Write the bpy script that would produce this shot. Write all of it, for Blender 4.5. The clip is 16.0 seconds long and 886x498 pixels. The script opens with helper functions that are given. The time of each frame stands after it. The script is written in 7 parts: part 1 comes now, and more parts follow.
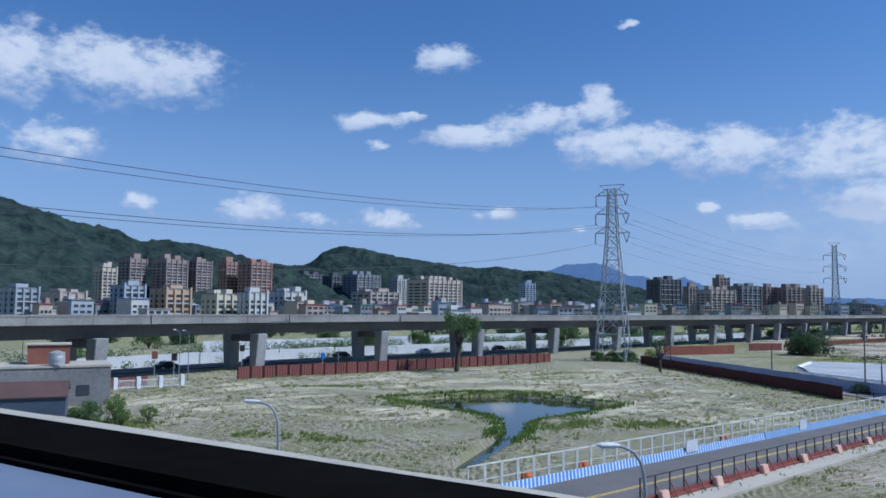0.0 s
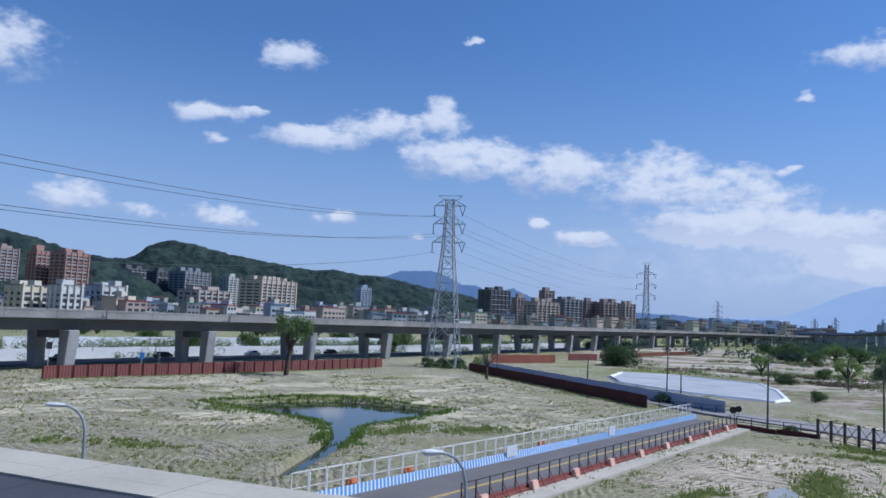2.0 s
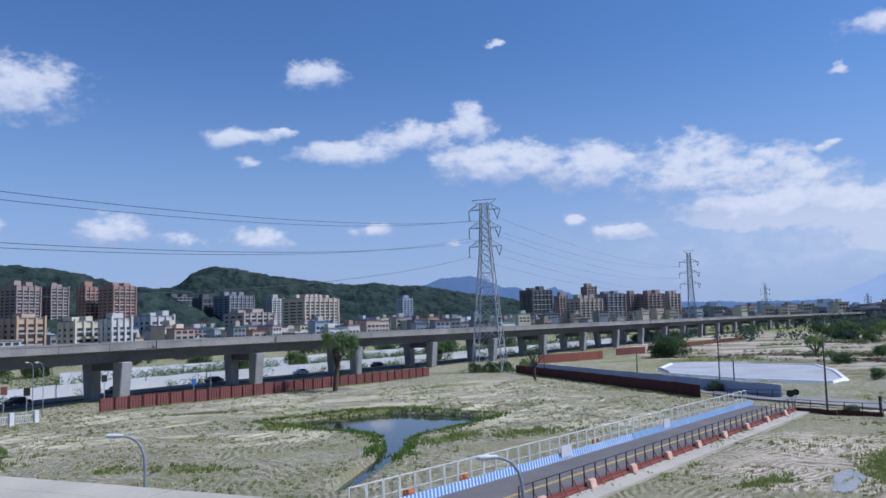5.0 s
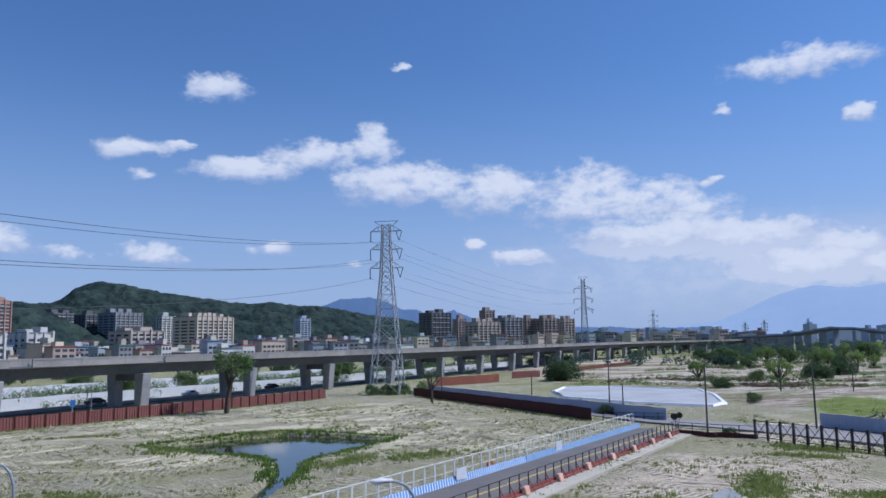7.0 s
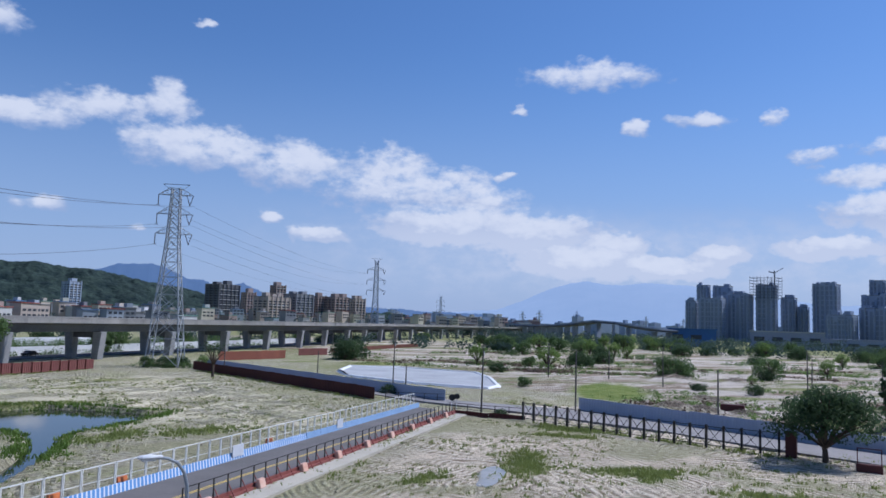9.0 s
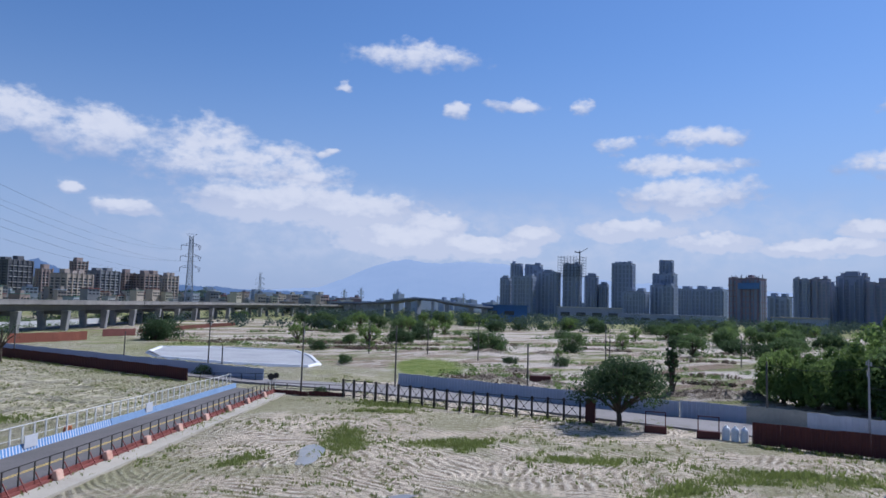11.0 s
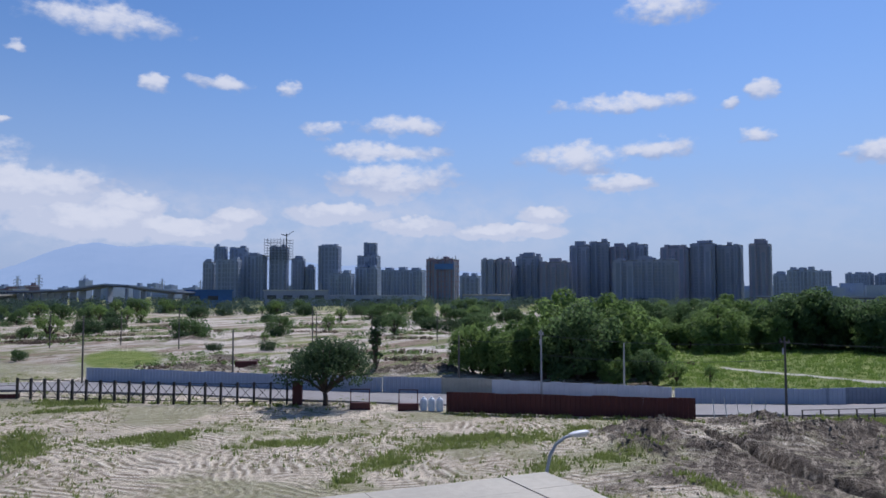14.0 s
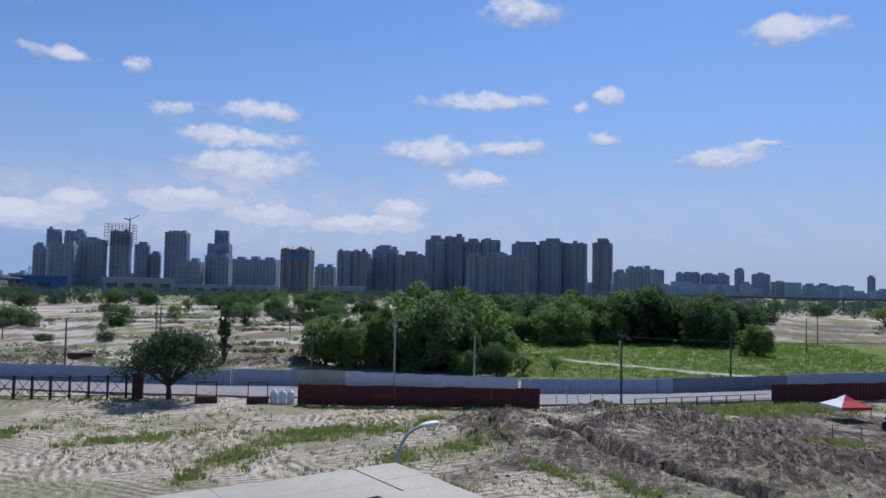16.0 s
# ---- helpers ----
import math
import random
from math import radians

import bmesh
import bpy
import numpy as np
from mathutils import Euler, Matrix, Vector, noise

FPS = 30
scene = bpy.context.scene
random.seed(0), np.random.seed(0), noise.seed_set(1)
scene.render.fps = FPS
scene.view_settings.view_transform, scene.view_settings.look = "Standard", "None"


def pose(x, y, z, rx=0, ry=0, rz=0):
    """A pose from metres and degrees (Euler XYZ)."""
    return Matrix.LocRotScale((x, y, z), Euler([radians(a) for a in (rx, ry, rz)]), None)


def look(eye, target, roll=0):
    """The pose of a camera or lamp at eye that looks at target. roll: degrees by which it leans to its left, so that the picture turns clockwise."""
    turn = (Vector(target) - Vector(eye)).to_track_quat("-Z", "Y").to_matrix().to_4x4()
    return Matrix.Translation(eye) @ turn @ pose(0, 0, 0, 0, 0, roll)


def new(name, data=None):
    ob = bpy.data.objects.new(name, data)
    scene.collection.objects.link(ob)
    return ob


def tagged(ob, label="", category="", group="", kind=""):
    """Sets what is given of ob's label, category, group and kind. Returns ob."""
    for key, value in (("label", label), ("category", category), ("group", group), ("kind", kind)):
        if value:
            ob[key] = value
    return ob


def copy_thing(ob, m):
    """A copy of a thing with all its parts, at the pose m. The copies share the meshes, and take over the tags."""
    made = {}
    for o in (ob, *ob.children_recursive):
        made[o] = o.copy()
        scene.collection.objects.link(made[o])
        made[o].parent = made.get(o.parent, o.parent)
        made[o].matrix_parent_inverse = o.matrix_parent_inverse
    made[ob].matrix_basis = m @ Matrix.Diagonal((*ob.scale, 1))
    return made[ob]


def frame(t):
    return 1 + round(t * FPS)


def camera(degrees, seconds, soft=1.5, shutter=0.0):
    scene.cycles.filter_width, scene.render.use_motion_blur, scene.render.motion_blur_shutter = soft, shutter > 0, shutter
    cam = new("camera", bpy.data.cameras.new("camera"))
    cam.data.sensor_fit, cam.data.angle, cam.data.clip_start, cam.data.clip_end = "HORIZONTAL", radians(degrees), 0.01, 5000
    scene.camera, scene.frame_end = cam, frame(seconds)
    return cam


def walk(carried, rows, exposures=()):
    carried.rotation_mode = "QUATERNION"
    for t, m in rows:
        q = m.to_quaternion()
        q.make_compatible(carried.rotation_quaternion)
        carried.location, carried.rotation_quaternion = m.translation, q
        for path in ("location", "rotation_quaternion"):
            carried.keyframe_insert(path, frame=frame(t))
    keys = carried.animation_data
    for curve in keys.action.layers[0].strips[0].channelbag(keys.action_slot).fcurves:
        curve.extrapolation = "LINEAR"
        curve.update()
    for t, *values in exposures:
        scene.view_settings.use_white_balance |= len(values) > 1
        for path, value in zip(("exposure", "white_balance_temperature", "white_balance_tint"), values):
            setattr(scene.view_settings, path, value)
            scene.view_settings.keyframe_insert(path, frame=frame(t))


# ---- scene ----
FOV = 60.85
cam = camera(FOV, 16.0, soft=1.6)
ROWS = [
    (0.0, -0.053, -0.085, 11.947, -0.00, 4.51, -0.56),
    (0.5, -0.038, -0.060, 11.962, -1.54, 4.08, -1.32),
    (1.0, -0.011, -0.017, 11.989, -3.53, 4.20, -1.78),
    (1.5, -0.000, -0.000, 12.000, -7.54, 4.73, -2.29),
    (2.0, -0.000, -0.000, 12.000, -12.48, 5.19, -2.59),
    (2.5, -0.000, -0.000, 12.000, -17.58, 5.63, -1.98),
    (3.0, -0.000, -0.000, 12.000, -21.05, 6.16, -1.12),
    (3.5, -0.000, -0.000, 12.000, -21.11, 6.09, -0.73),
    (4.0, -0.000, -0.000, 12.000, -17.87, 5.29, -0.31),
    (4.5, -0.000, -0.000, 12.000, -13.09, 5.07, 0.53),
    (4.7, -0.000, -0.000, 12.000, -11.28, 5.34, 1.05),
    (5.2, -0.000, -0.000, 12.000, -8.30, 5.75, 2.20),
    (5.7, -0.000, -0.000, 12.000, -7.40, 6.30, 2.75),
    (6.2, -0.000, -0.000, 12.000, -9.00, 6.75, 2.75),
    (6.5, -0.000, -0.000, 12.000, -11.30, 6.95, 2.35),
    (6.8, -0.000, -0.000, 12.000, -14.32, 7.17, 1.55),
    (7.0, -0.000, -0.000, 12.000, -16.85, 7.08, 1.01),
    (7.5, -0.000, -0.000, 12.000, -22.57, 6.86, -0.18),
    (8.0, -0.000, -0.000, 12.000, -27.24, 6.47, -1.05),
    (8.2, -0.000, -0.000, 12.000, -28.59, 6.32, -1.44),
    (8.7, -0.000, -0.000, 12.000, -31.30, 5.80, -1.70),
    (9.2, -0.000, -0.000, 12.000, -33.40, 5.50, -2.10),
    (9.8, -0.000, -0.000, 12.000, -35.80, 5.20, -2.30),
    (10.3, -0.000, -0.000, 12.000, -39.31, 5.23, -2.52),
    (10.5, -0.000, -0.000, 12.000, -41.37, 4.99, -2.28),
    (11.0, -0.000, -0.000, 12.000, -46.07, 4.32, -1.58),
    (11.5, -0.000, -0.000, 12.000, -50.31, 3.48, -0.98),
    (12.0, -0.000, -0.000, 12.000, -54.06, 2.37, -1.07),
    (12.5, -0.000, -0.000, 12.000, -57.10, 1.77, -1.45),
    (13.0, -0.000, -0.000, 12.000, -60.18, 2.48, -1.16),
    (13.5, -0.000, -0.000, 12.000, -63.90, 3.20, -0.36),
    (14.0, -0.000, -0.000, 12.000, -68.01, 3.33, -0.07),
    (14.5, -0.000, -0.000, 12.000, -71.23, 3.64, -0.16),
    (15.0, -0.000, -0.000, 12.000, -73.97, 3.54, -0.53),
    (15.5, -0.000, -0.000, 12.000, -76.71, 3.04, -1.03),
    (16.0, -0.000, -0.000, 12.000, -78.94, 2.85, -1.11),
]
walk(cam, [(t, pose(x, y, z, 90 + pitch, roll, yaw)) for t, x, y, z, yaw, pitch, roll in ROWS], exposures=[(0.0, -0.03, 5030, 10), (2.5, 0.08, 5250, 14), (10.0, 0.05, 5380, 16), (13.0, 0.04, 5600, 17), (16.0, -0.02, 5540, 17)])

# ---- sky and sun ----
SUN_AZ, SUN_EL = 98.0, 49.0
world = bpy.data.worlds.new("sky")
scene.world = world
world.use_nodes = True


# heaps of fair-weather cloud: bearing, height over the horizon, half width and half height, in degrees
CLOUDS_NORTH = [(-30.3, 15.8, 2.7, 2.8), (-23.1, 16.3, 6.5, 2.4), (-27.7, 10.8, 2.8, 1.6), (-0.1, 18.6, 2.2, 1.0), (-22.0, 7.2, 1.4, 0.7), (-14.4, 7.2, 2.6, 1.2), (-4.1, 6.6, 2.6, 0.8), (3.9, 7.3, 1.6, 0.6), (-5.9, 14.0, 2.6, 0.8), (-2.7, 14.4, 1.0, 0.4), (-5.2, 12.3, 1.0, 0.4), (-9.6, 6.5, 1.7, 0.6), (2.4, 12.9, 4.0, 0.9), (7.5, 14.1, 3.7, 1.2), (11.8, 15.0, 1.8, 1.6), (14.2, 11.9, 5.8, 1.6), (21.0, 11.2, 4.6, 1.8), (19.2, 7.4, 1.0, 0.5), (22.7, 6.3, 2.0, 0.6), (13.9, 20.7, 0.7, 0.3), (10.5, 6.1, 0.8, 0.4)]
CLOUDS_EAST = [(30.4, 10.0, 7.0, 1.6), (28.0, 11.4, 3.0, 1.7), (36.0, 9.3, 2.7, 1.0), (32.7, 7.4, 5.2, 1.2), (39.3, 7.0, 4.4, 1.4), (43.4, 18.5, 4.8, 1.0), (45.9, 18.7, 1.8, 0.8), (38.1, 16.2, 0.7, 0.4), (46.7, 14.8, 0.8, 0.5), (45.6, 6.0, 2.3, 0.8), (37.1, 11.3, 0.5, 0.4), (43.1, 4.8, 4.2, 1.0), (51.5, 15.1, 2.0, 0.6), (56.3, 15.0, 0.8, 0.5)]
CLOUDS_SOUTH = [(58.7, 12.2, 1.5, 0.6), (64.8, 12.5, 3.2, 0.8), (63.4, 10.6, 4.4, 0.7), (64.0, 8.5, 4.5, 1.3), (59.8, 5.9, 3.1, 0.7), (52.7, 5.4, 1.6, 0.6), (65.7, 5.0, 2.3, 0.6), (72.7, 4.6, 3.4, 0.5), (75.7, 5.8, 1.5, 0.6), (48.5, 4.4, 4.3, 0.8), (84.5, 20.3, 2.9, 1.0), (103.8, 17.8, 3.2, 1.0), (82.0, 13.9, 4.8, 0.7), (91.2, 14.2, 0.9, 0.7), (89.2, 13.4, 0.7, 0.4), (91.0, 11.1, 1.3, 0.5), (78.0, 10.0, 3.8, 1.1), (81.2, 8.1, 2.2, 0.6), (83.8, 10.5, 3.0, 0.8), (99.0, 9.4, 2.7, 0.7), (101.6, 10.2, 1.9, 0.3)]
SKY, CLOUD_LIGHT, HAZE = 0.078, 0.71, 0.56


def sky_nodes():
    nt = world.node_tree
    nt.nodes.clear()

    def node(kind, **kw):
        n = nt.nodes.new(kind)
        for k, v in kw.items():
            n.inputs[k].default_value = v
        return n

    def calc(op, a, b=0.0, c=0.0):
        n = nt.nodes.new("ShaderNodeMath")
        n.operation = op
        for i, v in enumerate((a, b, c)):
            if isinstance(v, (int, float)):
                n.inputs[i].default_value = v
            else:
                nt.links.new(v, n.inputs[i])
        return n.outputs[0]

    def ramp(v, lo, hi):
        n = node("ShaderNodeMapRange", **{"From Min": lo, "From Max": hi})
        n.interpolation_type = "SMOOTHSTEP"
        nt.links.new(v, n.inputs["Value"])
        return n.outputs[0]

    sky = nt.nodes.new("ShaderNodeTexSky")
    sky.sky_type, sky.sun_disc = "NISHITA", False
    sky.sun_elevation, sky.sun_rotation = radians(SUN_EL), radians(SUN_AZ)
    sky.air_density, sky.dust_density, sky.ozone_density = 1.2, 0.3, 5.0
    where = nt.nodes.new("ShaderNodeTexCoord").outputs["Generated"]
    split = nt.nodes.new("ShaderNodeSeparateXYZ")
    nt.links.new(where, split.inputs[0])
    x, y, z = split.outputs
    bearing = calc("MULTIPLY", calc("ARCTAN2", x, y), 57.2958)
    height = calc("MULTIPLY", calc("ARCSINE", z), 57.2958)
    stretch = nt.nodes.new("ShaderNodeVectorMath")
    stretch.operation = "MULTIPLY"
    stretch.inputs[1].default_value = (1, 1, 1.7)
    nt.links.new(where, stretch.inputs[0])

    def cloud_noise(scale, detail, rough=0.6):
        n = node("ShaderNodeTexNoise", Scale=scale, Detail=detail, Roughness=rough)
        nt.links.new(stretch.outputs[0], n.inputs["Vector"])
        return n

    wide, mid, fine = cloud_noise(22, 3), cloud_noise(48, 6, 0.55), cloud_noise(26, 8, 0.6)
    tint = nt.nodes.new("ShaderNodeSeparateColor")
    nt.links.new(wide.outputs["Color"], tint.inputs[0])
    b2 = calc("MULTIPLY_ADD", calc("SUBTRACT", tint.outputs[0], 0.5), 3.0, bearing)
    h2 = calc("MULTIPLY_ADD", calc("SUBTRACT", tint.outputs[1], 0.5), 1.6, height)
    body, lower = None, None
    for a, e, w, h in CLOUDS_NORTH + CLOUDS_EAST + CLOUDS_SOUTH:
        w, h = w * 1.12, h * 1.08
        dx = calc("MULTIPLY_ADD", b2, 1 / w, -a / w)
        dy = calc("MULTIPLY_ADD", h2, 1 / h, -e / h)
        v = calc("MULTIPLY_ADD", dx, dx, calc("MULTIPLY", dy, dy))
        v = calc("SUBTRACT", 1.0, v)
        up = calc("MULTIPLY_ADD", dy, 0.95, v)
        body = v if body is None else calc("SMOOTH_MAX", body, v, 0.6)
        lower = up if lower is None else calc("MAXIMUM", lower, up)
    ragged = calc("MULTIPLY_ADD", calc("SUBTRACT", fine.outputs["Fac"], 0.5), 2.9, calc("MAXIMUM", body, -3.0))
    ragged = calc("MULTIPLY_ADD", calc("SUBTRACT", mid.outputs["Fac"], 0.5), 1.3, ragged)
    band = calc("MULTIPLY", ramp(bearing, 8.0, 34.0), calc("SUBTRACT", 1.0, ramp(calc("ABSOLUTE", calc("SUBTRACT", height, 5.0)), 1.0, 5.0)))
    ragged = calc("MULTIPLY_ADD", band, 0.85, ragged)
    cover = calc("MULTIPLY", ramp(ragged, -0.2, 1.0), 0.93)
    streaks = calc("MULTIPLY_ADD", ramp(fine.outputs["Fac"], 0.3, 0.7), 0.4, 0.22)
    thin = calc("MULTIPLY", calc("MULTIPLY", band, streaks), calc("SUBTRACT", 1.0, calc("MULTIPLY", ramp(bearing, 62.0, 84.0), 0.55)))
    cover = calc("MAXIMUM", cover, thin)
    shade = ramp(calc("MULTIPLY_ADD", calc("SUBTRACT", mid.outputs["Fac"], 0.5), 1.8, lower), -0.5, 1.35)
    shade = calc("MAXIMUM", shade, calc("MULTIPLY", band, 0.62))
    bright = node("ShaderNodeMix")
    bright.data_type = "RGBA"
    bright.inputs["A"].default_value, bright.inputs["B"].default_value = (0.50, 0.58, 0.74, 1), (1.0, 0.98, 0.95, 1)
    nt.links.new(shade, bright.inputs["Factor"])
    air, cloud, low = (nt.nodes.new("ShaderNodeBackground") for _ in range(3))
    air.inputs["Strength"].default_value, cloud.inputs["Strength"].default_value = SKY, CLOUD_LIGHT
    low.inputs["Color"].default_value, low.inputs["Strength"].default_value = (0.62, 0.75, 1.0, 1), HAZE
    clear = node("ShaderNodeMix")
    clear.data_type, clear.blend_type = "RGBA", "MULTIPLY"
    clear.inputs["Factor"].default_value, clear.inputs["B"].default_value = 1.0, (0.88, 0.98, 1.10, 1)
    nt.links.new(sky.outputs[0], clear.inputs["A"])
    nt.links.new(clear.outputs["Result"], air.inputs["Color"])
    nt.links.new(bright.outputs["Result"], cloud.inputs["Color"])
    hazy, cloudy = nt.nodes.new("ShaderNodeMixShader"), nt.nodes.new("ShaderNodeMixShader")
    veil = calc("MULTIPLY", calc("POWER", calc("SUBTRACT", 1.0, ramp(calc("ABSOLUTE", height), 0.0, 24.0)), 1.5), 0.8)
    nt.links.new(veil, hazy.inputs[0])
    nt.links.new(air.outputs[0], hazy.inputs[1])
    nt.links.new(low.outputs[0], hazy.inputs[2])
    nt.links.new(cover, cloudy.inputs[0])
    nt.links.new(hazy.outputs[0], cloudy.inputs[1])
    nt.links.new(cloud.outputs[0], cloudy.inputs[2])
    out = nt.nodes.new("ShaderNodeOutputWorld")
    nt.links.new(cloudy.outputs[0], out.inputs["Surface"])


sky_nodes()
sun_data = bpy.data.lights.new("sun", "SUN")
sun_data.energy, sun_data.angle, sun_data.color = 4.9, radians(0.53), (1.0, 0.93, 0.82)
sun = new("sun", sun_data)
_a, _e = radians(SUN_AZ), radians(SUN_EL)
sun.matrix_world = look((100 * math.sin(_a) * math.cos(_e), 100 * math.cos(_a) * math.cos(_e), 100 * math.sin(_e)), (0, 0, 0))

# ---- materials ----


def mat(name, a, b=None, rough=0.85, scale=1.0, fine=8.0, bump=0.0, metal=0.0, bump_scale=20.0, per_object=0.0, spec=0.3):
    """A surface of two tones mixed by noise at two scales, in metres of the world."""
    m = bpy.data.materials.new(name)
    m.use_nodes = True
    nt = m.node_tree
    p = nt.nodes["Principled BSDF"]
    p.inputs["Roughness"].default_value, p.inputs["Metallic"].default_value = rough, metal
    p.inputs["Specular IOR Level"].default_value = spec
    b = b or tuple(c * 0.7 for c in a)
    geo = nt.nodes.new("ShaderNodeNewGeometry")
    n1 = nt.nodes.new("ShaderNodeTexNoise")
    n1.inputs["Scale"].default_value, n1.inputs["Detail"].default_value = scale, 6
    n2 = nt.nodes.new("ShaderNodeTexNoise")
    n2.inputs["Scale"].default_value, n2.inputs["Detail"].default_value = fine, 4
    for n in (n1, n2):
        nt.links.new(geo.outputs["Position"], n.inputs["Vector"])
    add = nt.nodes.new("ShaderNodeMath")
    add.operation = "MULTIPLY_ADD"
    nt.links.new(n2.outputs["Fac"], add.inputs[0])
    add.inputs[1].default_value = 0.6
    nt.links.new(n1.outputs["Fac"], add.inputs[2])
    last = add.outputs[0]
    if per_object:
        info = nt.nodes.new("ShaderNodeObjectInfo")
        ma = nt.nodes.new("ShaderNodeMath")
        ma.operation = "MULTIPLY_ADD"
        nt.links.new(info.outputs["Random"], ma.inputs[0])
        ma.inputs[1].default_value = per_object
        nt.links.new(last, ma.inputs[2])
        last = ma.outputs[0]
    ramp = nt.nodes.new("ShaderNodeMapRange")
    ramp.inputs["From Min"].default_value, ramp.inputs["From Max"].default_value = 0.55, 1.05 + per_object
    nt.links.new(last, ramp.inputs["Value"])
    mix = nt.nodes.new("ShaderNodeMix")
    mix.data_type = "RGBA"
    mix.inputs["A"].default_value, mix.inputs["B"].default_value = (*a, 1), (*b, 1)
    nt.links.new(ramp.outputs[0], mix.inputs["Factor"])
    nt.links.new(mix.outputs["Result"], p.inputs["Base Color"])
    if bump:
        n3 = nt.nodes.new("ShaderNodeTexNoise")
        n3.inputs["Scale"].default_value, n3.inputs["Detail"].default_value = bump_scale, 5
        nt.links.new(geo.outputs["Position"], n3.inputs["Vector"])
        bp = nt.nodes.new("ShaderNodeBump")
        bp.inputs["Strength"].default_value, bp.inputs["Distance"].default_value = bump, 0.05
        nt.links.new(n3.outputs["Fac"], bp.inputs["Height"])
        nt.links.new(bp.outputs[0], p.inputs["Normal"])
    return m


def leafy(m, share=0.45):
    """Lets light through thin leaves."""
    nt = m.node_tree
    p, out = nt.nodes["Principled BSDF"], nt.nodes["Material Output"]
    p.inputs["Specular IOR Level"].default_value, p.inputs["Roughness"].default_value = 0.12, 0.75
    thin, mix = nt.nodes.new("ShaderNodeBsdfTranslucent"), nt.nodes.new("ShaderNodeMixShader")
    nt.links.new(p.inputs["Base Color"].links[0].from_socket, thin.inputs["Color"])
    mix.inputs[0].default_value = share
    nt.links.new(p.outputs[0], mix.inputs[1])
    nt.links.new(thin.outputs[0], mix.inputs[2])
    nt.links.new(mix.outputs[0], out.inputs["Surface"])
    return m


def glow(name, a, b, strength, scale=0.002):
    """A far backdrop that glows: the hazy air before it is put into its emission."""
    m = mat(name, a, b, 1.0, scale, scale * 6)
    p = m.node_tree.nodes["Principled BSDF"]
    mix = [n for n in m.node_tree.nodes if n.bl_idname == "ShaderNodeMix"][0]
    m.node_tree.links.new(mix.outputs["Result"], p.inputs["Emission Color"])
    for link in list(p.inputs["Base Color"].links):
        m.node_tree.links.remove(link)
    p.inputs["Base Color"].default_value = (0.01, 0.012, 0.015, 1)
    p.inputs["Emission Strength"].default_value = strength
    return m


CONCRETE = mat("concrete", (0.25, 0.245, 0.235), (0.14, 0.14, 0.14), 0.9, 0.15, 2.5, 0.3, bump_scale=8)
PALE_CONCRETE = mat("pale_concrete", (0.44, 0.405, 0.33), (0.34, 0.315, 0.26), 0.85, 0.4, 5, 0.2)
DARK_PAINT = mat("black_paint", (0.02, 0.02, 0.022), (0.04, 0.035, 0.03), 0.5, 2, 15)
RED_PAINT = mat("red_oxide_paint", (0.21, 0.080, 0.068), (0.15, 0.058, 0.05), 0.6, 0.5, 4, per_object=0.3)
RUST = mat("rust_red_sheet", (0.10, 0.028, 0.024), (0.07, 0.022, 0.02), 0.6, 0.4, 3, per_object=0.3)
GREY_SHEET = mat("grey_blue_sheet", (0.42, 0.46, 0.55), (0.34, 0.38, 0.46), 0.5, 0.2, 2, per_object=0.3)
STEEL = mat("galvanised_steel", (0.55, 0.56, 0.57), (0.42, 0.43, 0.44), 0.45, 1, 6, metal=0.6)
ASPHALT = mat("asphalt", (0.145, 0.135, 0.13), (0.10, 0.095, 0.092), 0.9, 0.3, 6, 0.2)
LEAF = mat("leaf", (0.045, 0.085, 0.022), (0.025, 0.05, 0.014), 0.6, 0.25, 2.0, per_object=0.2)
BARK = mat("bark", (0.10, 0.075, 0.055), (0.06, 0.045, 0.035), 0.95, 2, 12, 0.4)
# slope colour holds some bluish haze and the dark gaps of the canopy
WOODED = mat("hazed_wooded_slope", (0.040, 0.060, 0.048), (0.006, 0.014, 0.017), 0.95, 0.035, 0.16, 1.0, bump_scale=0.1, spec=0.1)
for _n in WOODED.node_tree.nodes:
    if _n.bl_idname == "ShaderNodeBump":
        _n.inputs["Distance"].default_value = 5.0

# ---- mesh helpers ----


def tri_box(bm, x0, x1, y0, y1, z0, z1):
    v = [bm.verts.new((x, y, z)) for z in (z0, z1) for x, y in ((x0, y0), (x1, y0), (x1, y1), (x0, y1))]
    for q in ((3, 2, 1, 0), (4, 5, 6, 7), (0, 1, 5, 4), (1, 2, 6, 5), (2, 3, 7, 6), (3, 0, 4, 7)):
        bm.faces.new([v[i] for i in q])


def bar(bm, a, b, w, h=None):
    """A square bar from a to b."""
    a, b, h = Vector(a), Vector(b), h or w
    d = (b - a).normalized()
    s = d.cross(Vector((0, 0, 1)) if abs(d.z) < 0.95 else Vector((1, 0, 0))).normalized()
    u = s.cross(d)
    v = [bm.verts.new(p + s * i * w / 2 + u * j * h / 2) for p in (a, b) for i, j in ((-1, -1), (1, -1), (1, 1), (-1, 1))]
    for q in ((0, 1, 2, 3), (7, 6, 5, 4), (0, 4, 5, 1), (1, 5, 6, 2), (2, 6, 7, 3), (3, 7, 4, 0)):
        bm.faces.new([v[i] for i in q])


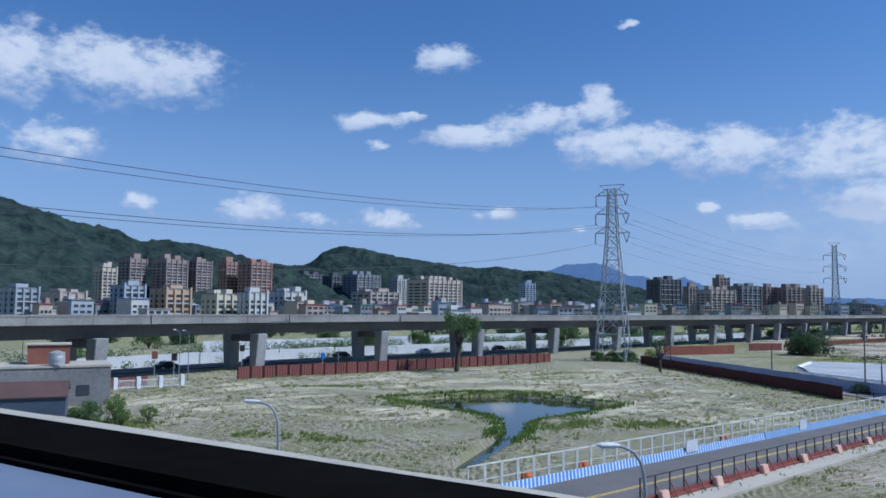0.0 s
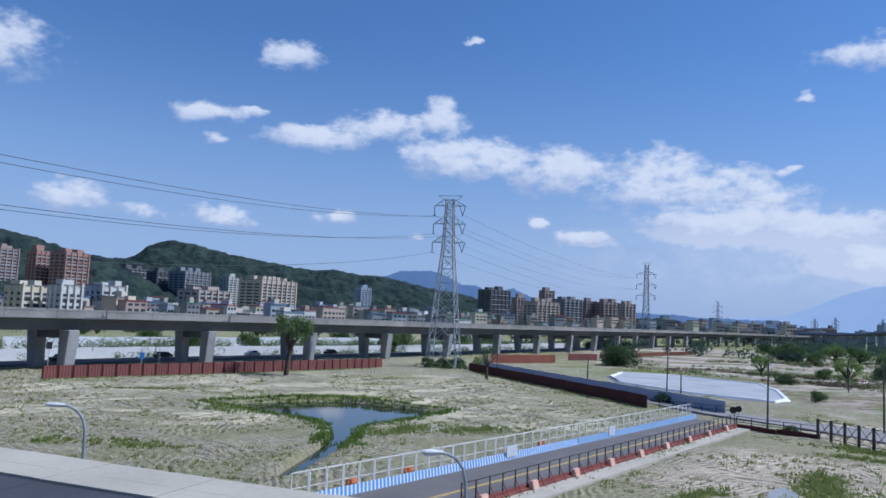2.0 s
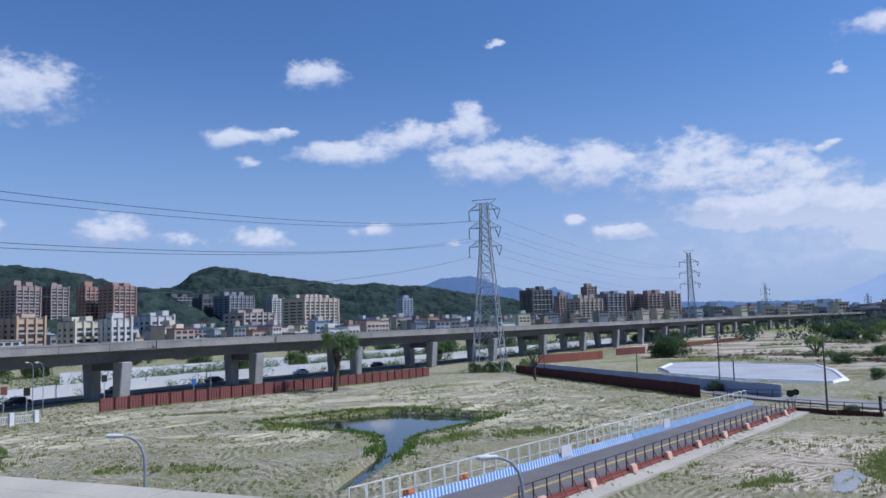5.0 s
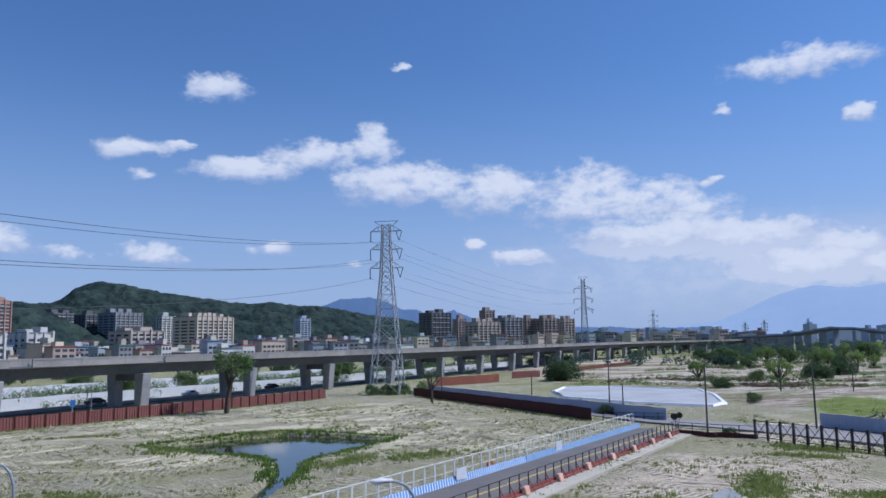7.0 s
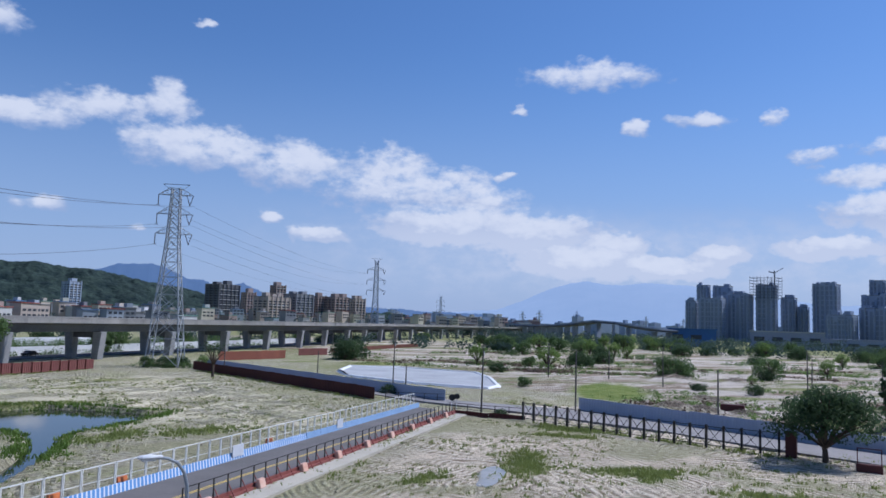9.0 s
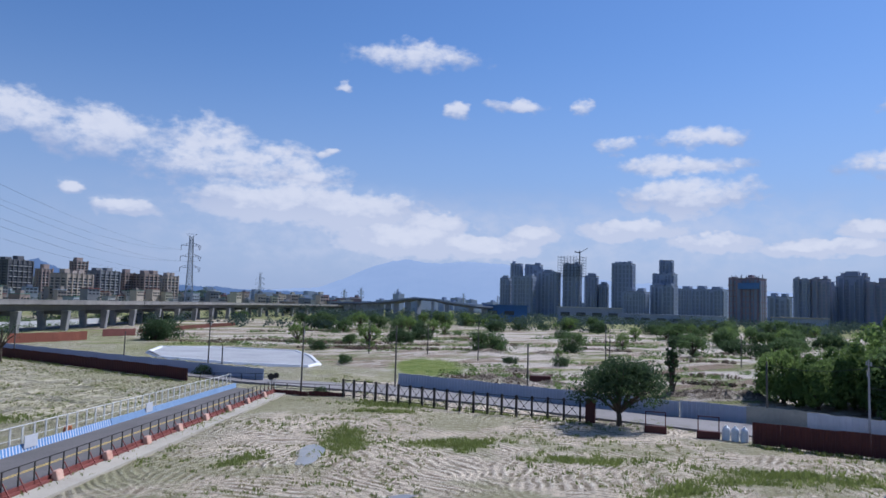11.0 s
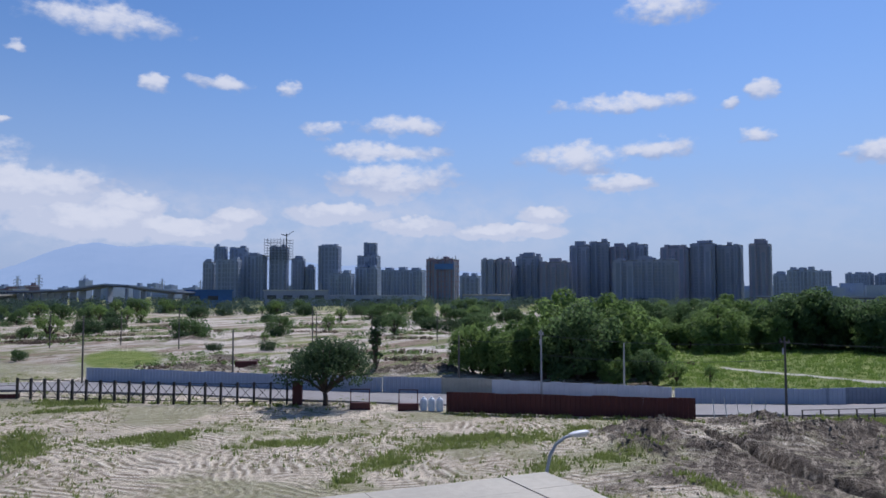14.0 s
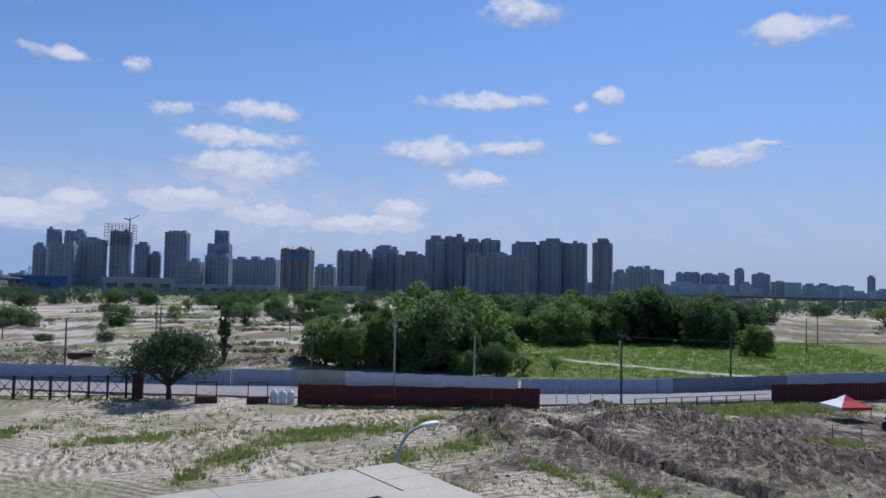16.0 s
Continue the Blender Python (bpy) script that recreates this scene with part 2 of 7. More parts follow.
def tube(bm, pts, radii, sides=8):
    """A tapered round tube through pts."""
    rings = []
    for i, p in enumerate(pts):
        p = Vector(p)
        d = (Vector(pts[min(i + 1, len(pts) - 1)]) - Vector(pts[max(i - 1, 0)])).normalized()
        s = d.cross(Vector((0, 0, 1)) if abs(d.z) < 0.9 else Vector((1, 0, 0))).normalized()
        u = s.cross(d)
        r = radii[i] if hasattr(radii, "__len__") else radii
        rings.append([bm.verts.new(p + (s * math.cos(k * 2 * math.pi / sides) + u * math.sin(k * 2 * math.pi / sides)) * r) for k in range(sides)])
    for a, b in zip(rings, rings[1:]):
        for k in range(sides):
            bm.faces.new((a[k], a[(k + 1) % sides], b[(k + 1) % sides], b[k]))
    bm.faces.new(rings[0][::-1])
    bm.faces.new(rings[-1])


def to_mesh(name, bm, material):
    bmesh.ops.recalc_face_normals(bm, faces=bm.faces)
    me = bpy.data.meshes.new(name)
    bm.to_mesh(me)
    bm.free()
    for m in material if isinstance(material, (list, tuple)) else [material]:
        me.materials.append(m)
    return me


def part(name, bm, material, parent=None, label="", m=None):
    ob = new(name, to_mesh(name, bm, material) if isinstance(bm, bmesh.types.BMesh) else bm)
    ob.parent = parent
    if m is not None:
        ob.matrix_basis = m
    if label:
        ob["label"] = label
    return ob


def thing(name, m, label, category, group="", kind=""):
    ob = new(name)
    ob.empty_display_size = 0.3
    ob.matrix_basis = m
    return tagged(ob, label, category, group, kind)


def polar(az, d):
    return d * math.sin(radians(az)), d * math.cos(radians(az))


def along(pts, step):
    """Points every step metres on the polyline pts, with the heading of each."""
    out, left = [], 0.0
    for a, b in zip(pts, pts[1:]):
        a, b = Vector(a), Vector(b)
        n = (b - a).length
        s = left
        while s < n:
            out.append((a + (b - a) * (s / n), math.atan2(b.y - a.y, b.x - a.x)))
            s += step
        left = s - n
    return out


def fbm(x, y, s, seed=0.0):
    return noise.fractal((x / s + seed, y / s - seed, seed), 1.0, 2.1, 4)


# ---- ground ----
# pond and its outlet, in plan
POND = [(-7.5, 101), (1, 90), (5, 86.5), (6.5, 82), (6, 76), (4.5, 70), (0.5, 58), (1.5, 57.5), (6, 68), (8.5, 76), (8.8, 81), (12, 84), (20.5, 93.5), (22.5, 96.5), (16, 103.5), (10.5, 107.5), (3, 107)]


def inside(x, y, poly):
    """Distance from the edge of a closed outline, positive inside."""
    n, hit, best = len(poly), False, 1e9
    for i in range(n):
        (ax, ay), (bx, by) = poly[i], poly[(i + 1) % n]
        if (ay > y) != (by > y) and x < (bx - ax) * (y - ay) / (by - ay) + ax:
            hit = not hit
        k = max(0, min(1, ((x - ax) * (bx - ax) + (y - ay) * (by - ay)) / ((bx - ax) ** 2 + (by - ay) ** 2)))
        best = min(best, math.hypot(x - ax - k * (bx - ax), y - ay - k * (by - ay)))
    return best if hit else -best


# heaps of earth: x, y, radius, height
HEAPS = [(64.5, 8.5, 4.2, 1.5), (61, 7.5, 3.2, 0.8), (68, 6.5, 2.6, 0.8), (71, -5, 3.6, 1.1), (74, -9, 4, 1.1), (60.5, 2.6, 2.6, 0.9), (76, -1, 3.4, 1.1), (67, -11, 3.2, 1.1), (61, -13, 4, 1.0), (55, -18, 6, 1.6), (65, -15, 4, 0.9), (101.5, 46, 4.2, 1.7), (104.5, 41.5, 3.6, 1.3), (99.5, 50.5, 3.4, 1.0), (92.5, 79.5, 2.8, 1.5), (95.2, 75.5, 2.6, 1.2), (99, 71, 3.0, 0.8), (112, 88, 3.5, 1.0), (150, 128, 6, 1.4), (162, 118, 5, 1.2), (58, -9, 2.4, 0.9), (52, -12, 2.6, 0.8), (69, -2, 2.2, 0.9)]
TRENCH = [(72.5, 5.6), (64.1, 0.3), (56.9, -2.7), (54.4, -4.7), (51.1, -7.4), (47.5, -9.9), (43.5, -13.5)]


def ground_z(x, y):
    r = math.hypot(x, y)
    z = 0.0
    if r < 330:
        z += 0.16 * fbm(x, y, 9.0) + 0.07 * fbm(x, y, 2.2, 3.0)
        for hx, hy, hr, hh in HEAPS:
            d = math.hypot(x - hx, y - hy) / hr
            if d < 1.6:
                z += hh * max(0.0, 1 - d / 1.5) ** 1.2 * (1 + 0.7 * fbm(x, y, 1.5, 7.0))
        if -12 < x < 27 and 50 < y < 115:
            d = inside(x, y, POND)
            z = z - 1.3 * max(0.0, min(1.0, d + 0.35)) if d > -0.35 else z + 0.2 * max(0.0, 1 + (d + 0.35) / 3)
        if 40 < x < 80 and -20 < y < 10:
            best = 99
            for (ax, ay), (bx, by) in zip(TRENCH, TRENCH[1:]):
                k = max(0, min(1, ((x - ax) * (bx - ax) + (y - ay) * (by - ay)) / ((bx - ax) ** 2 + (by - ay) ** 2)))
                best = min(best, math.hypot(x - ax - k * (bx - ax), y - ay - k * (by - ay)))
            z += 0.2 * math.exp(-((best - 1.6) / 0.6) ** 2) * (1 + 0.8 * fbm(x, y, 1.2, 5.0)) - 1.6 * math.exp(-(best / 0.9) ** 4)
            z += 0.16 * fbm(x, y, 1.1, 11.0) * max(0.0, min(1.0, (x - 46) / 8))
    return z


# stretches of grass: x, y, half length, half width, turn in degrees
GRASS = [(-11.5, 70, 4, 1.6, -20), (-18, 71, 2.5, 1.2, 0), (-17, 115, 6, 1.5, 10), (22, 80, 6, 2.5, 20), (12, 130, 18, 5, 20), (24, 146, 10, 3, 20), (43, 53, 7, 2.4, 50), (31, 50.6, 3.2, 1.2, 20), (57.6, 63.6, 4.6, 1.5, -52), (59.3, 21, 3, 1.2, -30), (49, 46, 5, 2.2, -40), (62, 68, 6, 2.5, -50), (60, 20, 8, 2.2, -60), (49, 24, 3.5, 2.0, 0), (52, 34, 5, 2, -40), (-33, 76, 5, 4, 0), (-4, 96, 4, 6, 20), (8, 109, 12, 2.2, 12), (14, 80, 6, 2, 40), (80, -13, 11, 4.2, -62), (85, -24, 7, 3, -60), (130, -5, 32, 28, 0), (165, -30, 30, 40, 10), (82, 200, 16, 5, 20), (124, 88, 16, 4, -35), (160, 100, 30, 5, -10), (100, 190, 40, 12, 40), (140, 240, 60, 14, 40), (66, 14, 3, 1.5, 0), (50, 44, 4, 1.5, 20), (43, 24, 3, 1.2, 10), (50, 2, 4, 1.0, 40), (57, 9, 4, 1.6, -30), (52, 13, 3.5, 1.4, 0), (47.5, -3, 3, 1.2, 30), (70, -12, 3, 1.4, -50), (64, -19, 4, 1.6, -40), (55, 22, 4.5, 1.3, -50), (44, 8, 3, 1.2, 10), (46, 14, 2.5, 1.5, 0)]


# cleared tracts of pale sand, as the grass above, and the sandy path over the meadow
TRACTS = [(150, 62, 18, 10, -25), (205, 78, 26, 13, -25), (131, 98, 14, 6, -62), (181, 138, 28, 13, -40), (262, 200, 44, 18, -40), (150, 118, 16, 7, -50), (235, 110, 28, 13, -30), (165, 30, 14, 6, -20), (300, 130, 40, 16, -25), (120, 190, 24, 8, -45)]
SAND_PATH = [(129.5, 4.0), (124.5, -4.5), (120, -13), (114.5, -22), (110, -32)]


def grassy(x, y):
    best = -1.0
    for gx, gy, a, b, turn in GRASS:
        if abs(x - gx) > a * 1.6 + b or abs(y - gy) > a * 1.6 + b:
            continue
        c, s = math.cos(radians(turn)), math.sin(radians(turn))
        u, v = ((x - gx) * c + (y - gy) * s) / a, ((gy - y) * -c - (x - gx) * s) / b
        best = max(best, 1 - math.hypot(u, v))
    return best


def axis(dense, far):
    lo, hi, step = dense
    a = list(np.arange(lo, hi, step))
    s, x = step, a[-1]
    while x < far:
        s *= 1.12
        x += s
        a.append(min(x, far))
    s, x = step, lo
    while x > -far:
        s *= 1.12
        x -= s
        a.insert(0, max(x, -far))
    return a


def ground_material():
    m = bpy.data.materials.new("bare_sandy_ground")
    m.use_nodes = True
    nt = m.node_tree
    p = nt.nodes["Principled BSDF"]
    p.inputs["Roughness"].default_value, p.inputs["Specular IOR Level"].default_value = 0.95, 0.15
    geo = nt.nodes.new("ShaderNodeNewGeometry").outputs["Position"]

    def n(scale, detail, vec=geo, rough=0.6):
        t = nt.nodes.new("ShaderNodeTexNoise")
        t.inputs["Scale"].default_value, t.inputs["Detail"].default_value, t.inputs["Roughness"].default_value = scale, detail, rough
        nt.links.new(vec, t.inputs["Vector"])
        return t.outputs["Fac"]

    def rng(v, lo, hi):
        r = nt.nodes.new("ShaderNodeMapRange")
        r.inputs["From Min"].default_value, r.inputs["From Max"].default_value = lo, hi
        nt.links.new(v, r.inputs["Value"])
        return r.outputs[0]

    def mix(f, a, b):
        x = nt.nodes.new("ShaderNodeMix")
        x.data_type = "RGBA"
        nt.links.new(f, x.inputs["Factor"])
        for k, v in (("A", a), ("B", b)):
            if isinstance(v, tuple):
                x.inputs[k].default_value = (*v, 1)
            else:
                nt.links.new(v, x.inputs[k])
        return x.outputs["Result"]

    def attr(name):
        a = nt.nodes.new("ShaderNodeAttribute")
        a.attribute_name = name
        return a.outputs["Fac"]

    def add(a, b, k):
        q = nt.nodes.new("ShaderNodeMath")
        q.operation = "MULTIPLY_ADD"
        nt.links.new(b, q.inputs[0])
        q.inputs[1].default_value = k
        nt.links.new(a, q.inputs[2])
        return q.outputs[0]

    def turn(angle, sx, sy):
        mp = nt.nodes.new("ShaderNodeMapping")
        mp.inputs["Rotation"].default_value, mp.inputs["Scale"].default_value = (0, 0, radians(angle)), (sx, sy, 1)
        nt.links.new(geo, mp.inputs["Vector"])
        return mp.outputs[0]

    def furrows(angle, period, bend):
        """Wheel ruts that run side by side and bend."""
        w = nt.nodes.new("ShaderNodeTexWave")
        w.inputs["Scale"].default_value, w.inputs["Distortion"].default_value = 0.314 / period, bend
        w.inputs["Detail"].default_value, w.inputs["Detail Scale"].default_value = 3.0, 0.16
        w.inputs["Detail Roughness"].default_value = 0.5
        nt.links.new(turn(angle, 1, 1), w.inputs["Vector"])
        return w.outputs["Fac"]

    def choose(f, a, b):
        x = nt.nodes.new("ShaderNodeMix")
        nt.links.new(f, x.inputs[0])
        nt.links.new(a, x.inputs[2])
        nt.links.new(b, x.inputs[3])
        return x.outputs[0]

    def times(a, b):
        q = nt.nodes.new("ShaderNodeMath")
        q.operation = "MULTIPLY"
        nt.links.new(a, q.inputs[0])
        nt.links.new(b, q.inputs[1])
        return q.outputs[0]

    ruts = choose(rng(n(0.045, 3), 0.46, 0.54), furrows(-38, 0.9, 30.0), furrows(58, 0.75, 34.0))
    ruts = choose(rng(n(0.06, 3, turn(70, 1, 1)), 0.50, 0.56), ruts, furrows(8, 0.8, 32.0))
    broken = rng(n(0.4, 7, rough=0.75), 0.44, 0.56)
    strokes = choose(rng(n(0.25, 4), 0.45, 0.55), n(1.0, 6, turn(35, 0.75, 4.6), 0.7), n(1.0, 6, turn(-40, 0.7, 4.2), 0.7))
    # the trampled field: grey earth under matted stalks
    field = mix(rng(n(0.12, 6), 0.35, 0.65), (0.45, 0.415, 0.305), (0.34, 0.32, 0.22))
    field = mix(rng(n(0.5, 7, rough=0.7), 0.48, 0.64), field, (0.31, 0.305, 0.16))
    field = mix(rng(n(0.09, 5, rough=0.7), 0.52, 0.62), field, (0.36, 0.36, 0.19))
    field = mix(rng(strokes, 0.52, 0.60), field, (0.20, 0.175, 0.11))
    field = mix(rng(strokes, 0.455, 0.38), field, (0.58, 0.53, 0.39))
    # rut bottoms darkened in the colour, for the shade of deeper relief
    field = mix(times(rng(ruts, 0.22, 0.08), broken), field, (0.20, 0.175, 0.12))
    # the driven sand: furrows darkened and ridges paled in colour, as shaded relief
    bare = mix(rng(n(0.1, 6), 0.38, 0.62), (0.76, 0.66, 0.51), (0.60, 0.515, 0.385))
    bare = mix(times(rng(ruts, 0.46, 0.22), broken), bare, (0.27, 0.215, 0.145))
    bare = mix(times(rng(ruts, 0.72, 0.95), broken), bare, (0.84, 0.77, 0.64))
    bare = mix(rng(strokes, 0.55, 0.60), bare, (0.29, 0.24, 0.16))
    bare = mix(rng(n(0.22, 5, rough=0.7), 0.56, 0.66), bare, (0.42, 0.36, 0.25))
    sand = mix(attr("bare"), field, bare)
    sand = mix(rng(n(5.0, 6, rough=0.8), 0.55, 0.68), sand, (0.20, 0.175, 0.11))
    sand = mix(rng(n(9.0, 5, rough=0.8), 0.58, 0.68), sand, (0.76, 0.70, 0.57))
    straw = rng(n(0.06, 4), 0.42, 0.56)
    sand = mix(rng(add(straw, n(1.8, 7, rough=0.8), 1.6), 1.35, 2.0), sand, (0.32, 0.31, 0.17))
    weeds = mix(rng(n(2.5, 5), 0.4, 0.6), (0.17, 0.20, 0.06), (0.28, 0.28, 0.11))
    lush = mix(rng(n(0.3, 6), 0.4, 0.6), (0.14, 0.20, 0.04), (0.23, 0.26, 0.07))
    dark = mix(rng(n(0.8, 8, rough=0.7), 0.4, 0.62), (0.185, 0.15, 0.112), (0.07, 0.056, 0.043))
    dark = mix(rng(n(1.0, 7, turn(40, 0.35, 1.9), 0.7), 0.52, 0.60), dark, (0.36, 0.305, 0.23))
    dark = mix(rng(n(3.0, 6, rough=0.8), 0.56, 0.64), dark, (0.055, 0.045, 0.034))
    pale = mix(rng(n(0.05, 6), 0.4, 0.6), (0.62, 0.55, 0.46), (0.46, 0.40, 0.32))
    band = nt.nodes.new("ShaderNodeMapping")
    band.inputs["Rotation"].default_value, band.inputs["Scale"].default_value = (0, 0, radians(50)), (0.010, 0.05, 1)
    nt.links.new(geo, band.inputs["Vector"])
    pale = mix(rng(n(1.0, 8, band.outputs[0], 0.7), 0.50, 0.56), pale, (0.19, 0.205, 0.08))
    pale = mix(rng(n(2.3, 8, band.outputs[0], 0.7), 0.51, 0.57), pale, (0.27, 0.205, 0.145))
    pale = mix(rng(n(6.0, 7, band.outputs[0], 0.75), 0.56, 0.62), pale, (0.13, 0.12, 0.07))
    pale = mix(rng(add(attr("tract"), n(0.08, 6, rough=0.7), 1.4), 0.95, 1.2), pale, mix(rng(n(0.3, 7), 0.4, 0.6), (0.62, 0.56, 0.475), (0.48, 0.42, 0.345)))
    col = mix(rng(add(attr("far"), n(0.03, 5), 1.0), 0.9, 1.3), sand, pale)
    thin = add(attr("grass"), n(0.5, 7, rough=0.75), 2.6)
    col = mix(rng(thin, 1.15, 1.9), col, weeds)
    col = mix(rng(add(attr("lush"), n(0.4, 6), 0.8), 0.7, 1.0), col, lush)
    col = mix(rng(add(attr("path"), n(0.5, 6), 0.6), 0.75, 0.95), col, (0.55, 0.51, 0.43))
    col = mix(rng(add(attr("soil"), n(0.7, 6), 1.0), 0.8, 1.1), col, dark)
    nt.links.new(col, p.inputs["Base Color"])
    bp = nt.nodes.new("ShaderNodeBump")
    bp.inputs["Strength"].default_value, bp.inputs["Distance"].default_value = 1.0, 0.5
    nt.links.new(add(add(n(1.6, 8, rough=0.75), ruts, 0.35), strokes, -0.9), bp.inputs["Height"])
    nt.links.new(bp.outputs[0], p.inputs["Normal"])
    return m


def build_ground():
    xs, ys = axis((-50, 112, 0.7), 4900), axis((-34, 150, 0.7), 4900)
    zs = [[ground_z(x, y) for x in xs] for y in ys]
    verts = [(x, y, zs[j][i]) for j, y in enumerate(ys) for i, x in enumerate(xs)]
    w = len(xs)
    faces = [(j * w + i, j * w + i + 1, (j + 1) * w + i + 1, (j + 1) * w + i) for j in range(len(ys) - 1) for i in range(w - 1)]
    me = bpy.data.meshes.new("ground")
    me.from_pydata(verts, [], faces)
    me.materials.append(ground_material())
    vals = {k: np.zeros(len(verts), np.float32) for k in ("grass", "lush", "soil", "far", "bare", "tract", "path")}
    for i, (x, y, z) in enumerate(verts):
        r = math.hypot(x, y)
        if r < 420:
            vals["grass"][i] = max(-0.9, grassy(x, y) * 1.05) - 0.12
            if x - 95 > 0 and -130 < y < 40 and y < 0.4 * (x - 95) + 8:
                vals["lush"][i] = min(1.0, (x - 95) / 8) if r < 205 else 0.35
            if 205 < r < 340 and x > 100 and y < -0.1 * x:
                vals["soil"][i] = 0.42 + 0.5 * noise.noise((x / 14, y / 14, 6.0))
            for (ax, ay), (bx, by) in zip(TRENCH, TRENCH[1:]):
                k = max(0, min(1, ((x - ax) * (bx - ax) + (y - ay) * (by - ay)) / ((bx - ax) ** 2 + (by - ay) ** 2)))
                if math.hypot(x - ax - k * (bx - ax), y - ay - k * (by - ay)) < 1.0:
                    vals["soil"][i] = 1.4
            vals["bare"][i] = max(0.0, min(1.0, ((x - 12) * 0.62 - (y - 47) * 0.785) / 6)) if x < 84 else 0.0
            u, v = (x - 107 + y - 107) * 0.707, (y - 107 - x + 107) * 0.707
            meadow = 1.25 - math.hypot(u / 27, v / 9)
            vals["lush"][i] = max(vals["lush"][i], min(0.75, meadow))
            for cx, cy, a, b, turn in TRACTS:
                c, q = math.cos(radians(turn)), math.sin(radians(turn))
                d = 1 - math.hypot(((x - cx) * c + (y - cy) * q) / a, ((y - cy) * c - (x - cx) * q) / b)
                vals["tract"][i] = max(vals["tract"][i], min(0.6, d * 1.5))
            for (ax, ay), (bx, by) in zip(SAND_PATH, SAND_PATH[1:]):
                k = max(0, min(1, ((x - ax) * (bx - ax) + (y - ay) * (by - ay)) / ((bx - ax) ** 2 + (by - ay) ** 2)))
                vals["path"][i] = max(vals["path"][i], 1.0 - math.hypot(x - ax - k * (bx - ax), y - ay - k * (by - ay)) / 2.6)
            for hx, hy, hr, hh in HEAPS:
                vals["soil"][i] = max(vals["soil"][i], 1.05 - math.hypot(x - hx, y - hy) / hr * 0.75)
            if x > 40 and y < 16 and x < 86:
                edge = min(1.0, (x - 40) / 14, (14 - (x - 40) * 0.12 - y) / 9, (86 - x) / 5)
                vals["soil"][i] = max(vals["soil"][i], edge * (0.66 + 0.55 * noise.noise((x / 5, y / 5, 2.0))))
        vals["far"][i] = min(1.0, max(0.0, (x - 80) / 20)) if r < 900 else 0.3
        if 225 < r <= 500:
            vals["grass"][i] = -0.2 if x > 110 else 0.2
        if r > 500:
            vals["grass"][i] = 0.5
    for k, v in vals.items():
        a = me.attributes.new(k, "FLOAT", "POINT")
        a.data.foreach_set("value", v)
    me.shade_smooth()
    return tagged(new("ground", me), "dry sandy cleared ground with weeds and wheel ruts", "ground", kind="structure")


build_ground()

WATER = mat("pond_water", (0.016, 0.022, 0.017), (0.026, 0.032, 0.02), 0.05, 0.1, 0.8, 0.02, bump_scale=1.5, spec=0.45)


PUDDLE = mat("puddle_water", (0.30, 0.28, 0.24), (0.22, 0.21, 0.18), 0.06, 0.3, 1.5, spec=0.5)


def build_pond(name, outline, z, label):
    bm = bmesh.new()
    bm.faces.new([bm.verts.new((x, y, z)) for x, y in outline])
    bmesh.ops.triangulate(bm, faces=bm.faces)
    ob = part(name, bm, WATER if name == "water" else PUDDLE)
    return tagged(ob, label, "water", kind="structure")


build_pond("water", [(x, y) for x, y in POND], -0.42, "still dark green pond with a narrow outlet")

# ---- hills and mountains ----
RIDGE_LEFT = [(-60, 5.6), (-45, 6.6), (-36, 7.1), (-30.64, 6.78), (-28.99, 6.35), (-26.24, 5.65), (-23.73, 5.13), (-22.06, 4.49), (-19.23, 4.44), (-16.08, 3.93), (-13.24, 3.18), (-11.19, 3.0), (-8, 2.4), (-4, 1.4)]
RIDGE_MID = [(-14, 2.2), (-11.19, 3.01), (-10.15, 3.2), (-9.13, 4.11), (-7.83, 4.56), (-6.18, 4.47), (-3.6, 3.87), (0.7, 3.27), (3.28, 2.99), (6.26, 2.97), (9.21, 2.59), (13.34, 1.85), (17.32, 1.24), (22, 0.7), (30, 0.45)]
RIDGE_BLUE = [(5, 2.0), (7.95, 2.97), (9.22, 3.4), (11.3, 3.52), (12.12, 3.31), (13.75, 2.6), (14.96, 2.55), (15.75, 2.18), (16.74, 2.26), (17.65, 2.46), (18.88, 1.93), (20.39, 1.45), (22.97, 1.13), (26.51, 1.06), (30.41, 0.88), (36, 0.8)]
RIDGE_PALE = [(24, 0.7), (32.94, 0.88), (36.63, 1.16), (38.29, 1.77), (40.79, 2.91), (42.06, 3.3), (43.34, 3.51), (44.63, 3.25), (45.92, 3.24), (47.64, 3.46), (49.36, 3.33), (51.07, 3.2), (53.63, 2.83), (59.44, 2.1), (67.26, 1.84), (75, 1.2), (84, 0.7)]


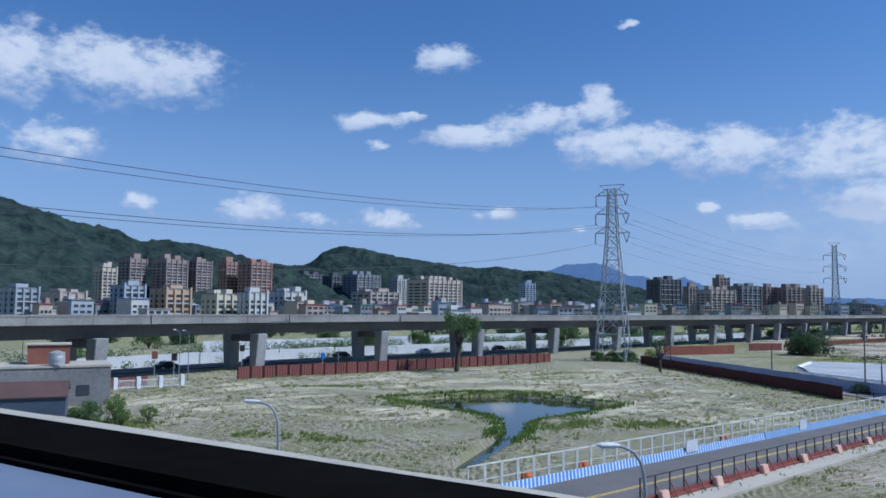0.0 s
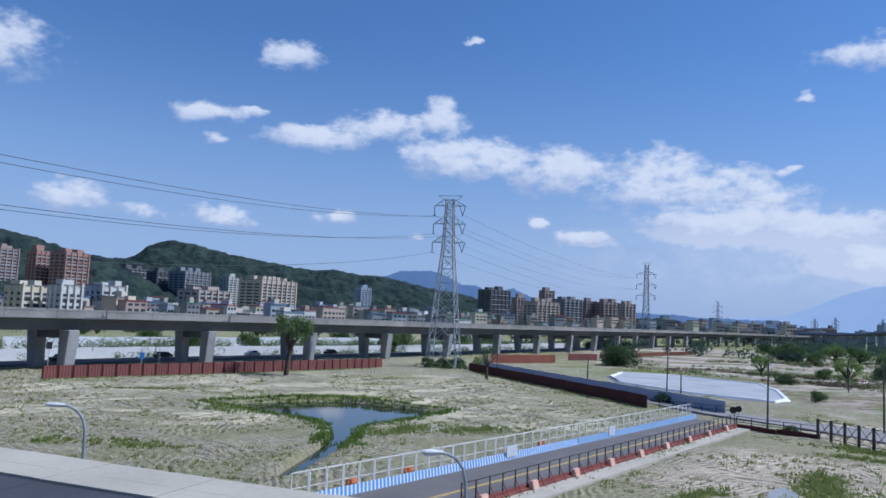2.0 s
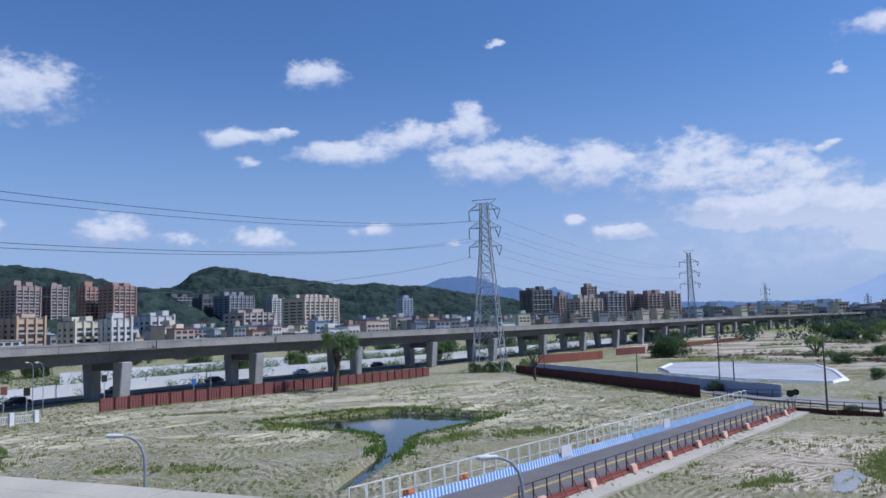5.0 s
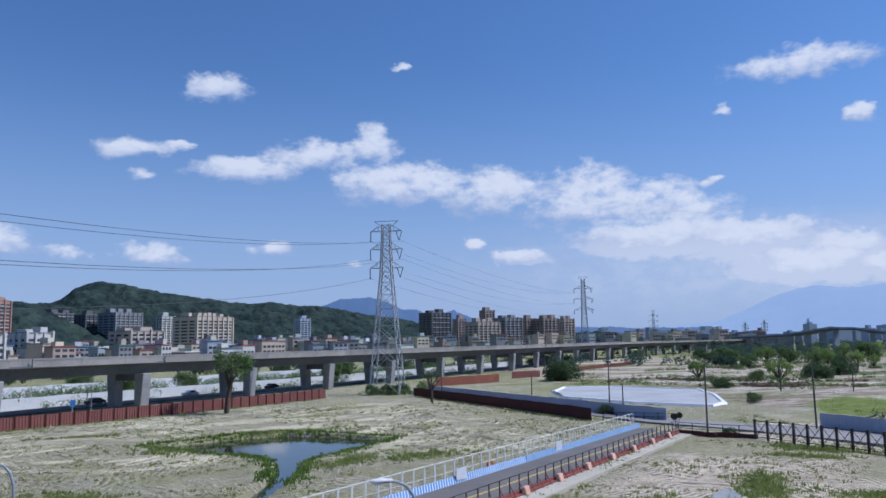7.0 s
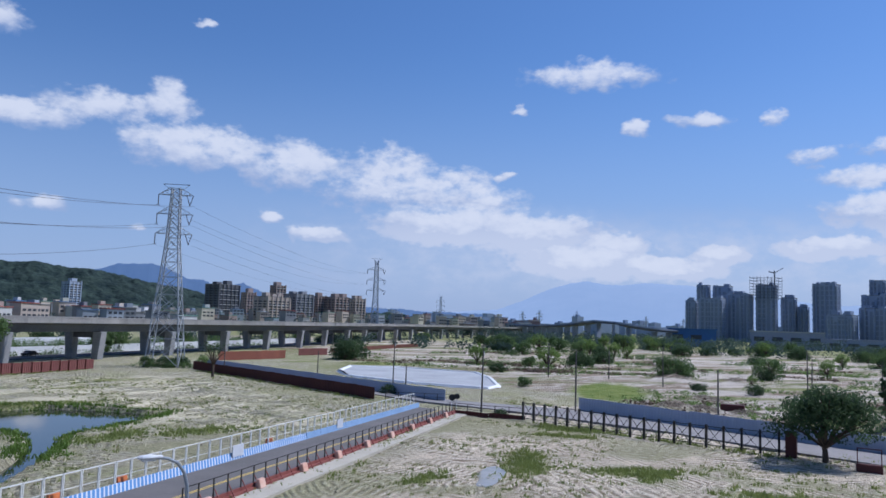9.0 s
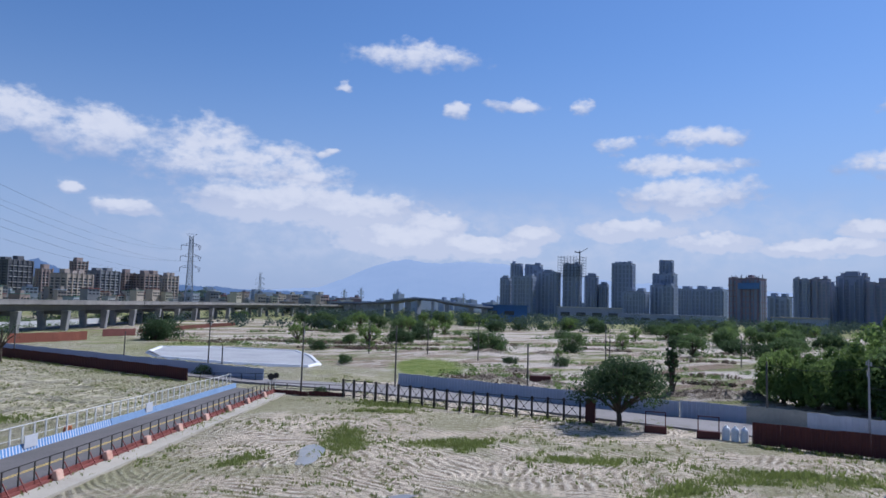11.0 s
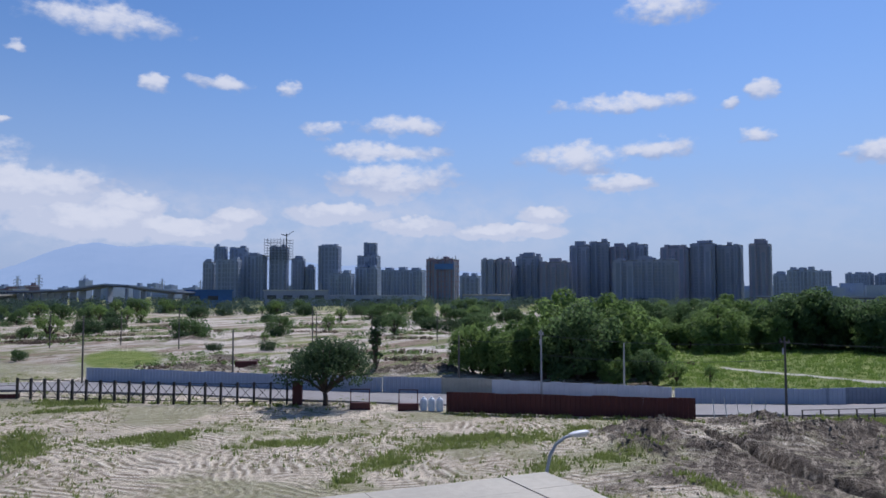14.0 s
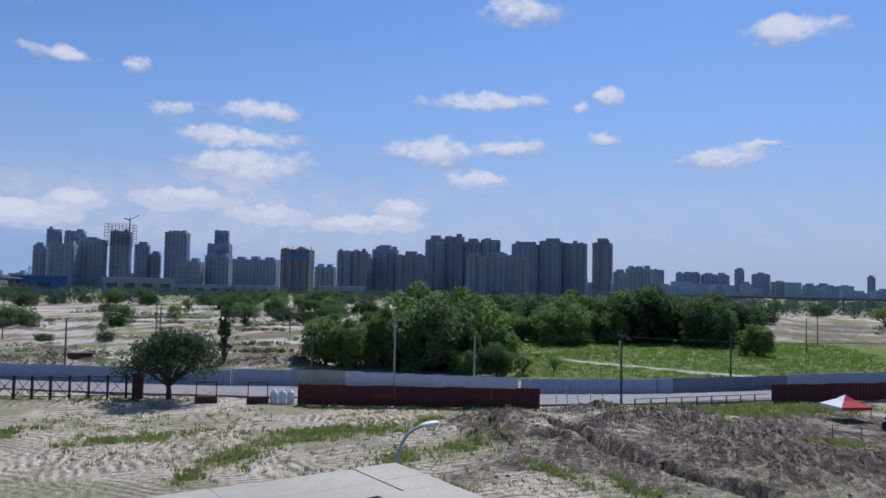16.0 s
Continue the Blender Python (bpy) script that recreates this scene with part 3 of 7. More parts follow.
def build_hill(name, ridge, d, depth, material, label, rough, step=0.12, rows=64):
    azs = np.arange(ridge[0][0], ridge[-1][0], step)
    els = np.interp(azs, [a for a, _ in ridge], [e for _, e in ridge])
    verts, faces = [], []
    for i, (a, e) in enumerate(zip(azs, els)):
        top = 12 + d * math.tan(radians(e))
        for j in range(rows + 4):
            k = j / rows
            r = d - depth * (1 - k)
            x, y = polar(a, r)
            z = top * math.sin(min(k, 1.0) * math.pi / 2) ** 1.15 if k <= 1 else top * (1 - (k - 1) * 3.5)
            z += (rough * fbm(x, y, depth * 0.16, 2.0) * 1.6 * (0.02 + math.sin(min(k, 1) * math.pi)) + rough * 0.42 * fbm(x, y, 15.0, 4.0)) * min(1, 3 * k)
            verts.append((x, y, z - 3))
    n = rows + 4
    for i in range(len(azs) - 1):
        for j in range(n - 1):
            faces.append((i * n + j, (i + 1) * n + j, (i + 1) * n + j + 1, i * n + j + 1))
    me = bpy.data.meshes.new(name)
    me.from_pydata(verts, [], faces)
    me.materials.append(material)
    me.shade_smooth()
    return tagged(new(name, me), label, "hill", kind="structure")


# mountains without their own tone: the haze colour is emitted by the surface
BLUE_FAR = glow("blue_haze_glow", (0.10, 0.18, 0.34), (0.085, 0.16, 0.31), 0.8)
PALE_FAR = glow("pale_haze_glow", (0.36, 0.47, 0.66), (0.325, 0.44, 0.635), 0.8)
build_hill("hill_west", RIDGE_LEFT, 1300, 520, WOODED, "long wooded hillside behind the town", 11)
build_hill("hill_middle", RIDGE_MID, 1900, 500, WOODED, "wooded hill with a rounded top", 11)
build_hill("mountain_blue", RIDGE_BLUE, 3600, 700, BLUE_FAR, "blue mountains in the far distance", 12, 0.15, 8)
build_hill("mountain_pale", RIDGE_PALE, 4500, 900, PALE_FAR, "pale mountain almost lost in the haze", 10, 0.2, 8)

# ---- viaduct ----
PIERS = [(-90, 54), (-72, 86), (-53, 116), (-35, 143), (-13.7, 167), (8.4, 187), (30, 207), (52, 228), (74.5, 250), (97, 273), (119, 295), (140, 318), (162, 341), (184, 366), (207, 391), (231, 416), (256, 440), (283, 464), (310, 487), (339, 509), (368, 530), (398, 551), (430, 572), (462, 592), (495, 611)]


def offset_line(pts, k):
    """The polyline moved k metres to its left."""
    out = []
    for i, p in enumerate(pts):
        a, b = Vector(pts[max(i - 1, 0)]), Vector(pts[min(i + 1, len(pts) - 1)])
        d = (b - a).normalized()
        out.append((p[0] - d.y * k, p[1] + d.x * k))
    return out


def sweep(pts, section, closed=True):
    """A solid of the cross-section (left offset, height) along pts."""
    bm = bmesh.new()
    rings = []
    lines = [offset_line(pts, k) for k, _ in section]
    for i in range(len(pts)):
        rings.append([bm.verts.new((*lines[j][i], section[j][1])) for j in range(len(section))])
    n = len(section)
    for a, b in zip(rings, rings[1:]):
        for k in range(n):
            bm.faces.new((a[k], a[(k + 1) % n], b[(k + 1) % n], b[k]))
    bm.faces.new(rings[0])
    bm.faces.new(rings[-1][::-1])
    return bm


PARAPET = mat("weathered_parapet", (0.30, 0.29, 0.27), (0.15, 0.145, 0.14), 0.9, 0.22, 2.6, 0.3, bump_scale=6, per_object=0.25)
# girder takes the shade under the deck into its colour; piers stay paler
GIRDER = mat("shaded_girder_concrete", (0.14, 0.146, 0.16), (0.09, 0.094, 0.105), 0.9, 0.10, 1.4, 0.2, bump_scale=6)
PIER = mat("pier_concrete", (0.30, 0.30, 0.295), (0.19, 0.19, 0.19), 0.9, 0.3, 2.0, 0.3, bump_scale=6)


def build_viaduct():
    v = thing("viaduct", pose(0, 0, 0), "long grey concrete viaduct on paired piers", "viaduct")
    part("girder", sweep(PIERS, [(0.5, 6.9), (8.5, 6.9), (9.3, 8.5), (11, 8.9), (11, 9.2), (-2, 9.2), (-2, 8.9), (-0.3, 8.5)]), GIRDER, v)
    bm = bmesh.new()
    tri_box(bm, 0.03, 9.97, -0.15, 0.15, 9.0, 10.2)
    tri_box(bm, 0.03, 9.97, -0.22, 0.22, 10.2, 10.36)
    slab = to_mesh("parapet_panel", bm, PARAPET)
    for k in (-2.05, 11.05):
        for p, a in along(offset_line(PIERS, k), 10.0):
            part("parapet_panel", slab, None, v, m=pose(p.x, p.y, 0, 0, 0, math.degrees(a)))
    back = offset_line(PIERS, 7.6)
    for i, ((ax, ay), (bx, by)) in enumerate(zip(PIERS, back)):
        d = Vector((PIERS[min(i + 1, len(PIERS) - 1)][0] - PIERS[max(i - 1, 0)][0], PIERS[min(i + 1, len(PIERS) - 1)][1] - PIERS[max(i - 1, 0)][1]))
        turn = math.degrees(math.atan2(d.y, d.x))
        for (x, y), out in (((ax, ay), -1), ((bx, by), 1)):
            bm = bmesh.new()
            tri_box(bm, -1.1, 1.1, -0.9, 0.9, -0.4, 6.9)
            bmesh.ops.bevel(bm, geom=bm.edges[:], offset=0.12, segments=1, affect="EDGES")
            for q in bm.verts:
                if q.co.z > 6:
                    q.co.y += 0.75 * out * (1 if q.co.y * out > 0 else 0)
            part("pier", bm, PIER, v, m=pose(x, y, 0, 0, 0, turn))
        bm = bmesh.new()
        tri_box(bm, -0.9, 0.9, 0.9, 6.7, 5.4, 6.88)
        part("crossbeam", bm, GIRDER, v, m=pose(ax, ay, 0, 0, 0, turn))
    return v


build_viaduct()

# ---- town: buildings ----
WINDOW = mat("dark_window", (0.03, 0.035, 0.045), (0.06, 0.07, 0.085), 0.25, 0.3, 1, per_object=0.5)
PAINTS = {
    "beige": mat("beige_tiles", (0.50, 0.43, 0.36), (0.40, 0.34, 0.29), 0.8, 0.05, 0.5),
    "brown": mat("brown_tiles", (0.33, 0.26, 0.23), (0.23, 0.18, 0.165), 0.8, 0.05, 0.5),
    "red": mat("red_brick_tiles", (0.34, 0.20, 0.165), (0.26, 0.155, 0.13), 0.8, 0.05, 0.5),
    "grey": mat("grey_tiles", (0.24, 0.25, 0.27), (0.17, 0.18, 0.20), 0.8, 0.05, 0.5),
    "dark": mat("dark_tiles", (0.11, 0.115, 0.13), (0.075, 0.08, 0.09), 0.8, 0.05, 0.5),
    "white": mat("white_paint", (0.50, 0.50, 0.49), (0.33, 0.33, 0.33), 0.8, 0.05, 0.5),
    "orange": mat("orange_tiles", (0.44, 0.32, 0.22), (0.36, 0.265, 0.185), 0.8, 0.05, 0.5),
    "cream": mat("cream_paint", (0.56, 0.52, 0.40), (0.40, 0.37, 0.29), 0.8, 0.05, 0.5),
    "blue": mat("pale_blue_tiles", (0.33, 0.37, 0.42), (0.23, 0.26, 0.30), 0.8, 0.05, 0.5),
    "tan": mat("tan_tiles", (0.42, 0.355, 0.305), (0.33, 0.28, 0.245), 0.8, 0.05, 0.5),
    # for far blocks: lighter and bluer, distance haze put into the base colour
    "slate": mat("hazed_slate_wall", (0.30, 0.355, 0.47), (0.24, 0.29, 0.39), 0.7, 0.05, 0.5),
}
# blue-grey facade tones with the haze of distance mixed into them
PAINTS["haze_grey"] = mat("hazed_grey_facade", (0.30, 0.335, 0.43), (0.24, 0.27, 0.35), 0.8, 0.05, 0.5)
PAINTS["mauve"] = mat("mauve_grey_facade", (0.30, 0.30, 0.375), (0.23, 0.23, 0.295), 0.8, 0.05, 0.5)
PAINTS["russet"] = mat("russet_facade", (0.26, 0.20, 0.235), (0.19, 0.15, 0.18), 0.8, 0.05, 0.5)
BLUE_NET = mat("blue_safety_net", (0.10, 0.20, 0.42), (0.08, 0.16, 0.34), 0.8, 0.2, 1.5)
PYLON_DARK = mat("dark_steel", (0.07, 0.08, 0.10), (0.05, 0.06, 0.075), 0.7, 0.5, 3)
# glazing paled towards blue by the same painted haze
TOWER_GLASS = mat("hazed_tower_glass", (0.15, 0.18, 0.245), (0.21, 0.245, 0.32), 0.4, 0.3, 1, per_object=0.5)
UNIT = {}


def unit_box(name, material):
    """A shared box one metre each way, standing on its base."""
    key = (name, material.name)
    if key not in UNIT:
        bm = bmesh.new()
        tri_box(bm, -0.5, 0.5, -0.5, 0.5, 0, 1)
        UNIT[key] = to_mesh(name, bm, material)
    return UNIT[key]


def boxed(name, material, parent, x, y, z, sx, sy, sz, rz=0.0):
    ob = new(name, unit_box(name, material))
    ob.parent = parent
    ob.matrix_basis = pose(x, y, z, 0, 0, rz) @ Matrix.Diagonal((sx, sy, sz, 1))
    return ob


def building(az, d, width, height, paint, turn=42.0, depth=None, storey=3.2, heads=1, trim="white", name="apartment_building", label="", window=WINDOW):
    """A block that shows two faces, with rows of windows, balcony slabs and roof houses. width: degrees that it spans."""
    x, y = polar(az, d)
    span = d * math.radians(width)
    t = math.radians(abs(turn))
    depth = depth or span * 0.6
    w = max(4.0, (span - depth * math.sin(t)) / max(0.3, math.cos(t)))
    ob = thing(name, pose(x, y, 0, 0, 0, -az + turn), label or f"{paint} {'tower block' if height > 40 else 'town building'} with rows of windows", "building", "town buildings")
    wall = PAINTS[paint]
    boxed("wall", wall, ob, 0, 0, 0, w, depth, height)
    boxed("roof", CONCRETE, ob, 0, 0, height, w + 0.8, depth + 0.8, 0.6)
    rng = random.Random(int(az * 100) + int(d))
    for h in range(heads):
        hx = (h + 0.5) / heads * w - w / 2 + rng.uniform(-1, 1)
        boxed("roof_house", wall, ob, hx, rng.uniform(-0.15, 0.15) * depth, height + 0.6, min(w / heads * 0.55, 9), min(depth * 0.5, 8), rng.uniform(2.8, 5.5) * min(1.0, height / 35))
    floors = int((height - 1) / storey)
    low = max(0, int(9 / storey))
    side = -1 if turn > 0 else 1
    for f in range(low, floors):
        z = 1.2 + f * storey
        boxed("window_band", window, ob, 0, -depth / 2, z, w * 0.92, 0.3, storey * 0.5)
        boxed("window_band", window, ob, side * w / 2, 0, z, 0.3, depth * 0.8, storey * 0.45)
        if f % 2 == 0:
            boxed("balcony", PAINTS[trim], ob, 0, -depth / 2 - 0.4, z - 0.8, w * 0.86, 0.9, 0.7)
    n = max(3, min(9, int(w / 6)))
    for i in range(n + 1):
        boxed("facade_pier", wall, ob, i * w / n - w / 2, -depth / 2 - 0.5, low * storey, 1.3, 1.2, height - low * storey + (1.5 if i % 3 == 0 else 0))
    for i in range(1, 3):
        boxed("facade_pier", wall, ob, side * (w / 2 + 0.3), i * depth / 3 - depth / 2, low * storey, 1.0, 2.2, height - low * storey)
    return ob


def tower(az, d, width, height, wall, glass, turn, heads, storey, label):
    """A tall block of upright bays of uneven height, with glazing between them, floor ledges and roof houses."""
    x, y = polar(az, d)
    rng = random.Random(int(az * 100) + int(d))
    span = d * math.radians(width)
    depth = min(26.0, span * 0.55)
    t = math.radians(abs(turn))
    w = max(6.0, (span - depth * math.sin(t)) / math.cos(t))
    ob = thing("office_tower", pose(x, y, 0, 0, 0, -az + turn), label, "building", "town buildings")
    boxed("wall", wall, ob, 0, 0, 0, w - 0.6, depth, height - 1.5)
    boxed("roof", CONCRETE, ob, 0, 0, height - 1.5, w - 0.2, depth + 0.4, 0.7)
    n = max(2, int(w / rng.uniform(7.5, 10)))
    edge = -w / 2
    widths = [rng.uniform(0.7, 1.3) for _ in range(n)]
    for i, q in enumerate(widths):
        q *= w / sum(widths)
        mid = edge + q / 2
        edge += q
        top = height - (0 if i % 2 == 0 else rng.choice((0.0, 2.0, 3.5, 7.0)))
        out = rng.uniform(0.8, 2.2)
        boxed("bay", wall, ob, mid, -depth / 2 - out / 2 + 0.3, 0, q * 0.62, out, top)
        boxed("window_strip", glass, ob, mid, -depth / 2 - out + 0.2, 3, q * 0.30, 0.5, top - 6)
        boxed("window_strip", glass, ob, edge, -depth / 2, 3, q * 0.26, 0.4, height - 7)
        if q > 5 and rng.random() < 0.6:
            boxed("roof_house", wall, ob, mid, rng.uniform(-0.1, 0.2) * depth, height - 1, q * rng.uniform(0.35, 0.6), depth * 0.4, rng.uniform(2.0, 4.5))
    side = -1 if turn > 0 else 1
    for k in (-0.28, 0.0, 0.28):
        boxed("window_strip", glass, ob, side * (w / 2 - 0.2), k * depth, 3, 0.5, depth * 0.12, height - 7)
    for f in range(2, int(height / storey)):
        boxed("floor_ledge", wall, ob, 0, -0.5, f * storey, w + 0.2, depth + 2.2, storey * 0.16)
    for h in range(heads):
        hx = (h + 0.5) / heads * w - w / 2
        boxed("roof_house", wall, ob, hx, 0, height - 1, min(w / heads * 0.5, 12), depth * 0.5, rng.uniform(3, 6))
    return ob


def town():
    def from_t0(x0, x1, ytop):
        """Bearing, width and height over the horizon of a stretch of the first view."""
        a0, a1 = math.atan((x0 - 784) / 1335), math.atan((x1 - 784) / 1335)
        return math.degrees(a0 + a1) / 2, math.degrees(a1 - a0), (548 + 0.0065 * (x0 + x1) / 2 - ytop) / 1335
    rows = [
        (0, 68, 522, 430, "blue", 1), (75, 152, 528, 420, "tan", 2), (163, 205, 487, 560, "beige", 2), (195, 256, 516, 440, "blue", 1), (208, 258, 472, 600, "brown", 1),
        (268, 330, 472, 600, "brown", 2), (328, 373, 474, 620, "brown", 2), (265, 337, 521, 430, "orange", 1), (357, 424, 529, 420, "cream", 2), (385, 421, 474, 560, "red", 1),
        (420, 479, 474, 550, "red", 2), (420, 472, 526, 410, "white", 1), (478, 540, 524, 470, "white", 2)]
    for x0, x1, top, d, paint, heads in rows:
        a, w, e = from_t0(x0, x1, top + 2)
        d *= 1.45 if 540 < d < 800 else 1.15
        building(a, d, w, 12 + d * e, paint, heads=heads)
    rows = [
        (517, 572, 494, 720, "dark", 2), (570, 612, 496, 700, "dark", 1), (605, 672, 494, 690, "grey", 3), (622, 706, 524, 520, "tan", 3), (690, 722, 500, 760, "white", 1),
        (720, 816, 502, 560, "beige", 6), (918, 946, 507, 1000, "slate", 1), (1143, 1204, 502, 900, "dark", 2), (1207, 1234, 514, 860, "brown", 1), (1230, 1300, 520, 820, "tan", 3),
        (1260, 1290, 500, 930, "brown", 1), (1290, 1346, 514, 860, "grey", 2), (1344, 1372, 516, 880, "brown", 1), (1370, 1422, 517, 880, "brown", 2), (1420, 1455, 519, 840, "tan", 2)]
    for x0, x1, top, d, paint, heads in rows:
        a, w, e = from_t0(x0, x1, top + 2)
        d *= 1.45 if 540 < d < 800 else 1.15
        building(a, d, w, 12 + d * e, paint, heads=heads)


town()


def skyline():
    def from_t16(x0, x1, ytop):
        a0, a1 = math.atan((x0 - 784) / 1335), math.atan((x1 - 784) / 1335)
        return 78.9 + math.degrees(a0 + a1) / 2, math.degrees(a1 - a0), (498 + 0.019 * (x0 + x1) / 2 - ytop) / 1335
    rows = [
        (57, 84, 447, 1150, 1), (80, 109, 421, 1200, 0), (112, 152, 423, 1200, 0), (84, 138, 443, 1130, 0), (138, 190, 436, 1150, 1), (193, 233, 422, 1150, 0), (237, 266, 443, 1180, 1), (265, 286, 458, 1180, 1),
        (290, 336, 422, 1150, 1), (312, 362, 470, 1100, 2), (362, 412, 460, 1120, 2), (366, 411, 440, 1140, 0), (378, 405, 417, 1150, 0), (410, 496, 466, 1300, 3), (557, 596, 478, 1100, 2)]
    for x0, x1, top, d, heads in rows:
        a, w, e = from_t16(x0, x1, top)
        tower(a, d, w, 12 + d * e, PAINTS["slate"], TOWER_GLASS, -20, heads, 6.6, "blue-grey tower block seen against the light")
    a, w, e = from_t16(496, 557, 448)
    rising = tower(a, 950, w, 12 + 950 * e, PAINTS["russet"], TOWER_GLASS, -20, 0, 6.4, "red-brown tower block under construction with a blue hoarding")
    boxed("safety_net", BLUE_NET, rising, 7, -15.4, 41, 24, 0.5, 7)
    rng = random.Random(3)
    for k in range(9):
        boxed("rebar_column", PYLON_DARK, rising, -17 + k * 4.2, rng.uniform(-6, 6), 12 + 950 * e - 1, 0.6, 0.6, rng.uniform(2.5, 5))
    rows = [
        (596, 624, 450, 850, 0), (622, 652, 450, 850, 0), (640, 662, 462, 870, 1), (658, 706, 447, 880, 1), (700, 756, 457, 860, 1), (752, 790, 430, 900, 1), (786, 822, 424, 905, 0), (820, 854, 434, 910, 1), (850, 886, 430, 912, 0), (825, 936, 458, 830, 1), (905, 956, 438, 900, 1),
        (954, 998, 433, 900, 1), (996, 1040, 437, 902, 0), (1048, 1085, 437, 880, 1), (1085, 1110, 488, 1300, 1), (1107, 1156, 482, 1250, 3), (1155, 1176, 484, 1600, 0), (1196, 1240, 490, 1700, 1), (1240, 1292, 494, 1700, 2),
        (1300, 1318, 485, 2000, 1), (1330, 1364, 494, 1900, 1), (1364, 1395, 506, 1700, 1), (1420, 1470, 512, 1900, 2), (1535, 1550, 500, 2500, 1)]
    for k, (x0, x1, top, d, heads) in enumerate(rows):
        a, w, e = from_t16(x0, x1, top)
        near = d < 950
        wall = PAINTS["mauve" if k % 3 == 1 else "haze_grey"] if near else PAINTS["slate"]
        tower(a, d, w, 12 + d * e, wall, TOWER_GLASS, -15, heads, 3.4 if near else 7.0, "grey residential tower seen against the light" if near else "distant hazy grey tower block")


skyline()


def low_town():
    """Low houses between the viaduct and the hills."""
    rng = random.Random(12)
    paints = ["white", "beige", "tan", "blue", "grey", "grey", "cream", "brown"]
    roofs = [CONCRETE, mat("red_sheet_roof", (0.30, 0.08, 0.06), (0.22, 0.06, 0.05), 0.6, 0.2, 1), mat("green_sheet_roof", (0.12, 0.25, 0.20), (0.1, 0.2, 0.17), 0.6, 0.2, 1), mat("pale_sheet_roof", (0.6, 0.62, 0.65), (0.48, 0.5, 0.53), 0.5, 0.2, 1), mat("blue_sheet_roof", (0.14, 0.22, 0.38), (0.11, 0.18, 0.3), 0.5, 0.2, 1)]
    for k in range(165):
        az = -33 + 73 * (k + rng.random()) / 165
        d = rng.uniform(440, 640) if az < 2 else rng.uniform(480, 760) if az < 14 else rng.uniform(760, 1050)
        x, y = polar(az, d)
        w, dep, h = rng.uniform(7, 15), rng.uniform(7, 12), rng.uniform(8, 15) * (d / 430) ** 0.5
        ob = thing("town_house", pose(x, y, 0, 0, 0, -az + rng.uniform(20, 50)), "low town house with a plain facade and flat roof", "building", "town buildings")
        boxed("wall", PAINTS[rng.choice(paints)], ob, 0, 0, 0, w, dep, h)
        boxed("roof", rng.choice(roofs), ob, 0, 0, h, w + 1, dep + 1, 0.5)
        if rng.random() < 0.7:
            boxed("roof_house", PAINTS[rng.choice(paints)], ob, rng.uniform(-0.25, 0.25) * w, 0, h + 0.5, w * 0.35, dep * 0.5, rng.uniform(2, 3.2))
        for f in range(int(h / 3.2) - 2, int(h / 3.2)):
            for i in range(3):
                boxed("window", WINDOW, ob, (i - 1) * w * 0.3, -dep / 2, f * 3.2 + 1.1, w * 0.2, 0.3, 1.5)


low_town()

# ---- the window and the roof below it ----
INK = mat("black_window_gasket", (0.004, 0.004, 0.004), (0.007, 0.007, 0.007), 0.95, 10, 60, spec=0.0)
LEDGE = mat("blue_grey_ledge", (0.16, 0.19, 0.25), (0.12, 0.15, 0.21), 0.5, 8, 40)
PLASTER = mat("wall_plaster", (0.5, 0.5, 0.48), (0.42, 0.42, 0.4), 0.9, 0.5, 4)
NORMAL_AZ = 32.0


def build_window():
    turn = pose(0, 0, 0, 0, 0, -NORMAL_AZ)
    bm = bmesh.new()
    tri_box(bm, -1.5, 0.2, -0.25, 0.2, -0.3, 11.80)
    tagged(part("wall_window", bm, PLASTER, m=turn), "plastered house wall below the window", "wall", kind="structure")
    win = thing("window_1", turn, "wide window with a black frame and grey ledge", "window", kind="structure")
    bm = bmesh.new()
    tri_box(bm, -1.4, 0.1, 0.126, 0.2, 11.80, 11.87)
    bmesh.ops.bevel(bm, geom=bm.edges[:], offset=0.006, segments=2, affect="EDGES")
    part("window_frame", bm, INK, win, "matt black frame")
    bm = bmesh.new()
    tri_box(bm, -1.4, 0.1, -0.25, 0.124, 11.80, 11.862)
    part("window_sill", bm, LEDGE, win, "blue-grey ledge")


build_window()

ROOF_EDGE = [(-38, 43), (-24, 33.6), (-10, 24.8), (-2.6, 19.8), (2.6, 16.5), (7.3, 13.2), (11.8, 9.1), (16.8, 4.3)]
ROOF_TOP = 8.0
BITUMEN = mat("bitumen_felt", (0.060, 0.064, 0.075), (0.045, 0.048, 0.057), 0.8, 0.4, 6, 0.2)


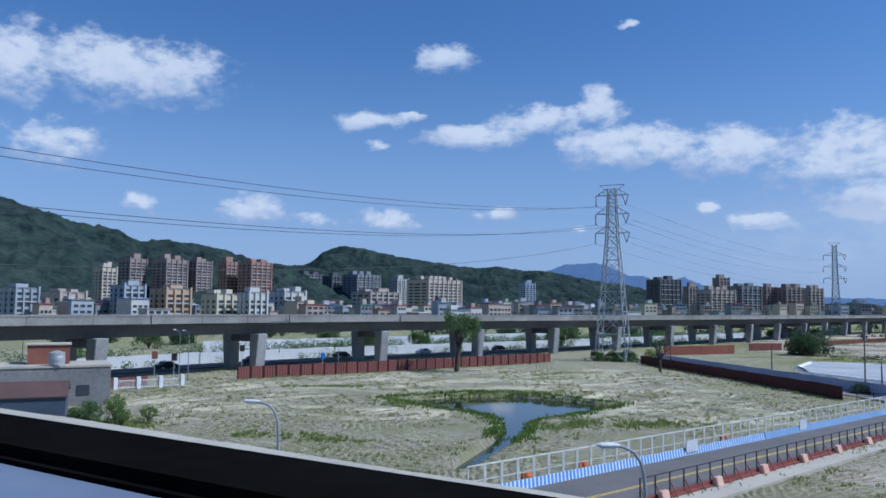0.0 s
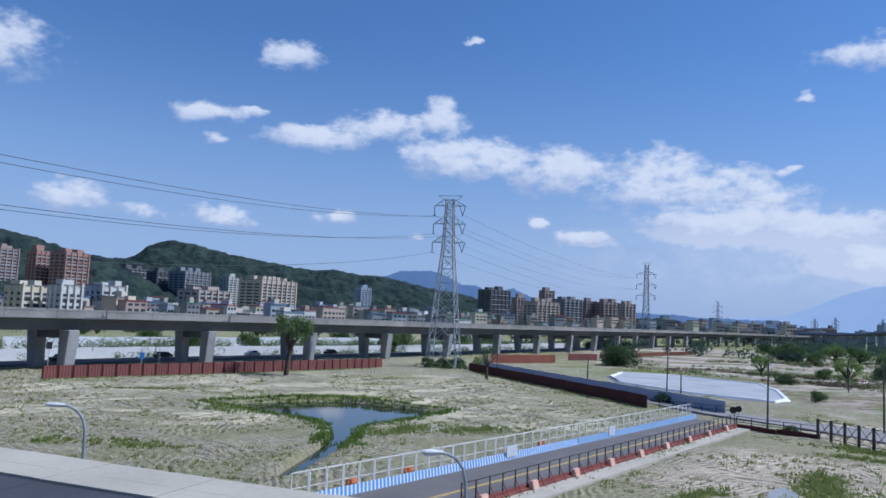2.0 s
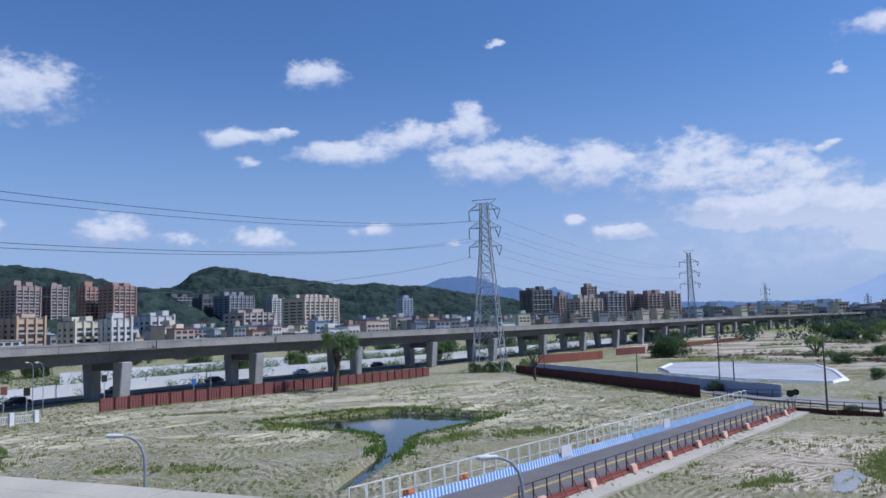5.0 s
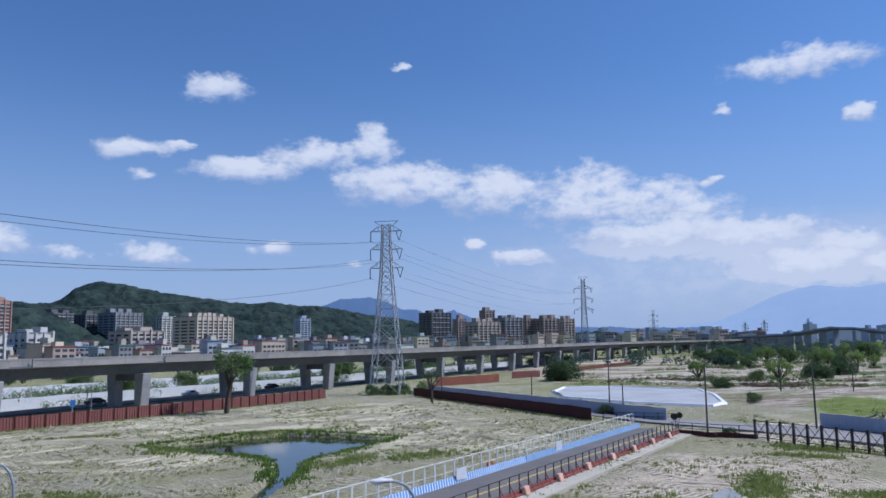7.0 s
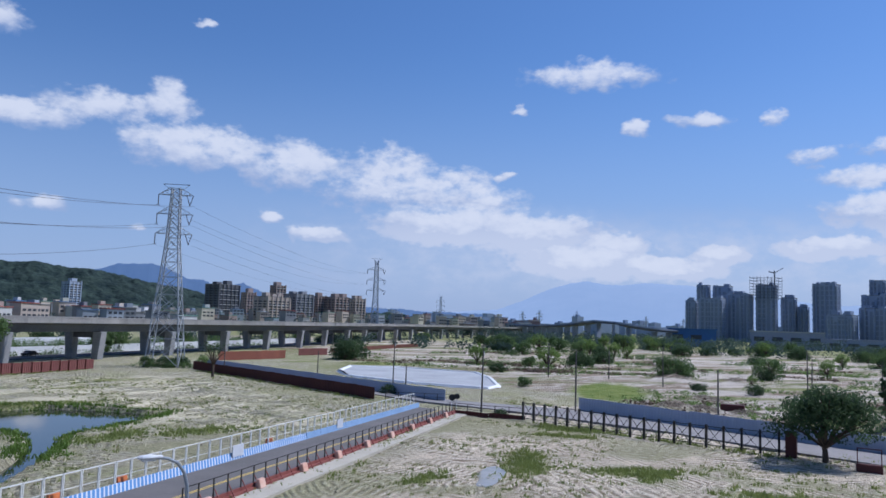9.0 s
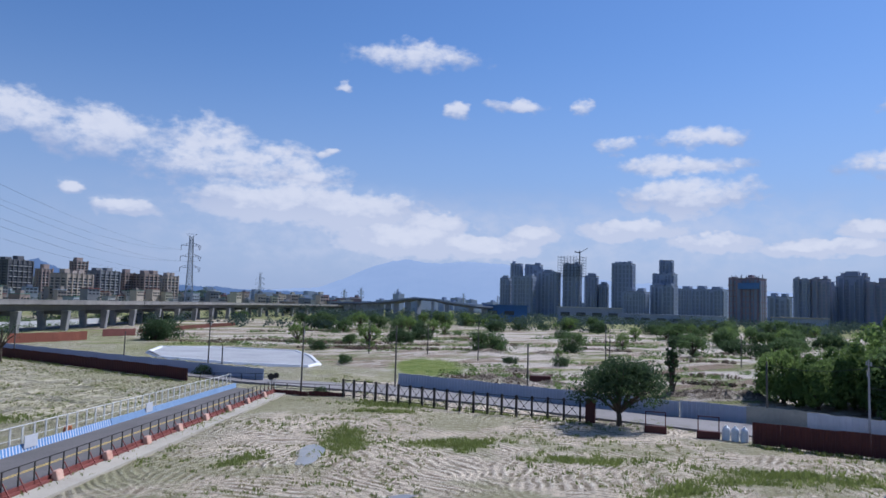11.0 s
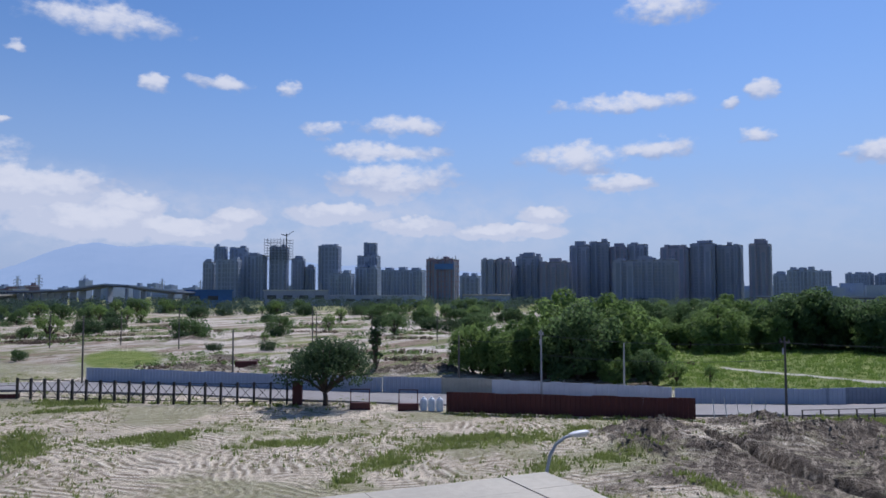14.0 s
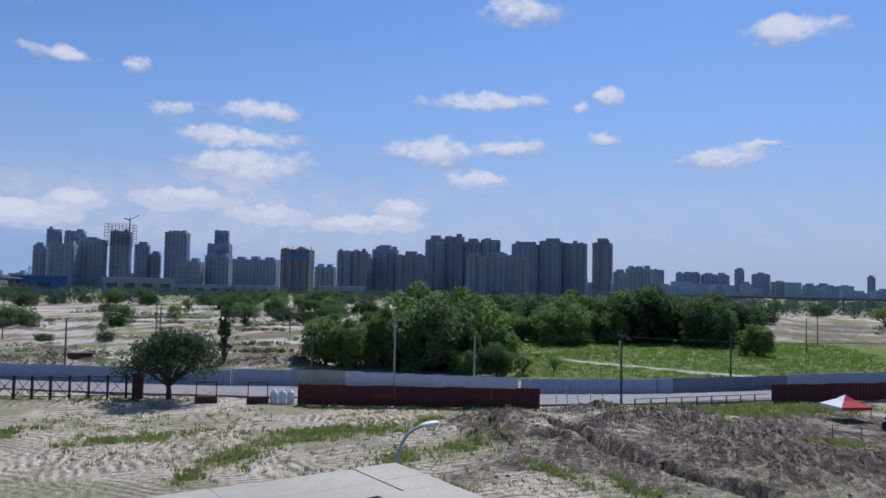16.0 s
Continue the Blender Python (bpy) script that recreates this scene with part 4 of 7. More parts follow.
def build_roof():
    roof = thing("roof_deck", pose(0, 0, 0), "flat roof with pale concrete slabs round dark felt", "roof")
    stations = [p for p, _ in along(ROOF_EDGE, 3.15)] + [Vector(ROOF_EDGE[-1])]
    pts = [(p.x, p.y) for p in stations]

    cuts = [0.0, 1.22, 2.1, 4.6, 6.0]
    lines = [offset_line(pts, -k) for k in cuts]
    top = ROOF_TOP
    for i in range(len(pts) - 1):
        last = i == len(pts) - 2
        for j, material in enumerate((PALE_CONCRETE, PALE_CONCRETE, BITUMEN, PALE_CONCRETE)):
            name = "felt_sheet" if j == 2 else "concrete_slab"
            gap = 0.0 if j == 2 else 0.012
            q = [Vector((*lines[a][b], 0)) for a, b in ((j, i), (j, i + 1), (j + 1, i + 1), (j + 1, i))]
            if last and j == 2:
                d = (q[1] - q[0]).normalized() * 1.7
                q[1], q[2] = q[1] - d, q[2] - d
            c = sum(q, Vector()) / 4
            q = [p + (c - p).normalized() * gap for p in q]
            bm = bmesh.new()
            z = top - (0.06 if j == 2 else 0.0) - 0.008 * ((i * 7 + j * 3) % 3)
            lo = [bm.verts.new((p.x, p.y, top - 0.25)) for p in q]
            hi = [bm.verts.new((p.x, p.y, z)) for p in q]
            bm.faces.new(hi)
            for a in range(4):
                bm.faces.new((lo[a], lo[(a + 1) % 4], hi[(a + 1) % 4], hi[a]))
            part(name, bm, material, roof)
            if last and j == 2:
                bm = bmesh.new()
                q2 = [q[1], q[1] + d * 0.985, q[2] + d * 0.985, q[2]]
                lo = [bm.verts.new((p.x, p.y, top - 0.25)) for p in q2]
                hi = [bm.verts.new((p.x, p.y, top)) for p in q2]
                bm.faces.new(hi)
                for a in range(4):
                    bm.faces.new((lo[a], lo[(a + 1) % 4], hi[(a + 1) % 4], hi[a]))
                part("concrete_slab", bm, PALE_CONCRETE, roof)
    bm = sweep(pts, [(-0.03, -0.3), (-5.97, -0.3), (-5.97, top - 0.1), (-0.03, top - 0.1)])
    part("wall", bm, PLASTER, roof)


build_roof()

# ---- street lamps ----
LAMP_GREY = mat("lamp_grey_paint", (0.30, 0.33, 0.36), (0.22, 0.25, 0.28), 0.5, 1, 8, metal=0.3)
LAMP_HEAD = mat("lamp_head_grey", (0.62, 0.63, 0.64), (0.5, 0.51, 0.52), 0.4, 2, 10)


WHITE_GLASS = mat("frosted_glass", (0.6, 0.6, 0.58), (0.5, 0.5, 0.48), 0.3, 3, 12)


def street_lamp():
    lamp = thing("street_lamp", pose(0, 0, 0), "grey street lamp with a curved arm", "street lamp", "street lamps")
    bm = bmesh.new()
    tube(bm, [(0, 0, -0.2), (0, 0, 3), (0, 0, 6.6)], [0.075, 0.065, 0.055], 10)
    part("pole", bm, LAMP_GREY, lamp)
    bm = bmesh.new()
    tube(bm, [(0, 0, 6.6), (-0.03, 0, 7.1), (-0.14, 0, 7.5), (-0.35, 0, 7.78), (-0.65, 0, 7.93), (-0.95, 0, 7.98)], [0.055, 0.052, 0.05, 0.047, 0.044, 0.042], 10)
    part("arm", bm, LAMP_GREY, lamp)
    bm = bmesh.new()
    tube(bm, [(-0.8, 0, 7.99), (-0.9, 0, 8.0), (-1.15, 0, 8.02), (-1.4, 0, 8.03), (-1.5, 0, 8.03)], [0.05, 0.09, 0.12, 0.11, 0.05], 12)
    for q in bm.verts:
        q.co.z = 8.0 + (q.co.z - 8.0) * 0.6
    head = part("lamp_head", bm, LAMP_HEAD, lamp, "pale lamp head")
    bm = bmesh.new()
    tri_box(bm, -1.38, -1.0, -0.07, 0.07, 7.91, 7.945)
    part("lamp_glass", bm, WHITE_GLASS, head, "frosted lamp glass")
    return lamp


lamp = street_lamp()
lamp.matrix_basis = pose(-6.9, 32.0, 0, 0, 0, 5)
copy_thing(lamp, pose(5.95, 22.6, 0, 0, 0, 10))
copy_thing(lamp, pose(20.8, 5.3, 0, 0, 0, 140))

# ---- fences and site walls ----
CAP = mat("white_paint_worn", (0.70, 0.70, 0.66), (0.52, 0.52, 0.48), 0.6, 2, 12)


def panel_fence(name, line, step, height, material, label, rib=0.06, posts=True, thick=0.05, cap=None, lift=0.0):
    """A hoarding of separate ribbed sheets between posts."""
    fence = thing(name, pose(0, 0, 0), label, "fence")
    n = max(2, int(step / 0.45))
    prof = [(0.0, 0.0)]
    for k in range(n):
        x = (k + 0.5) * step / n
        prof += [(x - 0.09, 0.0), (x - 0.05, -rib), (x + 0.05, -rib), (x + 0.09, 0.0)]
    prof.append((step + 0.004, 0.0))
    bm = bmesh.new()
    grid = [[bm.verts.new((x, y + dy, z)) for x, y in prof] for dy, z in ((-thick / 2, 0.02), (-thick / 2, height), (thick / 2, height), (thick / 2, 0.02))]
    for r in range(4):
        for c in range(len(prof) - 1):
            bm.faces.new((grid[r][c], grid[r][c + 1], grid[(r + 1) % 4][c + 1], grid[(r + 1) % 4][c]))
    for c in (0, -1):
        bm.faces.new([grid[r][c] for r in range(4)])
    sheet = to_mesh("panel", bm, material)
    bm = bmesh.new()
    tri_box(bm, -0.09, 0.09, -0.16 - rib, 0.08, -0.3, height + 0.06)
    post = to_mesh("post", bm, cap or material)
    for i, (p, a) in enumerate(along(line, step)):
        part("panel", sheet, None, fence, m=pose(p.x, p.y, lift + 0.04 * math.sin(i * 2.3), 0, 0.5 * math.sin(i * 1.7), math.degrees(a)))
        if posts:
            part("post", post, None, fence, m=pose(p.x, p.y, lift, 0, 0, math.degrees(a)))
    return fence


DARK_RED = mat("dark_red_post", (0.10, 0.025, 0.022), (0.07, 0.02, 0.018), 0.6, 1, 8)
panel_fence("hoarding", [(-33.7, 125.2), (-18.5, 137), (2.7, 154.7), (24.4, 173.5)], 2.3, 2.05, RED_PAINT, "red-painted sheet steel hoarding along the field", posts=True, cap=DARK_RED)
panel_fence("hoarding", [(59.5, 204.0), (70, 208.5), (80.6, 214.4)], 2.6, 2.4, mat("faded_orange_sheet", (0.30, 0.11, 0.07), (0.22, 0.08, 0.055), 0.7, 0.4, 4, per_object=0.4), "faded orange sheet steel hoarding below the viaduct", posts=False)
panel_fence("hoarding", [(93, 230.7), (105.8, 238.2)], 2.6, 2.2, RED_PAINT, "short red sheet steel hoarding below the viaduct", posts=False)
panel_fence("hoarding", [(113, 251), (150, 285), (190, 320)], 3.0, 1.6, mat("dull_red_sheet", (0.22, 0.09, 0.065), (0.16, 0.07, 0.05), 0.7, 0.4, 4), "dull red hoarding in the distance", posts=False)
panel_fence("hoarding", [(44.5, 171), (49.8, 138), (54.6, 106.2)], 2.4, 1.85, RUST, "rust-brown sheet steel hoarding beside the lane", posts=False)
panel_fence("site_wall", [(49.4, 178), (56, 140), (60.5, 115.5), (63.5, 99.5)], 3.0, 1.9, GREY_SHEET, "blue-grey sheet wall along the lane", rib=0.03, posts=False)
panel_fence("site_wall", [(76.6, 82.5), (79.6, 56.5), (81.3, 43.2), (83.6, 34.5)], 3.0, 1.95, GREY_SHEET, "blue-grey sheet wall across the lane", rib=0.03, posts=False)
panel_fence("site_wall", [(83.7, 34.0), (84.8, 28.6)], 2.7, 1.95, mat("yellowed_sheet", (0.46, 0.43, 0.34), (0.34, 0.32, 0.26), 0.6, 0.4, 3), "yellowed sheet wall", rib=0.03, posts=False)
panel_fence("site_wall", [(84.9, 28.3), (85.6, 14), (85.9, 8)], 1.2, 1.85, mat("bright_zinc_sheet", (0.62, 0.65, 0.69), (0.48, 0.51, 0.55), 0.35, 0.6, 4, metal=0.25, per_object=0.5), "bright zinc corrugated wall", rib=0.04, posts=False)
panel_fence("site_wall", [(86.0, 7.6), (91.4, -7.2)], 2.6, 1.75, GREY_SHEET, "grey sheet wall", rib=0.03, posts=False)
panel_fence("site_wall", [(91.5, -7.6), (101, -23.8)], 2.4, 1.8, mat("dull_blue_sheet", (0.22, 0.25, 0.31), (0.17, 0.2, 0.25), 0.5, 0.3, 2), "dull blue sheet wall", rib=0.03, posts=False)
panel_fence("site_wall", [(101.1, -24.2), (125, -64)], 2.6, 1.9, GREY_SHEET, "grey-blue sheet wall", rib=0.03, posts=False)
panel_fence("hoarding", [(71.3, 28.4), (75.9, 5.0)], 2.4, 2.05, RUST, "dark red-brown sheet hoarding beside the lane", posts=False)
panel_fence("hoarding", [(88.5, -19.5), (103, -49)], 2.4, 2.0, RUST, "dark red-brown sheet hoarding by the verge", posts=False)


def braced_fence(line, step=1.75, height=2.3):
    fence = thing("braced_fence", pose(0, 0, 0), "black steel fence with crossed braces", "fence")
    bm = bmesh.new()
    tri_box(bm, -0.11, 0.11, -0.11, 0.11, -0.3, height + 0.1)
    post = to_mesh("post", bm, DARK_PAINT)
    bm = bmesh.new()
    for z in (0.35, height - 0.08):
        bar(bm, (0, 0, z), (step, 0, z), 0.07)
    bar(bm, (0.05, 0, 0.35), (step - 0.05, 0, height - 0.08), 0.05)
    bar(bm, (0.05, 0.03, height - 0.08), (step - 0.05, 0.03, 0.35), 0.05)
    brace = to_mesh("brace", bm, DARK_PAINT)
    for p, a in along(line, step):
        part("post", post, None, fence, m=pose(p.x, p.y, 0, 0, 0, math.degrees(a)))
        part("brace", brace, None, fence, m=pose(p.x, p.y, 0, 0, 0, math.degrees(a)))
    bm = bmesh.new()
    tri_box(bm, -0.5, 0.5, -0.4, 0.4, -0.2, 2.5)
    e = line[-1]
    part("end_panel", bm, RUST, fence, "dark red end panel", m=pose(e[0] + 0.3, e[1] - 0.9, 0, 0, 0, -65))


braced_fence([(61.5, 76.5), (64.6, 60), (66.8, 52.3), (70.0, 46.2)])


def pipe_rail(name, line, step, height, material, label, bars=2, r=0.05):
    rail = thing(name, pose(0, 0, 0), label, "railing")
    bm = bmesh.new()
    tri_box(bm, -r, r, -r, r, -0.3, height)
    post = to_mesh("post", bm, material)
    bm = bmesh.new()
    for k in range(bars):
        bar(bm, (0, 0, height * (1 - 0.45 * k) - 0.03), (step, 0, height * (1 - 0.45 * k) - 0.03), r * 1.3)
    rails = to_mesh("rail", bm, material)
    for p, a in along(line, step):
        part("post", post, None, rail, m=pose(p.x, p.y, 0, 0, 0, math.degrees(a)))
        part("rail", rails, None, rail, m=pose(p.x, p.y, 0, 0, 0, math.degrees(a)))
    return rail


panel_fence("low_hoarding", [(56.4, 84.4), (58.2, 81.2), (61.3, 77.2)], 1.6, 0.6, DARK_RED, "low dark red sheet barrier at the bend of the lane", posts=False)
pipe_rail("railing", [(56.6, 84.8), (58.4, 81.6), (61.5, 77.6)], 1.9, 1.5, DARK_PAINT, "dark steel railing at the bend of the lane", 3, 0.04)
pipe_rail("railing", [(56.5, 104), (63, 99)], 2.0, 1.2, DARK_PAINT, "dark steel railing beside the lane")
pipe_rail("railing", [(79.2, -4.5), (88, -19)], 1.9, 1.05, DARK_PAINT, "dark steel railing along the verge")

# the guarded lane across the field
BLUE_BOARD = mat("blue_board", (0.09, 0.22, 0.46), (0.07, 0.18, 0.38), 0.5, 0.5, 5)
WHITE_BOARD = mat("white_board", (0.58, 0.60, 0.63), (0.48, 0.5, 0.53), 0.5, 0.5, 5)
ORANGE = mat("orange_plastic", (0.62, 0.20, 0.07), (0.5, 0.15, 0.05), 0.5, 1, 8)
FADED_RED = mat("faded_red_paint", (0.24, 0.075, 0.06), (0.17, 0.055, 0.045), 0.6, 0.8, 6, per_object=0.4)
YELLOW = mat("yellow_road_paint", (0.62, 0.44, 0.08), (0.45, 0.33, 0.09), 0.7, 2, 15)
LANE_A, LANE_B = (2.0, 47.6), (55.0, 91.6)
LANE_C, LANE_D = (12.0, 46.8), (57.0, 85.2)


def build_lane():
    a, b, c, d = (Vector((*p, 0.0)) for p in (LANE_A, LANE_B, LANE_C, LANE_D))

    def strip(name, p, q, r, s, z, material, label):
        bm = bmesh.new()
        lo = [bm.verts.new((v.x, v.y, -0.4)) for v in (p, q, r, s)]
        hi = [bm.verts.new((v.x, v.y, z)) for v in (p, q, r, s)]
        bm.faces.new(hi)
        for i in range(4):
            bm.faces.new((lo[i], lo[(i + 1) % 4], hi[(i + 1) % 4], hi[i]))
        return tagged(part(name, bm, material), label, "road", kind="structure")
    strip("road", a, b, d, c, 0.24, ASPHALT, "worn asphalt lane between barriers")
    w = (c - a).normalized()
    for k, q in (("road_line_1", 0.58), ("road_line_2", 0.61)):
        p0, p1 = a.lerp(c, q), b.lerp(d, q)
        strip(k, p0, p1, p1 + w * 0.14, p0 + w * 0.14, 0.246, YELLOW, "faded yellow road line")
    n = Vector((0.62, -0.785, 0))
    strip("pavement", c + n * 0.35, d + n * 0.35, d + n * 1.9, c + n * 2.2, 0.2, PALE_CONCRETE, "pale concrete strip beside the lane")
    # white frames with mesh on the field side
    fence = thing("frame_fence", pose(0, 0, 0), "white tubular frame fence along the lane", "fence")
    bm = bmesh.new()
    for x in (0.06, 1.44):
        bar(bm, (x, 0, 0.1), (x, 0, 1.95), 0.07)
    bar(bm, (0.03, 0, 1.95), (1.47, 0, 1.95), 0.07)
    bar(bm, (0.06, 0, 1.0), (1.44, 0, 1.0), 0.04)
    frame_mesh = to_mesh("frame_panel", bm, CAP)
    line = [(a - n * 0.7)[:2], (b - n * 0.7)[:2]]
    for p, h in along(line, 1.5):
        part("frame_panel", frame_mesh, None, fence, m=pose(p.x, p.y, 0.1, 0, 0, math.degrees(h)))
    # low sloping boards, striped blue and white
    boards = thing("striped_barrier", pose(0, 0, 0), "blue and white striped barrier boards", "barrier")
    bm = bmesh.new()
    n0 = 12
    rows = [[bm.verts.new((k * 1.5 / n0 + sx, y, z)) for k in range(n0 + 1)] for sx, y, z in ((0, 0, 0.0), (0.2, 0.25, 0.58), (0.2, 0.3, 0.56), (0, 0.06, -0.03))]
    for r in range(4):
        for k in range(n0):
            bm.faces.new((rows[r][k], rows[r][k + 1], rows[(r + 1) % 4][k + 1], rows[(r + 1) % 4][k])).material_index = 1 if k % 3 == 0 else 0
    striped = to_mesh("board", bm, [BLUE_BOARD, WHITE_BOARD])
    bm = bmesh.new()
    v = [bm.verts.new(q) for q in ((0, 0, 0.0), (1.48, 0, 0.0), (1.48, 0.15, 0.62), (0, 0.15, 0.62))]
    u = [bm.verts.new(q.co + Vector((0, 0.05, -0.03))) for q in v]
    bm.faces.new(v)
    bm.faces.new(u[::-1])
    for i in range(4):
        bm.faces.new((v[i], u[i], u[(i + 1) % 4], v[(i + 1) % 4]))
    plain = to_mesh("board", bm, mat("pale_blue_board", (0.22, 0.33, 0.50), (0.17, 0.27, 0.43), 0.5, 0.5, 4))
    line = [(a + n * 0.15)[:2], (b + n * 0.15)[:2]]
    for i, (p, h) in enumerate(along(line, 1.5)):
        part("board", striped if i < 24 else plain, None, boards, m=pose(p.x, p.y, 0.24, 0, 0, math.degrees(h)))
    for k, s in ((0.335, 1.6), (0.62, 1.4)):
        q = a.lerp(b, k) + n * 0.1
        bm = bmesh.new()
        tri_box(bm, 0, s, -0.03, 0.03, 0.25, 1.2)
        tagged(part("notice_board", bm, WHITE_BOARD, m=pose(q.x, q.y, 0.2, 0, 0, 39.3)), "blank white notice board on the barrier", "sign")
    for k in (0.085, 0.17, 0.45):
        q = a.lerp(b, k) - n * 1.2
        bm = bmesh.new()
        tri_box(bm, -0.45, 0.45, -0.2, 0.2, 0, 0.75)
        for t in bm.verts:
            if t.co.z > 0.5:
                t.co.y *= 0.4
        tagged(part("barrier_block", bm, ORANGE, m=pose(q.x, q.y, 0.12, 0, 0, 39)), "orange plastic barrier block behind the fence", "barrier", "orange barriers")
    # dark post rail on the near side, with red kerb blocks and raking stays
    guard = thing("guard_fence", pose(0, 0, 0), "black post fence on a red steel kerb", "fence")
    bm = bmesh.new()
    tri_box(bm, -0.035, 0.035, -0.035, 0.035, 0.2, 1.65)
    post = to_mesh("post", bm, DARK_PAINT)
    bm = bmesh.new()
    bar(bm, (0, 0, 1.62), (1.6, 0, 1.62), 0.05)
    rails = to_mesh("rail", bm, DARK_PAINT)
    bm = bmesh.new()
    tri_box(bm, 0.02, 1.58, -0.32, 0.05, 0.0, 0.22)
    tri_box(bm, 0.02, 1.58, -0.05, 0.06, 0.22, 0.45)
    kerb = to_mesh("kerb_beam", bm, FADED_RED)
    bm = bmesh.new()
    bar(bm, (0.1, -0.55, 0.05), (0.1, 0.0, 0.95), 0.06)
    stay = to_mesh("stay", bm, FADED_RED)
    line = [(c + n * 0.05)[:2], (d + n * 0.05)[:2]]
    for i, (p, h) in enumerate(along(line, 1.6)):
        m = pose(p.x, p.y, 0.12, 0, 0, math.degrees(h))
        part("post", post, None, guard, m=m)
        part("rail", rails, None, guard, m=m)
        part("kerb_beam", kerb, None, guard, m=m)
        part("stay", stay, None, guard, m=m)
        if i % 4 == 1:
            bm = bmesh.new()
            tri_box(bm, 0, 0.8, -0.62, -0.1, 0.05, 0.7)
            bmesh.ops.bevel(bm, geom=bm.edges[:], offset=0.06, segments=1, affect="EDGES")
            for t in bm.verts:
                if t.co.z > 0.4:
                    t.co.y = -0.3 + (t.co.y + 0.3) * 0.55
            block = part("barrier_block", bm, mat("washed_out_orange", (0.60, 0.42, 0.33), (0.48, 0.24, 0.17), 0.6, 1.2, 6), m=m)
            tagged(block, "washed-out orange barrier block against the kerb", "barrier", "kerb barriers")


build_lane()


def build_cross_road():
    left = [(46, 178), (53, 140), (57, 112), (60, 98), (66, 83), (71, 62), (72.5, 45), (75.0, 30), (78.0, 5), (82, -6), (91, -22), (106, -52)]
    right = [(49, 178), (56, 140), (60.5, 112), (65, 99), (75, 84), (78.5, 62), (80, 45), (83.4, 30), (85, 6), (90, -8), (100, -25), (120, -60)]
    bm = bmesh.new()
    vl = [bm.verts.new((x, y, 0.22)) for x, y in left]
    vr = [bm.verts.new((x, y, 0.22)) for x, y in right]
    for i in range(len(vl) - 1):
        bm.faces.new((vl[i], vr[i], vr[i + 1], vl[i + 1]))
    ext = bmesh.ops.extrude_face_region(bm, geom=bm.faces[:])
    for v in ext["geom"]:
        if isinstance(v, bmesh.types.BMVert):
            v.co.z -= 0.6
    tagged(part("road", bm, mat("dusty_asphalt", (0.25, 0.235, 0.23), (0.19, 0.18, 0.175), 0.9, 0.2, 3, 0.1)), "dusty pale asphalt lane between the sheet walls", "road", kind="structure")


build_cross_road()

# ---- pylons and wires ----
PYLON_GREY = mat("pylon_galvanised", (0.42, 0.44, 0.46), (0.34, 0.36, 0.38), 0.6, 0.5, 4, metal=0.2)
INSULATOR = mat("brown_insulator", (0.10, 0.08, 0.075), (0.08, 0.065, 0.06), 0.3, 2, 8)


